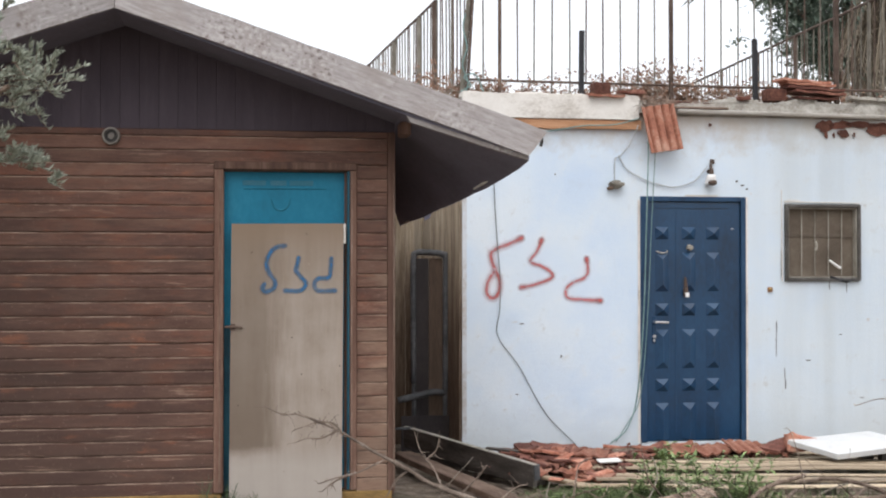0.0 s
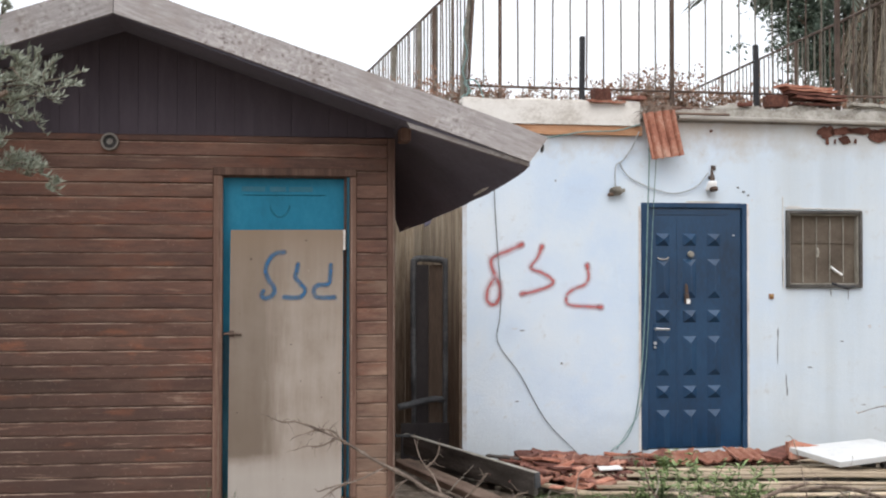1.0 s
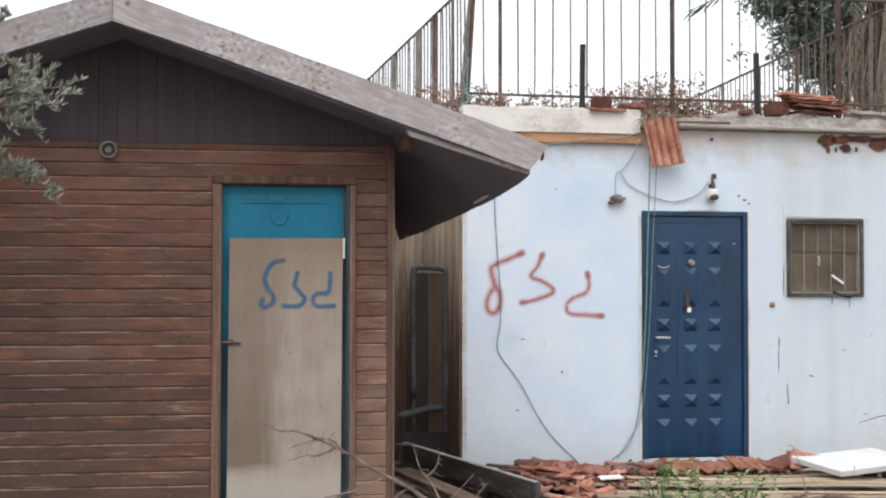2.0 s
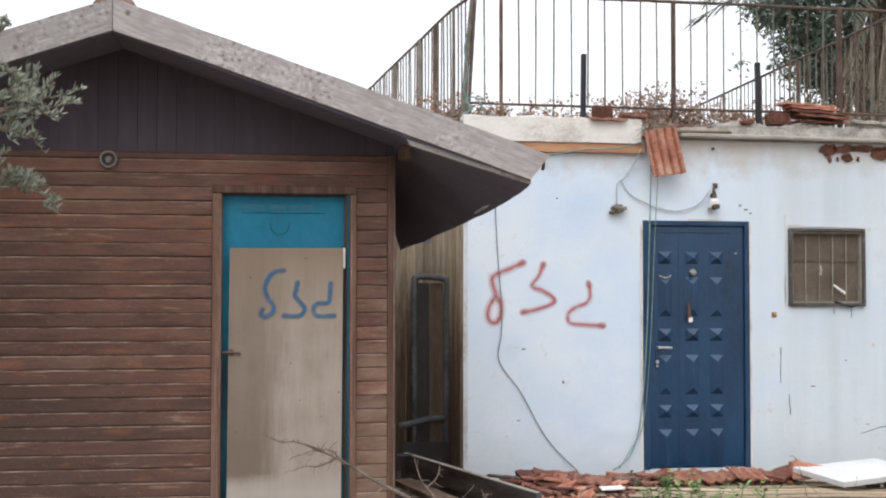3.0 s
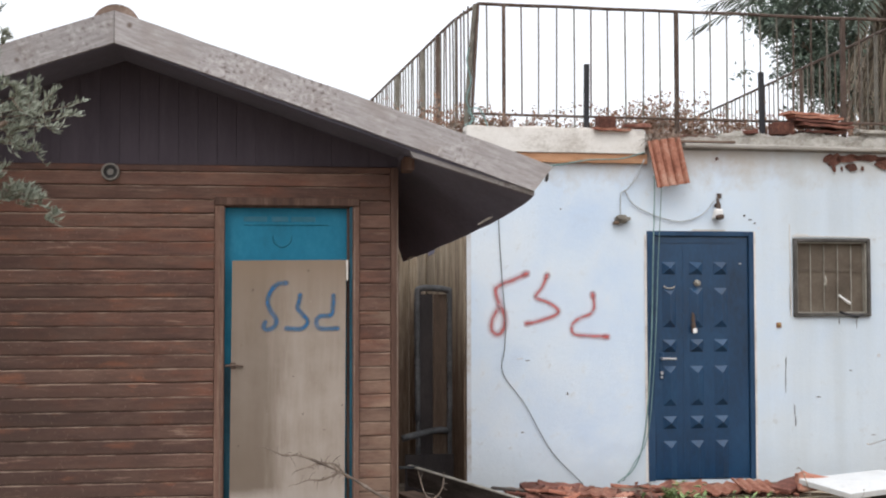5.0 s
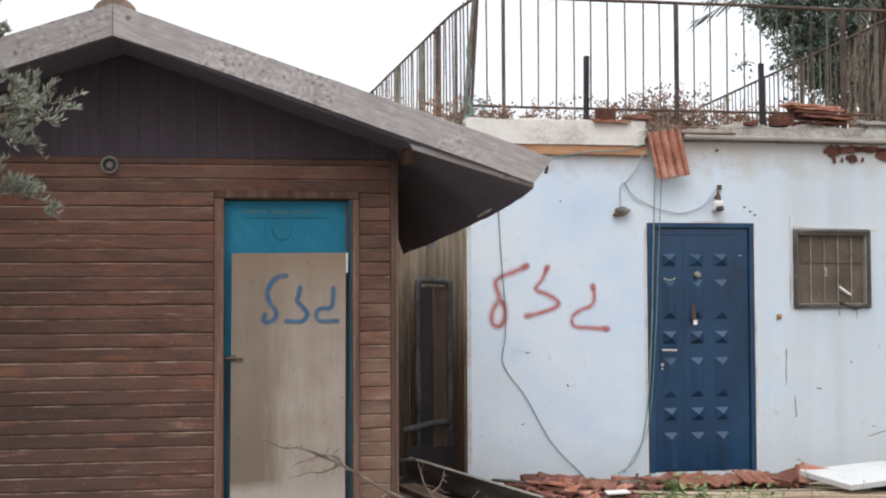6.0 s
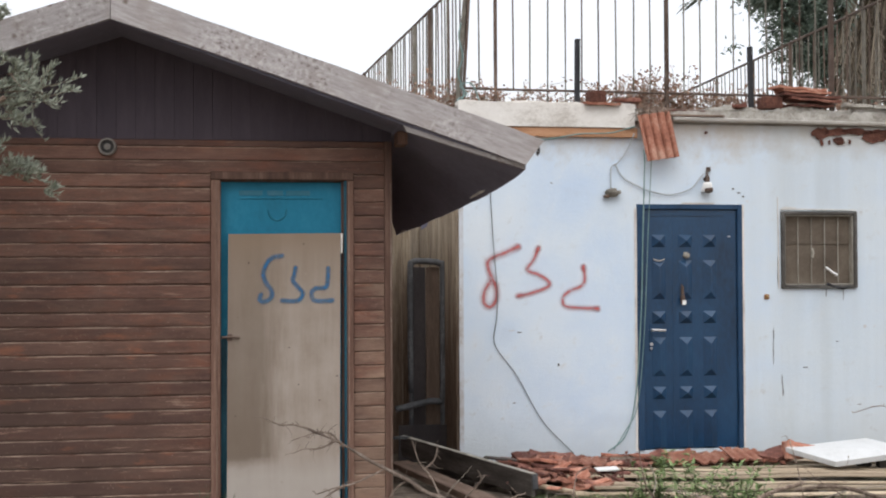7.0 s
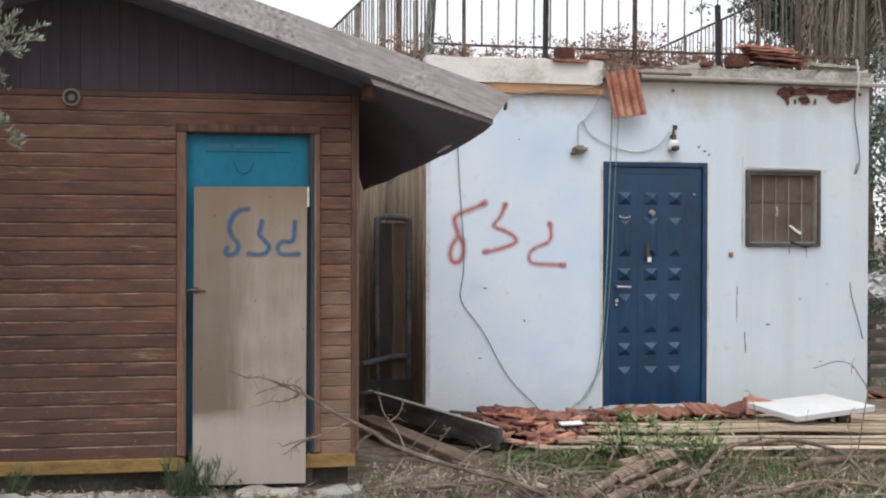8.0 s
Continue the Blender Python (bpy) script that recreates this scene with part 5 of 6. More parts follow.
for s_, d_, z_, ry, rz, mat, size, long in ((1.375, -0.035, 3.028, 1, 3, "terracotta", 0.86, 0.13), (3.19, 0.08, 3.205, 3.0, 2, "terracotta", 1.25, 0.22), (3.24, 0.08, 3.178, 3.2, -3, "terracotta", 1.2, 0.22), (3.28, 0.08, 3.142, 3.5, -2, "terracotta_dark", 1.42, 0.24), (3.31, 0.08, 3.108, 3.0, 2, "terracotta_dark", 1.3, 0.24), (3.30, 0.10, 3.062, 0, 6, "terracotta_dark", 1.1, 0.2)):
    o = part("roof_tile", tile_mesh(0.36 * size, long, 2, 0.02, int(s_ * 10), 0.007), mat)
    o.matrix_world = HF @ pose(s_, d_, z_, -88, ry, rz)
    tagged(o, "loose clay roof tile lying on the roof edge", "roof tile", "clay tiles on the roof")
loose_brick("brick", HF @ pose(2.945, 0.10, 3.045, 0, 0, -4), 0.19, 0.12, 0.105, "rawbrick", "sooty brown brick under loose tiles")
for s_, z_, w, mat in ((1.95, 2.99, 0.4, "plank"), (2.2, 2.975, 0.5, "terracotta_dark"), (1.62, 3.07, 0.22, "terracotta_dark"), (3.72, 3.06, 0.25, "concrete"), (3.95, 3.05, 0.2, "concrete"), (2.62, 3.04, 0.12, "terracotta_dark")):
    o = thing("rubble_slab", HF @ pose(s_, 0.03, z_, 0, 1.5, 4), "broken slab fragment on the roof edge", "rubble", "rubble on the roof edge")
    bm = boxed(-w / 2, w / 2, -0.06, 0.05, 0, 0.03, bevel=0.004)
    bmesh.ops.subdivide_edges(bm, edges=bm.edges[:], cuts=2, use_grid_fill=True)
    for v in bm.verts:
        v.co += Vector((0, 0.4, 1)) * 0.018 * noise.noise(v.co * 14 + Vector((s_ * 9, 0, 0)))
    part("slab", bm, mat, o)


def build_dry_vine():
    rnd = random.Random(31)
    twigs, leaves = [], []
    for c, n, spread, tall in ((0.05, 34, 0.25, 0.34), (0.45, 18, 0.3, 0.24), (0.9, 24, 0.5, 0.22), (1.5, 26, 0.45, 0.3), (1.95, 44, 0.22, 0.40), (2.25, 44, 0.22, 0.42), (2.7, 16, 0.4, 0.22), (3.3, 12, 0.5, 0.22)):
        for k in range(n):
            p = Vector((c + rnd.gauss(0, spread), 0.24 + rnd.random() * 0.35, 3.02))
            way = Vector((rnd.gauss(0, 0.7), rnd.gauss(0, 0.2), 1)).normalized()
            size = rnd.uniform(0.4, 1.15) * tall
            pts = [p]
            for j in range(5):
                way = (way + Vector((rnd.gauss(0, 0.35), rnd.gauss(0, 0.15), rnd.gauss(0, 0.2)))).normalized()
                pts.append(pts[-1] + way * size / 5)
            twigs.append(tube_data(pts, 0.004, 0.002, 4))
            for q in pts[1:]:
                for j in range(rnd.randint(2, 5)):
                    leaves.append(leaf(q + random_way(rnd) * 0.02, random_way(rnd), random_way(rnd), rnd.uniform(0.02, 0.048), rnd.uniform(0.014, 0.03), 0.3))
    # low runners along the rail foot
    for k in range(60):
        x = rnd.uniform(-0.2, 3.5)
        pts = [Vector((x, 0.25 + rnd.random() * 0.2, 3.09 + rnd.random() * 0.08))]
        for j in range(5):
            pts.append(pts[-1] + Vector((rnd.uniform(0.03, 0.12), rnd.gauss(0, 0.02), rnd.gauss(0, 0.03))))
        twigs.append(tube_data(pts, 0.004, 0.003, 4))
        for q in pts:
            for j in range(3):
                leaves.append(leaf(q + random_way(rnd) * 0.03, random_way(rnd), random_way(rnd), rnd.uniform(0.02, 0.045), 0.025, 0.3))
    o = thing("dry_vine", HF, "withered brown vine creeping along the railing foot", "vine", kind="stuff")
    part("vine_growth", joined(*twigs), "twig", o)
    part("foliage", joined(*leaves), "dryleaf", o)


build_dry_vine()


# ---- the gap between the buildings ----
def build_gap():
    o = thing("pipe_frame", pose(0, 10.55, 0), "bent grey metal pipe frame standing in the gap", "pipe frame")
    a = smooth_line([(-0.25, 0.0, 0.6), (-0.255, 0.0, 1.2), (-0.255, 0.0, 1.66), (-0.235, 0.0, 1.725), (-0.17, 0.0, 1.735), (-0.04, -0.05, 1.725), (0.0, -0.06, 1.71), (0.025, -0.06, 1.67), (0.025, -0.06, 1.2), (0.022, -0.06, 0.6), (0.0, -0.06, 0.53), (-0.1, -0.08, 0.53), (-0.38, -0.16, 0.47)], 5)
    part("bent_pipe", tube_data(a, 0.028, sides=10), "pipe", o, smooth=True)
    part("foot", tube_data([(0.02, -0.06, 0.60), (0.024, -0.05, 0.02)], 0.022, sides=8), "pipe", o)
    part("foot", tube_data([(-0.25, 0.0, 0.62), (-0.25, 0.0, 0.02)], 0.022, sides=8), "pipe", o)
    # two infill boards, the left one darker than the right
    for x, w, mat in ((-0.23, 0.105, "darksheet"), (-0.12, 0.115, "darkboard")):
        part("infill_board", boxed(x, x + w, -0.02, -0.004, 0.05, 1.68, bevel=0.002), mat, o)
    # boards added here to carry the shade of the gap
    o = thing("gap_shade_boards", pose(-0.36, 10.9, 0.02, 0, 0, 4), "upright boards added to stand in for the gap's shade", "boards")
    for x, w in ((-0.36, 0.13), (-0.225, 0.11), (-0.11, 0.13), (0.025, 0.07)):
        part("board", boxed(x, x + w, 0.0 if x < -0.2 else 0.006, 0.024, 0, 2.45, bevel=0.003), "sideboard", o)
    # added dark sheet in place of the shaded hollow below the pipe
    o = thing("gap_shade_sheet", pose(-0.16, 10.42, 0.02, 6, 0, 7), "dark sheet added to stand in for the gap's shaded hollow", "sheet")
    part("sheet", boxed(-0.2, 0.25, 0, 0.012, 0, 0.32), "darksheet", o)
    part("pale_bar", boxed(-0.30, -0.12, -0.3, -0.285, 0.275, 0.295), "pipe", o, "grey bar")


build_gap()


def long_piece(name, a, b, w, h, mat, label, roll=0.0, channel=False):
    a, b = Vector(a), Vector(b)
    o = thing(name, Matrix.Translation(a) @ (b - a).to_track_quat("X", "Z").to_matrix().to_4x4() @ pose(0, 0, 0, roll), label, "timber", "fallen timbers")
    n = (b - a).length
    bm = boxed(0, n, -w / 2, w / 2, -h / 2, h / 2, bevel=0.006)
    part("timber", bm, mat, o)
    if channel:
        # pale strip paints in the light on the beam's upper edge
        part("cap_strip", boxed(0.02, n + 0.015, -w / 2 - 0.002, w / 2 + 0.002, h / 2 + 0.001, h / 2 + 0.006, bevel=0.001), "bar", o, "pale strip for the lit top edge")
        part("end_cap", boxed(n + 0.001, n + 0.012, -w / 2 + 0.004, w / 2 + 0.02, -h / 2 + 0.06, h / 2), "pipe", o, "dull metal end cap")
    return o


long_piece("fallen_beam", (-0.32, 10.2, 0.19), (0.655, 8.66, 0.12), 0.032, 0.17, "beam", "grey timber beam with pale top strip fallen from the roof", 6, True)
long_piece("fallen_plank", (-0.33, 9.8, 0.10), (0.50, 7.98, 0.05), 0.16, 0.05, "plank", "old brown plank lying on the earth")
long_piece("fallen_plank", (-0.15, 10.0, 0.06), (0.72, 8.95, 0.03), 0.10, 0.05, "beam", "dark plank under the fallen beam")
long_piece("fallen_plank", (0.34, 9.55, 0.19), (0.98, 9.22, 0.17), 0.05, 0.02, "beam", "thin grey lath on the tile rubble")
long_piece("fallen_plank", (0.70, 8.9, 0.08), (1.10, 8.55, 0.06), 0.05, 0.03, "slat", "pale short lath beside the slats")


def build_slats():
    """A fallen panel of long slats lying in front of the house."""
    o = thing("collapsed_pergola", pose(2.4, 0, 0.0, 0, 0, -1.2), "collapsed pergola roof of beige weathered slats on the ground", "pergola")
    rnd = random.Random(41)
    y = 8.47
    k = 0
    while y < 9.75:
        w = rnd.uniform(0.055, 0.085)
        z = 0.085 + 0.05 * (y - 8.45) / 1.3 + rnd.uniform(-0.008, 0.012)
        x0, x1 = -1.6 + rnd.uniform(-0.1, 0.25) + (0.3 if y > 9.2 else 0), 2.6 + rnd.uniform(-0.2, 0.3)
        verts, faces, n_ = [], [], 14
        prof = [(-0.5, 0.0), (-0.46, 0.008), (-0.3, 0.013), (0.0, 0.015), (0.3, 0.013), (0.5, 0.005), (0.4, -0.002), (-0.4, -0.004)]
        for i in range(n_ + 1):
            x = x0 + (x1 - x0) * i / n_
            dy, dz = 0.012 * noise.noise((x * 0.9, k * 3.1, 7)), 0.016 * noise.noise((x * 1.1, k * 3.1, 0))
            verts += [(x, py * w + dy, pz + dz) for py, pz in prof]
        for i in range(n_):
            for q in range(8):
                a, b = i * 8 + q, i * 8 + (q + 1) % 8
                faces.append((a, a + 8, b + 8, b))
        faces += [tuple(range(8)), tuple(range(n_ * 8 + 7, n_ * 8 - 1, -1))]
        part("slat", (verts, faces), "slat", o, m=pose(0, y, z, rnd.uniform(-8, 8), 0, rnd.uniform(-0.6, 0.6)))
        y += w + rnd.uniform(0.055, 0.09)
        k += 1
    for x in (-1.1, 0.1, 1.3, 2.3):
        part("cross_batten", boxed(x, x + 0.06, 8.5, 9.7, 0.0, 0.07), "beam", o)
    for x0, x1, yy, zz in ((-1.65, -0.3, 8.40, 0.02), (-0.6, 2.5, 8.36, 0.015)):
        part("loose_slat", boxed(x0, x1, yy, yy + 0.05, zz - 0.01, zz + 0.02, bevel=0.005), "slat", o)


build_slats()


def shard_mesh(seed):
    """A broken piece of a curved clay tile."""
    rnd = random.Random(seed)
    n = rnd.randint(5, 7)
    r = rnd.uniform(0.07, 0.13)
    outline = []
    for i in range(n):
        a = 2 * math.pi * (i + rnd.uniform(-0.3, 0.3)) / n
        outline.append((r * math.cos(a) * rnd.uniform(0.8, 1.3), r * 0.8 * math.sin(a) * rnd.uniform(0.75, 1.2)))
    curve = rnd.uniform(1.5, 5)
    lift = lambda x, y: 0.045 - curve * y * y
    bm = bmesh.new()
    rings = []
    for t, dz in ((0.0, 0.0), (0.55, 0.0), (1.0, 0.0)):
        rings.append([bm.verts.new((x * t, y * t, lift(x * t, y * t))) for x, y in outline] if t else [bm.verts.new((0, 0, lift(0, 0)))])
    for i in range(n):
        j = (i + 1) % n
        bm.faces.new((rings[0][0], rings[1][i], rings[1][j]))
        bm.faces.new((rings[1][i], rings[2][i], rings[2][j], rings[1][j]))
    geo = bmesh.ops.extrude_face_region(bm, geom=bm.faces[:])
    for v in geo["geom"]:
        if isinstance(v, bmesh.types.BMVert):
            v.co.z -= 0.018
    bmesh.ops.recalc_face_normals(bm, faces=bm.faces[:])
    return bm


def build_rubble():
    """Broken clay tiles heaped along the foot of the wall."""
    o = thing("tile_rubble", pose(0, 0, 0), "heap of broken terracotta roof tiles along the wall foot", "rubble")
    rnd = random.Random(51)
    shapes = {}
    def put(x, y, z, size, tilt=8):
        key = (rnd.randint(0, 8), "terracotta" if rnd.random() < 0.5 else "terracotta_dark")
        m = pose(x, y, z, rnd.gauss(0, tilt), rnd.gauss(0, tilt), rnd.gauss(0, 24) + rnd.choice((0, 180))) @ Matrix.Diagonal((size * rnd.uniform(0.95, 1.5), size * 1.1, size * 1.15, 1))
        ob = part("tile_shard", shapes.get(key) or shard_mesh(key[0] + 100), key[1], o, m=m)
        shapes[key] = ob.data
    for k in range(250):          # the heap by the shed side
        x = rnd.triangular(0.48, 1.45, 0.75)
        y = rnd.triangular(9.0, 9.95, 9.45)
        top = 0.085 * max(0, 1 - abs(x - 0.75) / 0.75) * max(0, 1 - abs(y - 9.5) / 0.75)
        put(x, y, 0.07 + top * rnd.uniform(0.3, 1.0) + 0.05 * rnd.random(), rnd.triangular(0.28, 1.0, 0.45), 11)
    for k in range(150):           # the strip along the wall
        x = rnd.uniform(1.2, 2.75)
        y = 9.55 + 0.16 * (x - 1.2) * 0.6 + rnd.uniform(-0.2, 0.25)
        put(x, y, 0.10 + 0.06 * rnd.random(), rnd.uniform(0.3, 0.75), 9)
    for x, y, z, size in ((1.72, 9.55, 0.15, 1.0), (2.62, 9.55, 0.18, 1.1), (2.68, 9.62, 0.15, 0.9), (2.2, 9.6, 0.14, 0.8), (2.36, 9.6, 0.15, 0.8), (0.5, 9.6, 0.14, 0.8), (0.85, 9.35, 0.16, 0.8)):
        put(x, y, z, size, 6)
    for k in range(26):           # scattered forward over the slats and earth
        put(rnd.uniform(0.7, 1.35), rnd.uniform(8.65, 9.1), 0.08 + 0.03 * rnd.random(), rnd.uniform(0.35, 0.7), 18)
    for k in range(8):
        put(rnd.uniform(4.3, 4.9), rnd.uniform(10.6, 11.2), 0.05, rnd.uniform(0.6, 1.0), 18)
    chips = []
    for k in range(700):
        x = rnd.triangular(0.3, 2.8, 0.9)
        y = rnd.triangular(8.75, 9.95, 9.45) if x < 1.4 else rnd.uniform(9.35, 9.95)
        chips.append(leaf(Vector((x, y, 0.10 + 0.05 * rnd.random())), Vector((rnd.gauss(0, 1), rnd.gauss(0, 1), rnd.gauss(0, 0.3))), Vector((0, 0, 1)), rnd.uniform(0.02, 0.07), rnd.uniform(0.02, 0.05), 0.4))
    tagged(part("chips", joined(*chips), "terracotta_dark", o), "small dusty tile chips", kind="stuff")
    heap = [tube_data([(0.35, 9.55, 0.02), (0.6, 9.5, 0.08), (1.0, 9.5, 0.07), (1.5, 9.6, 0.06), (2.2, 9.7, 0.07), (2.8, 9.8, 0.05)], 0.10, 0.09, 10, 0.25, 5)]
    part("dirt_core", joined(*heap), "ground", o, "dusty earth under the shards")
    for x, y, z, rx, ry, rz, w, tall, ribs, deep in ((2.36, 9.52, 0.185, -77, 5, 14, 0.31, 0.24, 4, 0.02), (1.83, 9.44, 0.175, -66, -4, -6, 0.22, 0.17, 1, 0.04), (0.88, 9.52, 0.185, -86, 3, 10, 0.36, 0.25, 2, 0.01), (2.08, 9.5, 0.17, -80, -5, 20, 0.26, 0.2, 3, 0.018), (1.12, 9.3, 0.18, -84, 4, -12, 0.28, 0.22, 3, 0.016)):
        o = part("roof_tile", tile_mesh(w, tall, ribs, 0.014, int(x * 50), deep), "terracotta_dark" if x < 1 else "terracotta")
        o.matrix_world = pose(x, y, z, rx, ry, rz)
        tagged(o, "fallen clay roof tile lying on the tile rubble", "roof tile", "fallen clay tiles")
    o = thing("clay_block", pose(2.79, 9.5, 0.235, -8, 4, 6), "broken hollow clay block on the tile rubble", "block")
    bm = boxed(-0.125, 0.125, -0.07, 0.07, -0.065, 0.065, bevel=0.012)
    bmesh.ops.subdivide_edges(bm, edges=bm.edges[:], cuts=3, use_grid_fill=True)
    for v in bm.verts:
        v.co += Vector((1, 0.6, 1)) * 0.035 * noise.noise(v.co * 9)
    part("block", bm, "terracotta", o)
    o = thing("tile_fragment", pose(1.24, 9.12, 0.155, 3, -2, 6), "small white ceramic tile fragment on the rubble", "tile")
    part("glaze", boxed(-0.085, 0.085, -0.05, 0.05, 0, 0.014, bevel=0.003), "white", o)


build_rubble()


def build_white_board():
    """A white laminated panel tilted over the slats."""
    o = thing("white_panel", pose(0, 0, 0), "white laminated panel lying tilted on the rubble", "panel")
    c = [Vector(v) for v in ((2.66, 9.42, 0.275), (2.96, 9.14, 0.205), (3.60, 9.22, 0.275), (3.37, 9.66, 0.31))]
    nrm = (c[2] - c[0]).cross(c[3] - c[1]).normalized()
    nrm = nrm if nrm.z > 0 else -nrm
    bm = bmesh.new()
    top = [bm.verts.new(p) for p in c]
    low = [bm.verts.new(p - nrm * 0.046) for p in c]
    bm.faces.new(top)
    bm.faces.new(low[::-1])
    for i in range(4):
        j = (i + 1) % 4
        bm.faces.new((top[j], top[i], low[i], low[j]))
    bmesh.ops.recalc_face_normals(bm, faces=bm.faces[:])
    bmesh.ops.bevel(bm, geom=bm.edges[:], offset=0.004, segments=1, affect="EDGES")
    part("board", bm, "whiteboard", o)
    for x, y in ((3.40, 9.36), (3.30, 9.52)):
        part("support_block", boxed(x - 0.05, x + 0.05, y - 0.04, y + 0.04, 0.06, 0.23, bevel=0.005), "beam", o)


build_white_board()


# ---- plants and litter on the ground ----
def wander(rnd, p, way, size, steps, bend, drop=0.0):
    pts = [Vector(p)]
    way = Vector(way).normalized()
    for k in range(steps):
        way = (way + Vector((rnd.gauss(0, bend), rnd.gauss(0, bend), rnd.gauss(0, bend) - drop))).normalized()
        q = pts[-1] + way * size / steps
        q.z = max(q.z, ground_height(q.x, q.y) + 0.01)
        pts.append(q)
    return pts


def build_long_branch():
    rnd = random.Random(61)
    o = thing("dead_branch", pose(0, 0, 0), "long bare dead branch leaning up in front of the shed", "branch")
    main = [(-1.049, 7.2, 0.784), (-0.95, 7.2, 0.742), (-0.833, 7.2, 0.734), (-0.633, 7.2, 0.65), (-0.52, 7.22, 0.585), (-0.4, 7.2, 0.515), (-0.2, 7.19, 0.415), (-0.065, 7.2, 0.33), (0.271, 7.2, 0.211), (0.607, 7.2, 0.126), (0.85, 7.2, 0.03)]
    part("stem", tube_data(smooth_line(main, 5), 0.004, 0.016, 7, 0.25, 1), "branchtwig", o)
    shoots = [[(-0.62, 7.2, 0.645), (-0.72, 7.19, 0.60), (-0.80, 7.19, 0.60), (-0.873, 7.19, 0.574)], [(-0.6, 7.2, 0.64), (-0.66, 7.21, 0.69), (-0.74, 7.2, 0.685)], [(-0.63, 7.2, 0.65), (-0.7, 7.2, 0.70), (-0.86, 7.2, 0.655)],
              [(-0.33, 7.2, 0.48), (-0.5, 7.19, 0.40), (-0.62, 7.19, 0.37), (-0.733, 7.19, 0.332)], [(-0.55, 7.19, 0.385), (-0.64, 7.19, 0.345), (-0.70, 7.2, 0.30)], [(0.0, 7.2, 0.30), (-0.06, 7.25, 0.42), (-0.13, 7.3, 0.50), (-0.17, 7.3, 0.62)],
              [(-0.1, 7.28, 0.46), (-0.04, 7.28, 0.52), (-0.02, 7.28, 0.60)], [(0.1, 7.2, 0.27), (0.2, 7.22, 0.36), (0.26, 7.2, 0.44)], [(0.3, 7.2, 0.2), (0.42, 7.22, 0.30), (0.5, 7.2, 0.33)], [(0.2, 7.2, 0.23), (0.05, 7.15, 0.16), (-0.12, 7.1, 0.11), (-0.3, 7.1, 0.08)],
              [(-0.2, 7.2, 0.41), (-0.27, 7.2, 0.36), (-0.33, 7.2, 0.26)], [(0.5, 7.2, 0.15), (0.58, 7.2, 0.24), (0.56, 7.2, 0.3)]]
    for k, s in enumerate(shoots):
        part("shoot", tube_data(smooth_line(s, 4), 0.0065, 0.003, 5, 0.25, k), "branchtwig", o)
    lumps = []
    for s in shoots + [main]:
        for q in smooth_line(s, 3):
            if rnd.random() < 0.9:
                w = random_way(rnd, 0.3)
                size = rnd.uniform(0.5, 1.7)
                lumps.append(tube_data([q, q + w * 0.03 * size, q + w * 0.05 * size + random_way(rnd) * 0.02], 0.0028, 0.0012, 4))
    tagged(part("spur_growth", joined(*lumps), "branchtwig", o), kind="stuff")


build_long_branch()


def build_brush():
    rnd = random.Random(71)
    lumps = []
    for k in range(330):
        x = rnd.uniform(-0.2, 3.3)
        y = rnd.triangular(6.7, 8.25, 7.4)
        if x < 0.25 and y > 7.6:
            continue
        z = ground_height(x, y) + rnd.uniform(0.01, 0.13)
        a = rnd.gauss(0.15, 0.8) + (math.pi if rnd.random() < 0.4 else 0)
        lumps.append(tube_data(wander(rnd, (x, y, z), (math.cos(a), 0.6 * math.sin(a), rnd.gauss(0.1, 0.35)), rnd.uniform(0.15, 0.75), 6, 0.16, 0.06), rnd.uniform(0.003, 0.009), 0.002, 4, 0.15, k))
    for k in range(90):
        x, y = rnd.uniform(-2.6, -0.2), rnd.uniform(6.8, 7.35)
        a = rnd.uniform(0, 6.28)
        lumps.append(tube_data(wander(rnd, (x, y, ground_height(x, y) + 0.015), (math.cos(a), math.sin(a), 0.05), rnd.uniform(0.08, 0.3), 4, 0.2, 0.05), 0.004, 0.002, 4, 0.1, k))
    tagged(part("brushwood", joined(*lumps[::3]), "twig"), "tangle of dry pale twigs on the ground", "brushwood", kind="stuff")
    tagged(part("brushwood", joined(*lumps[1::3], *lumps[2::3]), "darktwig"), "tangle of dark brown twigs on the ground", "brushwood", kind="stuff")
    # heavier dead limbs
    limbs = (
        ([(1.02, 7.02, 0.05), (1.25, 7.35, 0.09), (1.5, 7.75, 0.13), (1.72, 7.95, 0.15)], 0.034, 0.028),
        ([(1.15, 6.95, 0.05), (1.45, 7.3, 0.08), (1.75, 7.6, 0.13)], 0.036, 0.028),
        ([(1.66, 7.15, 0.05), (1.85, 7.5, 0.12), (2.1, 7.95, 0.17), (2.45, 8.25, 0.2)], 0.016, 0.012),
        ([(1.75, 6.95, 0.05), (2.0, 7.25, 0.12), (2.15, 7.6, 0.17), (2.3, 7.95, 0.16)], 0.014, 0.010),
        ([(2.35, 8.1, 0.18), (2.6, 8.05, 0.21), (2.82, 7.8, 0.17), (2.85, 7.4, 0.08), (2.80, 7.0, 0.03)], 0.014, 0.012),
        ([(2.5, 7.7, 0.10), (2.8, 7.75, 0.14), (3.2, 7.8, 0.13)], 0.026, 0.022),
        ([(0.05, 7.3, 0.04), (0.5, 7.35, 0.08), (1.0, 7.2, 0.05)], 0.014, 0.01),
        ([(2.1, 7.1, 0.04), (2.5, 7.25, 0.1), (3.0, 7.2, 0.06)], 0.018, 0.012),
    )
    for k, (pts, r0, r1) in enumerate(limbs):
        o = part("dead_limb", tube_data(smooth_line(pts, 6), r0, r1, 9, 0.12, 80 + k), "bark", smooth=False)
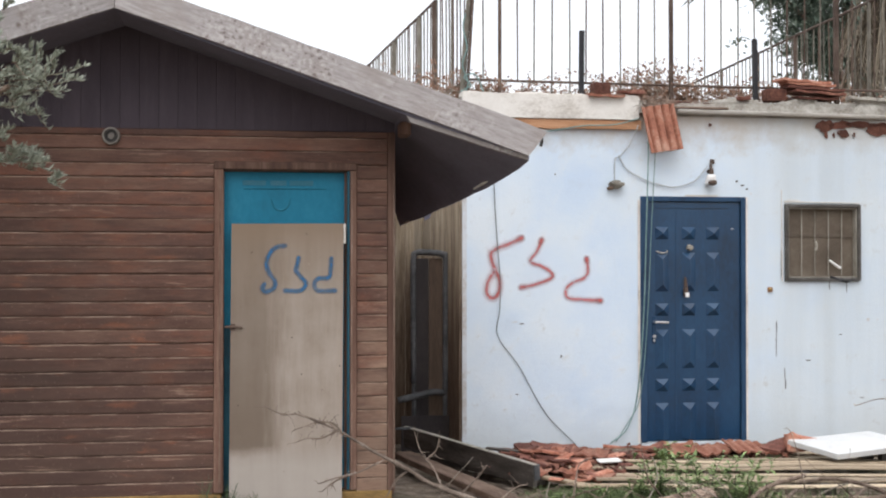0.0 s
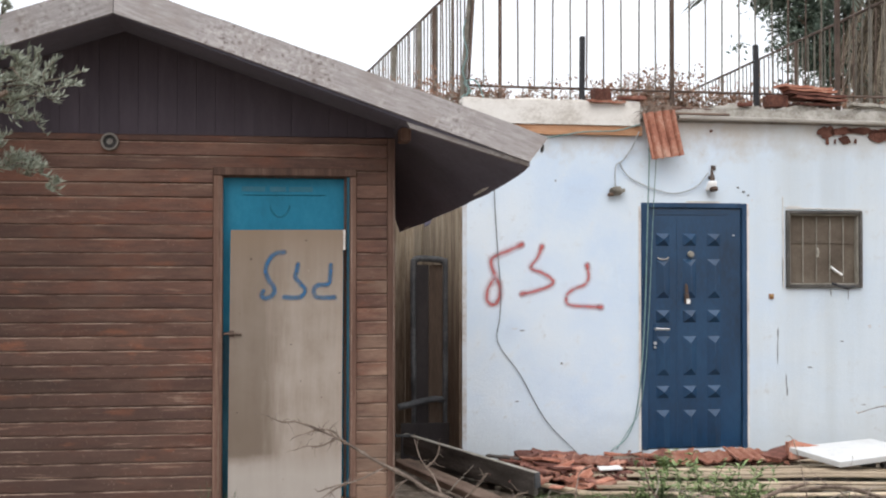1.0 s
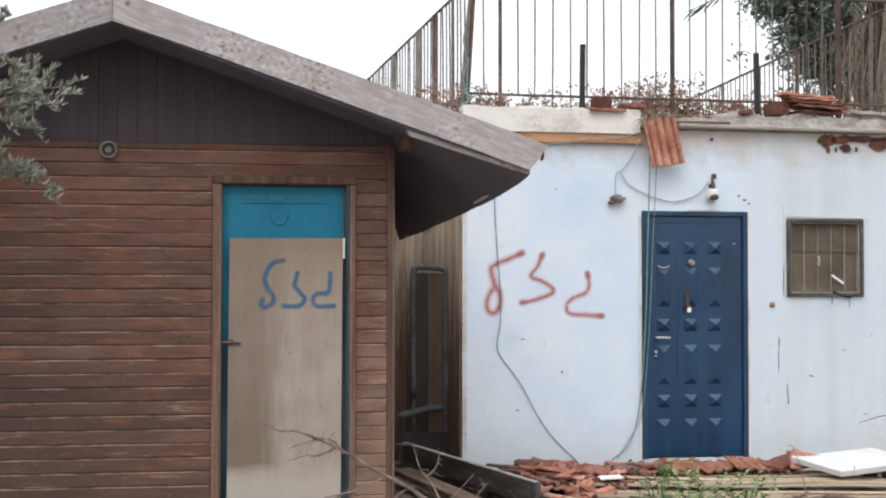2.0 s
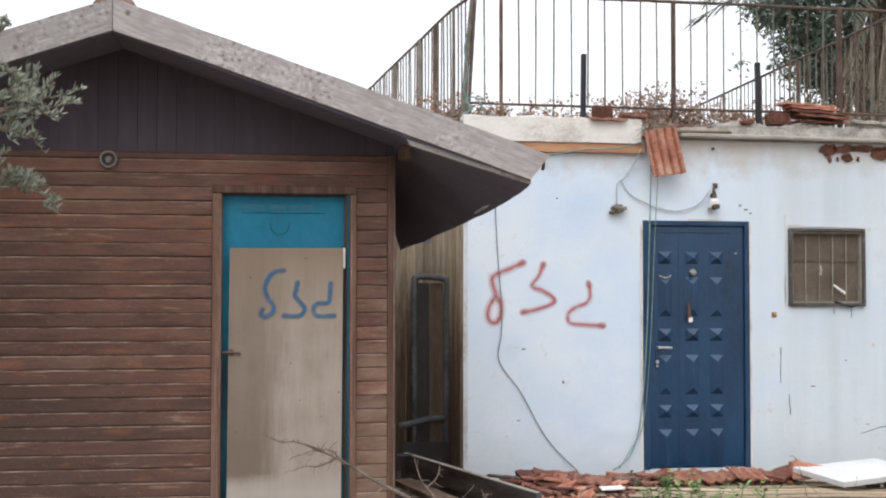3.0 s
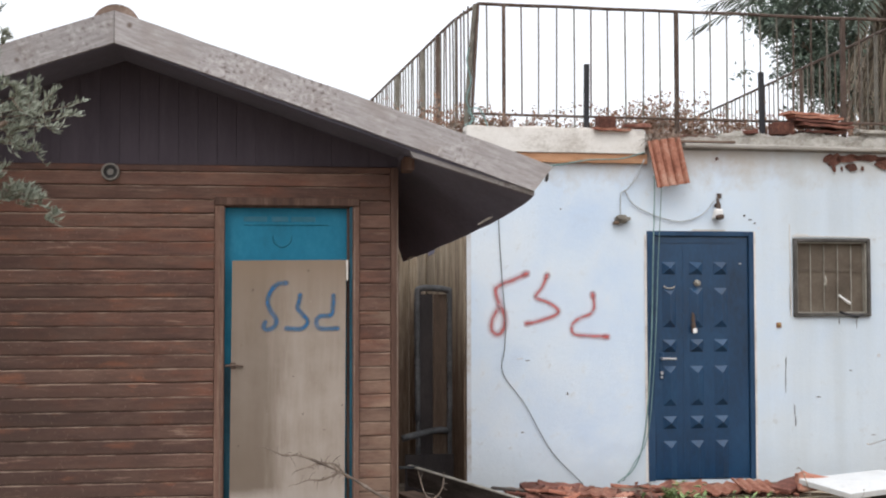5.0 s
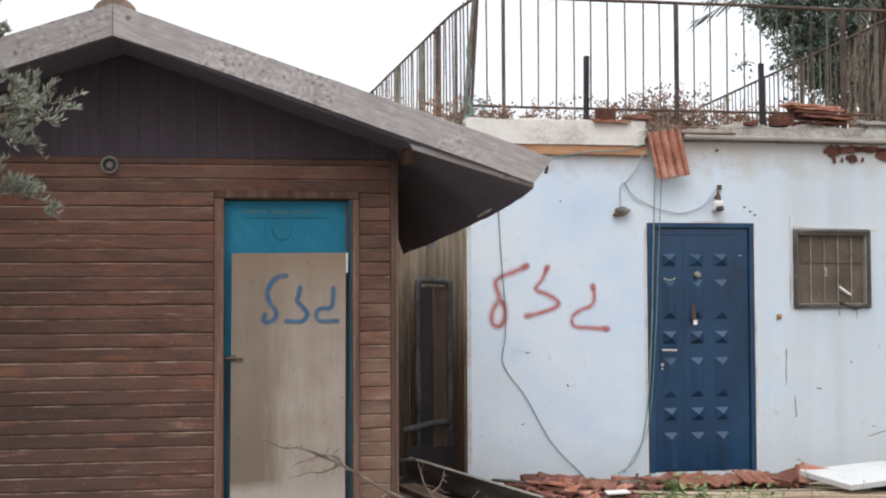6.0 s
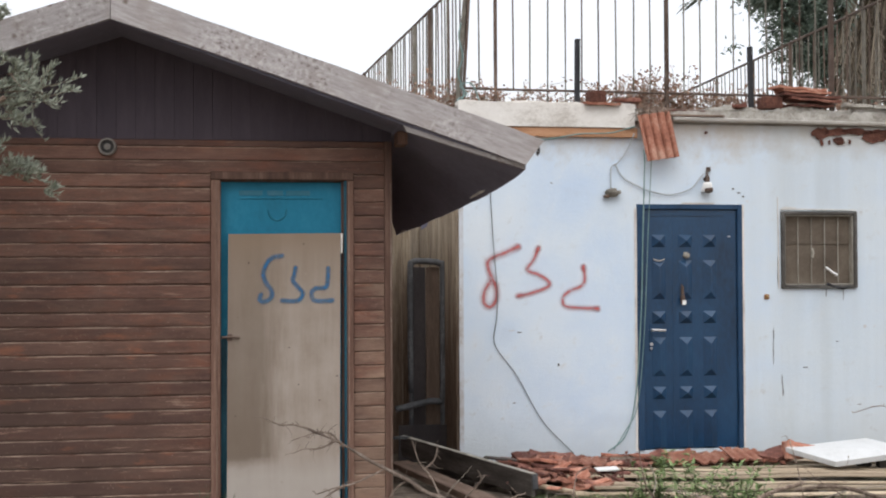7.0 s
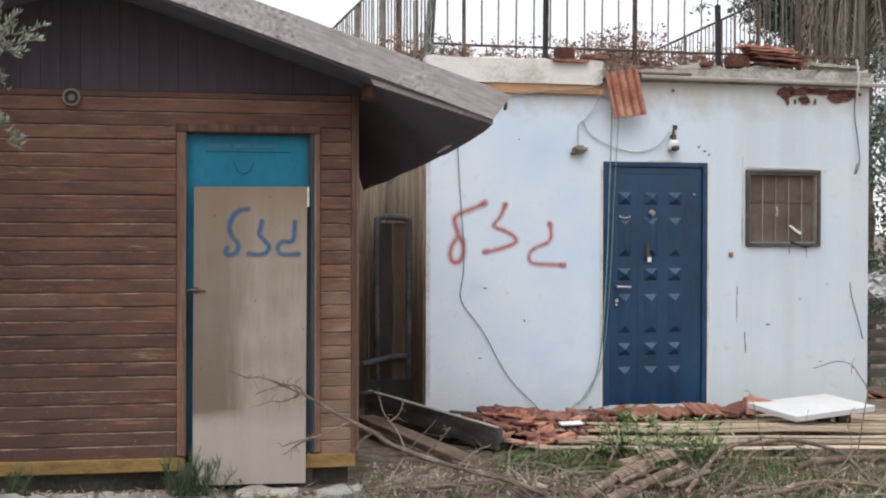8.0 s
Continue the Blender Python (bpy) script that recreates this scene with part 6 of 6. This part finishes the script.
        tagged(o, "bare grey-brown dead limb lying in the brush", "branch", "dead limbs on the ground")
    # split bark slabs
    for x, y, z, rz, rx in ((1.42, 7.5, 0.13, 48, 35), (1.7, 7.35, 0.10, 40, -25), (1.55, 7.75, 0.16, 25, 20)):
        o = thing("bark_slab", pose(x, y, z, rx, -6, rz), "curled slab of brown bark among dead limbs", "bark", "bark slabs")
        n, verts, faces = 8, [], []
        for j in range(7):
            for i in range(n + 1):
                a = -1.0 + 2.0 * i / n
                r = 0.06 + 0.012 * noise.noise((i, j * 0.7, x))
                for rr in (r, r - 0.012):
                    verts.append((-0.2 + 0.4 * j / 6 + 0.02 * noise.noise((i * 0.8, j, 3)), rr * math.sin(a), rr * math.cos(a) - 0.05))
        w = (n + 1) * 2
        for j in range(6):
            for i in range(n):
                a = j * w + 2 * i
                faces += [(a, a + 2, a + w + 2, a + w), (a + 1, a + w + 1, a + w + 3, a + 3)]
            for i in (0, n):
                a = j * w + 2 * i
                faces.append((a, a + w, a + w + 1, a + 1))
        for j in (0, 6):
            for i in range(n):
                a = j * w + 2 * i
                faces.append((a, a + 1, a + 3, a + 2))
        part("slab", (verts, faces), "bark", o)


build_brush()


def build_root():
    rnd = random.Random(75)
    o = thing("dead_root", pose(0.74, 7.25, 0.0), "pale bleached root stump torn from the ground", "root")
    part("stump", tube_data(smooth_line([(-0.12, 0.05, 0.02), (0, 0.02, 0.08), (0.1, -0.02, 0.07)], 5), 0.03, 0.02, 8, 0.2, 2), "twig", o)
    for k in range(11):
        a = rnd.uniform(0, 3.14)
        pts = wander_free(rnd, (rnd.gauss(0, 0.05), 0, 0.06), (math.cos(a), rnd.gauss(0, 0.3), math.sin(a) * 0.9), rnd.uniform(0.12, 0.26), 6, 0.25)
        part("root_arm", tube_data(pts, 0.009, 0.003, 5, 0.2, k), "twig", o)


def wander_free(rnd, p, way, size, steps, bend):
    pts, way = [Vector(p)], Vector(way).normalized()
    for k in range(steps):
        way = (way + Vector((rnd.gauss(0, bend), rnd.gauss(0, bend), rnd.gauss(0, bend)))).normalized()
        pts.append(pts[-1] + way * size / steps)
    return pts


build_root()


def build_grass():
    rnd = random.Random(91)
    blades = []
    def tuft(x, y, n, tall, lean=0.35, spread=0.05):
        for k in range(n):
            p = Vector((x + rnd.gauss(0, spread), y + rnd.gauss(0, spread), 0))
            p.z = ground_height(p.x, p.y) - 0.01
            h = tall * rnd.uniform(0.45, 1.2)
            w = Vector((rnd.gauss(0, lean), rnd.gauss(0, lean), 1)).normalized()
            side = w.cross(Vector((rnd.gauss(0, 1), rnd.gauss(0, 1), 0.1))).normalized() * rnd.uniform(0.002, 0.0045)
            m = p + w * h * 0.6
            q = m + (w + Vector((rnd.gauss(0, 0.4), rnd.gauss(0, 0.4), -0.25))).normalized() * h * 0.45
            blades.append(([tuple(p - side), tuple(p + side), tuple(m + side * 0.8), tuple(m - side * 0.8), tuple(q)], [(0, 1, 2, 3), (3, 2, 4)]))
    for k in range(420):      # lush strip in front of the slats
        tuft(rnd.triangular(0.55, 2.3, 1.0), rnd.triangular(7.9, 8.5, 8.3), 13, 0.12)
    for k in range(380):
        tuft(rnd.uniform(0.3, 3.4), rnd.uniform(7.0, 8.3), 7, 0.12)
    for k in range(130):      # taller blades between the limbs
        tuft(rnd.triangular(1.5, 3.3, 2.2), rnd.uniform(7.3, 8.2), 7, 0.2, 0.3)
    for k in range(60):
        tuft(rnd.uniform(-0.5, 0.6), rnd.uniform(7.0, 7.9), 6, 0.08)
    for k in range(45):
        tuft(rnd.uniform(-2.7, -0.4), rnd.uniform(6.9, 7.4), 6, 0.07)
    for k in range(30):
        tuft(rnd.uniform(4.2, 6.0), rnd.uniform(10.5, 13.0), 14, 0.15, spread=0.15)
    tagged(part("grass", joined(*blades), "grass"), "thin green grass between litter and twigs", "grass", kind="stuff")
    blades.clear()
    for k in range(230):
        tuft(rnd.uniform(-0.2, 3.4), rnd.triangular(6.8, 8.3, 7.3), 5, 0.15, 0.5, 0.07)
    for k in range(60):
        tuft(rnd.uniform(-2.7, -0.2), rnd.uniform(6.9, 7.4), 4, 0.08, 0.6, 0.06)
    tagged(part("dry_straw", joined(*blades), "straw"), "dry pale straw standing in the brush", "straw", kind="stuff")
    # dry leaves, chips and pebbles
    bits = []
    for k in range(5200):
        x = rnd.uniform(-2.8, 3.6)
        y = rnd.uniform(6.8, 8.4) if x > -0.3 else rnd.uniform(6.8, 7.55)
        p = Vector((x, y, ground_height(x, y) + rnd.uniform(0.0, 0.02)))
        bits.append(leaf(p, Vector((rnd.gauss(0, 1), rnd.gauss(0, 1), rnd.gauss(0, 0.35))), Vector((0, 0, 1)), rnd.uniform(0.015, 0.06), rnd.uniform(0.008, 0.022), 0.35))
    tagged(part("leaf_litter", joined(*bits), "litter"), "dry leaves and chips scattered on the earth", "litter", kind="stuff")


build_grass()


def stone_mesh(seed, flat=0.6):
    bm = bmesh.new()
    bmesh.ops.create_icosphere(bm, subdivisions=2, radius=1.0)
    for v in bm.verts:
        v.co *= 1 + 0.35 * noise.noise(v.co * 1.3 + Vector((seed * 7.3, 0, 0)))
        v.co.z *= flat
    return bm


def build_stones():
    rnd = random.Random(101)
    shapes = {}
    for k in range(46):
        x, y = rnd.uniform(-2.7, -0.2), rnd.uniform(6.95, 7.42)
        r = rnd.choice((0.012, 0.018, 0.025, 0.04))
        key = k % 5
        ob = part("stone", shapes.get(key) or stone_mesh(key), "concrete", m=pose(x, y, ground_height(x, y) + r * 0.25, 0, 0, rnd.uniform(0, 360)) @ Matrix.Diagonal((r * 1.3, r, r, 1)))
        shapes[key] = ob.data
        tagged(ob, "pale grey stone lying on the earth", "stone", "stones before the shed")
    # a broken concrete kerb along the shed front
    s = -2.9
    while s < -0.4:
        w = rnd.uniform(0.18, 0.42)
        o = thing("kerb_block", SF @ pose(s + w / 2, -0.27 + rnd.uniform(-0.02, 0.02), -0.022, rnd.uniform(-3, 3), rnd.uniform(-2, 2), rnd.uniform(-4, 4)), "broken concrete kerb block before the shed", "kerb", "kerb blocks")
        bm = boxed(-w / 2, w / 2 - 0.012, -0.07, 0.07, -0.03, 0.04, bevel=0.01)
        bmesh.ops.subdivide_edges(bm, edges=bm.edges[:], cuts=4, use_grid_fill=True)
        for v in bm.verts:
            v.co += Vector((0.3, 0.6, 1)) * (0.03 * noise.noise(v.co * 11 + Vector((s * 5, 0, 0))) + 0.014 * noise.noise(v.co * 34))
        part("block", bm, "concrete", o)
        s += w + (rnd.uniform(0, 0.1) if rnd.random() < 0.4 else 0)


build_stones()


def weed(x, y, tall, n, seed, size=0.068, fine=False, label="leafy green weed growing in the rubble", z=None):
    rnd = random.Random(seed)
    o = thing("weed", pose(x, y, ground_height(x, y) if z is None else z), label, "weed", "weeds")
    stems, leaves = [], []
    for k in range(n):
        pts = wander_free(rnd, (rnd.gauss(0, 0.03), rnd.gauss(0, 0.03), -0.02), (rnd.gauss(0, 0.35), rnd.gauss(0, 0.3), 1), tall * rnd.uniform(0.55, 1.1), 7, 0.12)
        stems.append(tube_data(pts, 0.004, 0.0015, 4))
        for i, p in enumerate(pts[1:]):
            for j in range(7 if fine else 3):
                q = p + (pts[i] - p) * rnd.random()
                if fine:
                    leaves.append(leaf(q, Vector((rnd.gauss(0, 0.5), rnd.gauss(0, 0.5), 0.9)), random_way(rnd), rnd.uniform(0.04, 0.09), 0.004, 0.2))
                else:
                    leaves.append(leaf(q, Vector((rnd.gauss(0, 1), rnd.gauss(0, 1), rnd.uniform(-0.2, 0.6))), Vector((0, 0, 1)), size * rnd.uniform(0.5, 1.2), size * 0.38, 0.3))
    tagged(part("stem_growth", joined(*stems), "grass", o), kind="stuff")
    tagged(part("foliage", joined(*leaves), "weed" if not fine else "weed_dark", o), kind="stuff")


weed(1.72, 8.12, 0.5, 18, 1)
weed(1.95, 8.05, 0.42, 15, 2)
weed(1.45, 8.25, 0.45, 14, 3)
weed(2.1, 8.2, 0.26, 10, 4)
weed(1.25, 8.2, 0.2, 10, 14)
weed(1.55, 7.7, 0.26, 6, 5)
weed(1.68, 9.34, 0.17, 6, 6, 0.065, z=0.13)
weed(0.75, 8.05, 0.14, 8, 7)
weed(-1.35, 7.3, 0.34, 16, 8, fine=True, label="tall feathery green weed before the shed")
weed(-1.22, 7.33, 0.26, 12, 9, fine=True, label="tall feathery green weed before the shed")
weed(-2.33, 7.35, 0.22, 7, 10, fine=True, label="thin feathery green weed before the shed")
weed(-1.1, 7.28, 0.3, 3, 12, fine=True, label="thin feathery green weed before the shed")


def bare_stem(pts, r, seed, buds=True):
    rnd = random.Random(seed)
    o = thing("bare_stem", pose(0, 0, 0), "thin bare plant stem rising from the brush", "plant stem", "bare stems")
    line = smooth_line(pts, 5)
    part("stem", tube_data(line, r * 0.7, r * 0.35, 5, 0.15, seed), "darktwig", o)
    lumps = []
    for q in line[3:]:
        if rnd.random() < 0.6:
            w = random_way(rnd, 0.3)
            lumps.append(leaf(q, w, random_way(rnd), rnd.uniform(0.015, 0.03), 0.01, 0.3))
    tagged(part("bud_growth", joined(*lumps), "litter", o), kind="stuff")


bare_stem([(2.875, 7.7, -0.02), (2.895, 7.7, 0.196), (2.937, 7.7, 0.468), (2.954, 7.7, 0.595), (2.9, 7.7, 0.69), (2.843, 7.7, 0.759), (2.752, 7.7, 0.777), (2.606, 7.7, 0.734)], 0.007, 1)
bare_stem([(2.36, 7.9, 0.0), (2.347, 7.9, 0.143), (2.301, 7.9, 0.385), (2.255, 7.9, 0.534), (2.225, 7.9, 0.571)], 0.006, 2)
bare_stem([(2.85, 7.7, 0.7), (2.86, 7.7, 0.78), (2.875, 7.7, 0.8)], 0.004, 3)
bare_stem([(2.9, 7.9, 0.0), (2.93, 7.9, 0.2), (2.90, 7.9, 0.36), (2.95, 7.9, 0.46)], 0.004, 4)
bare_stem([(2.62, 7.9, 0.0), (2.6, 7.9, 0.25), (2.64, 7.9, 0.42)], 0.003, 5)
bare_stem([(1.3, 7.9, 0.0), (1.34, 7.9, 0.15), (1.29, 7.9, 0.25)], 0.004, 6)


# ---- trees ----
def build_olive():
    rnd = random.Random(111)
    o = thing("olive_tree", pose(-3.5, 6.35, 0), "grey-green olive tree reaching in with thin leafy shoots", "tree")
    trunk = smooth_line([(0, 0, -0.05), (0.04, 0.02, 0.6), (-0.05, 0, 1.2), (0.1, 0, 1.8)], 5)
    part("trunk", tube_data(trunk, 0.13, 0.08, 10, 0.1, 3), "bark", o)
    limbs, leaves, shoots = [], [], []
    for tip in ((1.25, -0.05, 2.55), (1.15, -0.05, 2.15), (1.1, 0.0, 2.95)):
        limbs.append(tube_data(smooth_line([(0.1, 0, 1.75), (0.5, 0.0, 2.1), tip], 5), 0.05, 0.012, 7, 0.1))
    part("limbs", joined(*limbs), "bark", o)
    def shoot(a, b, n):
        a, b = Vector(a), Vector(b)
        mid = (a + b) / 2 + random_way(rnd) * 0.03
        line = smooth_line([a, mid, b], n)
        shoots.append(tube_data(line, 0.004, 0.0015, 4))
        for q in line[1:]:
            for s in range(rnd.randint(2, 4)):
                w = ((b - a).normalized() * 0.6 + Vector((0.25, 0, 0.75)) + random_way(rnd) * 0.75).normalized()
                leaves.append(leaf(q + random_way(rnd) * 0.006, w, random_way(rnd), rnd.uniform(0.03, 0.058), rnd.uniform(0.008, 0.012), 0.2))
    for c, spread, n, away in (((1.22, 0, 2.62), (0.11, 0.16, 0.10), 27, 0.12), ((1.36, 0, 2.60), (0.06, 0.1, 0.04), 10, 0.12), ((1.26, 0, 2.47), (0.05, 0.1, 0.03), 5, 0.07), ((1.22, 0, 2.20), (0.06, 0.1, 0.035), 11, 0.09), ((1.36, 0, 2.15), (0.03, 0.05, 0.02), 3, 0.06), ((1.45, 0, 2.06), (0.02, 0.05, 0.015), 2, 0.05), ((1.125, 0, 2.95), (0.025, 0.1, 0.11), 6, 0.06)):
        for k in range(n):
            a = Vector(c) + Vector([rnd.gauss(0, s) for s in spread])
            b = a + Vector((rnd.uniform(0.2, 1), rnd.gauss(0, 0.5), rnd.gauss(0.1, 0.6))).normalized() * away * rnd.uniform(0.6, 1.3)
            shoot(a, b, 6)
    for a, b in (((1.15, 0, 2.58), (1.62, 0, 2.66)), ((1.2, 0, 2.56), (1.58, 0.02, 2.60)), ((1.15, 0, 2.5), (1.52, 0, 2.53)), ((1.15, 0, 2.18), (1.42, 0, 2.16)), ((1.3, 0, 2.16), (1.50, 0, 2.05)), ((1.1, 0, 2.45), (1.4, 0, 2.40))):
        shoot(a, b, 9)
    for k in range(420):      # unseen crown, thickened to shade the shed's left end
        a = Vector((rnd.gauss(-0.1, 0.65), rnd.gauss(0.1, 0.65), rnd.gauss(2.8, 0.5)))
        if a.x < 0.75:
            shoot(a, a + random_way(rnd, 0.4) * 0.25, 6)
    tagged(part("shoot_growth", joined(*shoots), "bark", o), kind="stuff")
    part("crown", joined(*leaves), "olive", o)


build_olive()


def leafy_tree(name, x, y, tall, blobs, n, size, mat, label, seed):
    rnd = random.Random(seed)
    o = thing(name, pose(x, y, 0), label, "tree", "trees behind the house")
    line = smooth_line([(0, 0, -0.1), (0.1, 0, tall * 0.35), (-0.05, 0.1, tall * 0.7), (0, 0, tall)], 5)
    part("trunk", tube_data(line, 0.2, 0.05, 9, 0.1, seed), "bark", o)
    leaves = []
    for (cx, cy, cz), (rx, ry, rz) in blobs:
        part("limb", tube_data(smooth_line([(0, 0, cz * 0.6), (cx * 0.5, cy * 0.5, cz * 0.85), (cx, cy, cz)], 4), 0.06, 0.02, 6, 0.1), "bark", o)
        for k in range(n):
            c = Vector((cx + rnd.gauss(0, 0.45) * rx, cy + rnd.gauss(0, 0.45) * ry, cz + rnd.gauss(0, 0.45) * rz))
            for j in range(28):
                leaves.append(leaf(c + random_way(rnd) * rnd.random() * size * 2.2, random_way(rnd, -0.3), random_way(rnd), size * rnd.uniform(0.6, 1.3), size * 0.34, 0.2))
    part("crown", joined(*leaves), mat, o)


leafy_tree("evergreen_tree", 6.38, 18.0, 6.5, [((-0.5, 0, 5.7), (0.8, 0.8, 0.9)), ((-1.1, 0, 6.1), (0.7, 0.6, 0.6)), ((-1.0, 0, 5.3), (0.6, 0.6, 0.5)), ((-1.45, 0, 5.75), (0.45, 0.4, 0.3)), ((0.5, 0, 6.1), (1.2, 1, 1.1)), ((1.2, 0, 5.4), (1.2, 0.8, 1.0)), ((0.9, 0.2, 4.5), (1.0, 1, 0.8)), ((0.9, 0, 3.3), (1.1, 0.8, 0.6)), ((1.9, 0, 4.2), (1.2, 1, 1.6)), ((-0.6, -0.3, 6.6), (1.0, 0.8, 0.6)), ((0.0, 0, 5.0), (1.0, 0.6, 0.8)), ((-0.35, 0.2, 5.25), (0.8, 0.6, 0.7)), ((0.05, 0.3, 4.7), (0.8, 0.6, 0.6)), ((0.7, 0.2, 5.0), (0.9, 0.6, 0.8)), ((-0.85, 0, 4.8), (0.5, 0.6, 0.45))], 66, 0.105, "conifer", "dark evergreen tree standing behind the house", 121)
leafy_tree("evergreen_shrub", 6.4, 14.6, 1.8, [((0, 0, 1.6), (1.3, 0.7, 1.0)), ((-0.6, -0.2, 2.6), (0.9, 0.6, 0.7)), ((0.9, 0.2, 2.4), (1.0, 0.7, 1.0)), ((-0.3, -0.2, 0.7), (1.0, 0.7, 0.6)), ((0.2, 0, 3.4), (1.0, 0.6, 0.6))], 60, 0.12, "conifer", "dark evergreen shrub beside the house", 122)


def build_palm():
    rnd = random.Random(131)
    px_, py_ = 5.95, 15.8
    o = thing("palm_tree", pose(px_, py_, 0), "palm tree with dead brown fronds hanging under green ones", "tree", "trees behind the house")
    part("trunk", tube_data(smooth_line([(0.1, 0, -0.1), (0.05, 0, 2.0), (0, 0, 4.0), (0, 0, 5.5)], 8), 0.13, 0.11, 10, 0.15, 4), "bark", o)
    def frond(end, droop, size, width):
        base = Vector((0, 0, 5.5))
        end = Vector(end)
        mid = base + (end - base) * 0.5 + Vector((0, 0, droop))
        line = smooth_line([base, mid, end], 22)
        out = []
        for i, p in enumerate(line[3:-1]):
            way = (line[i + 4] - p).normalized()
            side = way.cross(Vector((0, 0, 1))).normalized()
            for s in (-1, 1):
                w = (way * 0.75 + side * s * 0.8 + Vector((0, 0, -0.25 + rnd.gauss(0, 0.12)))).normalized()
                out.append(leaf(p, w, Vector((0, 0, 1)), size * rnd.uniform(0.7, 1.1) * (1 - 0.5 * (i / len(line))), width, 0.2))
        return line, out
    ends = [(-2.65, 0.3, 5.2), (-2.3, -0.4, 5.4), (-2.3, 0.2, 5.9), (-1.9, -0.3, 5.75), (-2.4, 0.8, 5.6), (-1.0, -0.9, 4.9), (-2.0, 0.8, 6.3), (-0.8, 0.5, 7.4), (0.9, -0.8, 6.8), (1.8, 0.4, 6.0), (1.6, -0.7, 5.2), (0.2, -1.5, 5.6), (-1.2, -1.2, 6.2), (1.0, 1.2, 6.6), (-2.5, 0.1, 5.65), (-1.7, 0.2, 5.2), (-1.4, -0.3, 5.5), (0.6, -0.9, 5.0), (1.3, -0.3, 5.6)]
    for e in ends:
        line, lv = frond(e, 0.45, 0.62, 0.04)
        part("frond", joined(tube_data(line, 0.02, 0.005, 5), *lv), "frond", o)
    for k in range(60):
        a = rnd.uniform(0, 6.28)
        r = rnd.uniform(0.25, 1.0)
        line, lv = frond((r * math.cos(a) * 1.1, r * math.sin(a) * 0.9, rnd.uniform(2.6, 4.6)), 0.55, 0.36, 0.03)
        part("frond", joined(tube_data(line, 0.018, 0.005, 5), *lv), "deadfrond", o, "hanging dead brown frond")


build_palm()


def build_back_corner():
    o = thing("slat_fence", pose(5.4, 11.9, 0, 0, 0, 4), "low grey fence of horizontal boards beside the house", "fence")
    for k in range(5):
        part("slat", boxed(-0.9, 0.9, 0, 0.02, 0.18 + k * 0.13, 0.18 + k * 0.13 + 0.085, bevel=0.004), "beam", o)
    for x in (-0.85, 0.0, 0.85):
        part("post", boxed(x - 0.03, x + 0.03, 0.022, 0.08, -0.05, 0.85, bevel=0.004), "beam", o)
    o = thing("plastic_sheet", pose(5.75, 14.0, 1.0), "crumpled white plastic sheet caught on the shrub", "plastic sheet")
    bm = bmesh.new()
    bmesh.ops.create_grid(bm, x_segments=60, y_segments=40, size=0.5)
    for v in bm.verts:
        v.co = Vector((v.co.x * 0.9, 0.10 * noise.noise(v.co * 5) + 0.05 * noise.noise(v.co * 14), v.co.y * 0.26 + 0.07 * noise.noise(v.co * 7 + Vector((3, 0, 0)))))
    bmesh.ops.solidify(bm, geom=bm.faces[:], thickness=0.004)
    part("sheet", bm, "whiteboard", o, smooth=True)


build_back_corner()
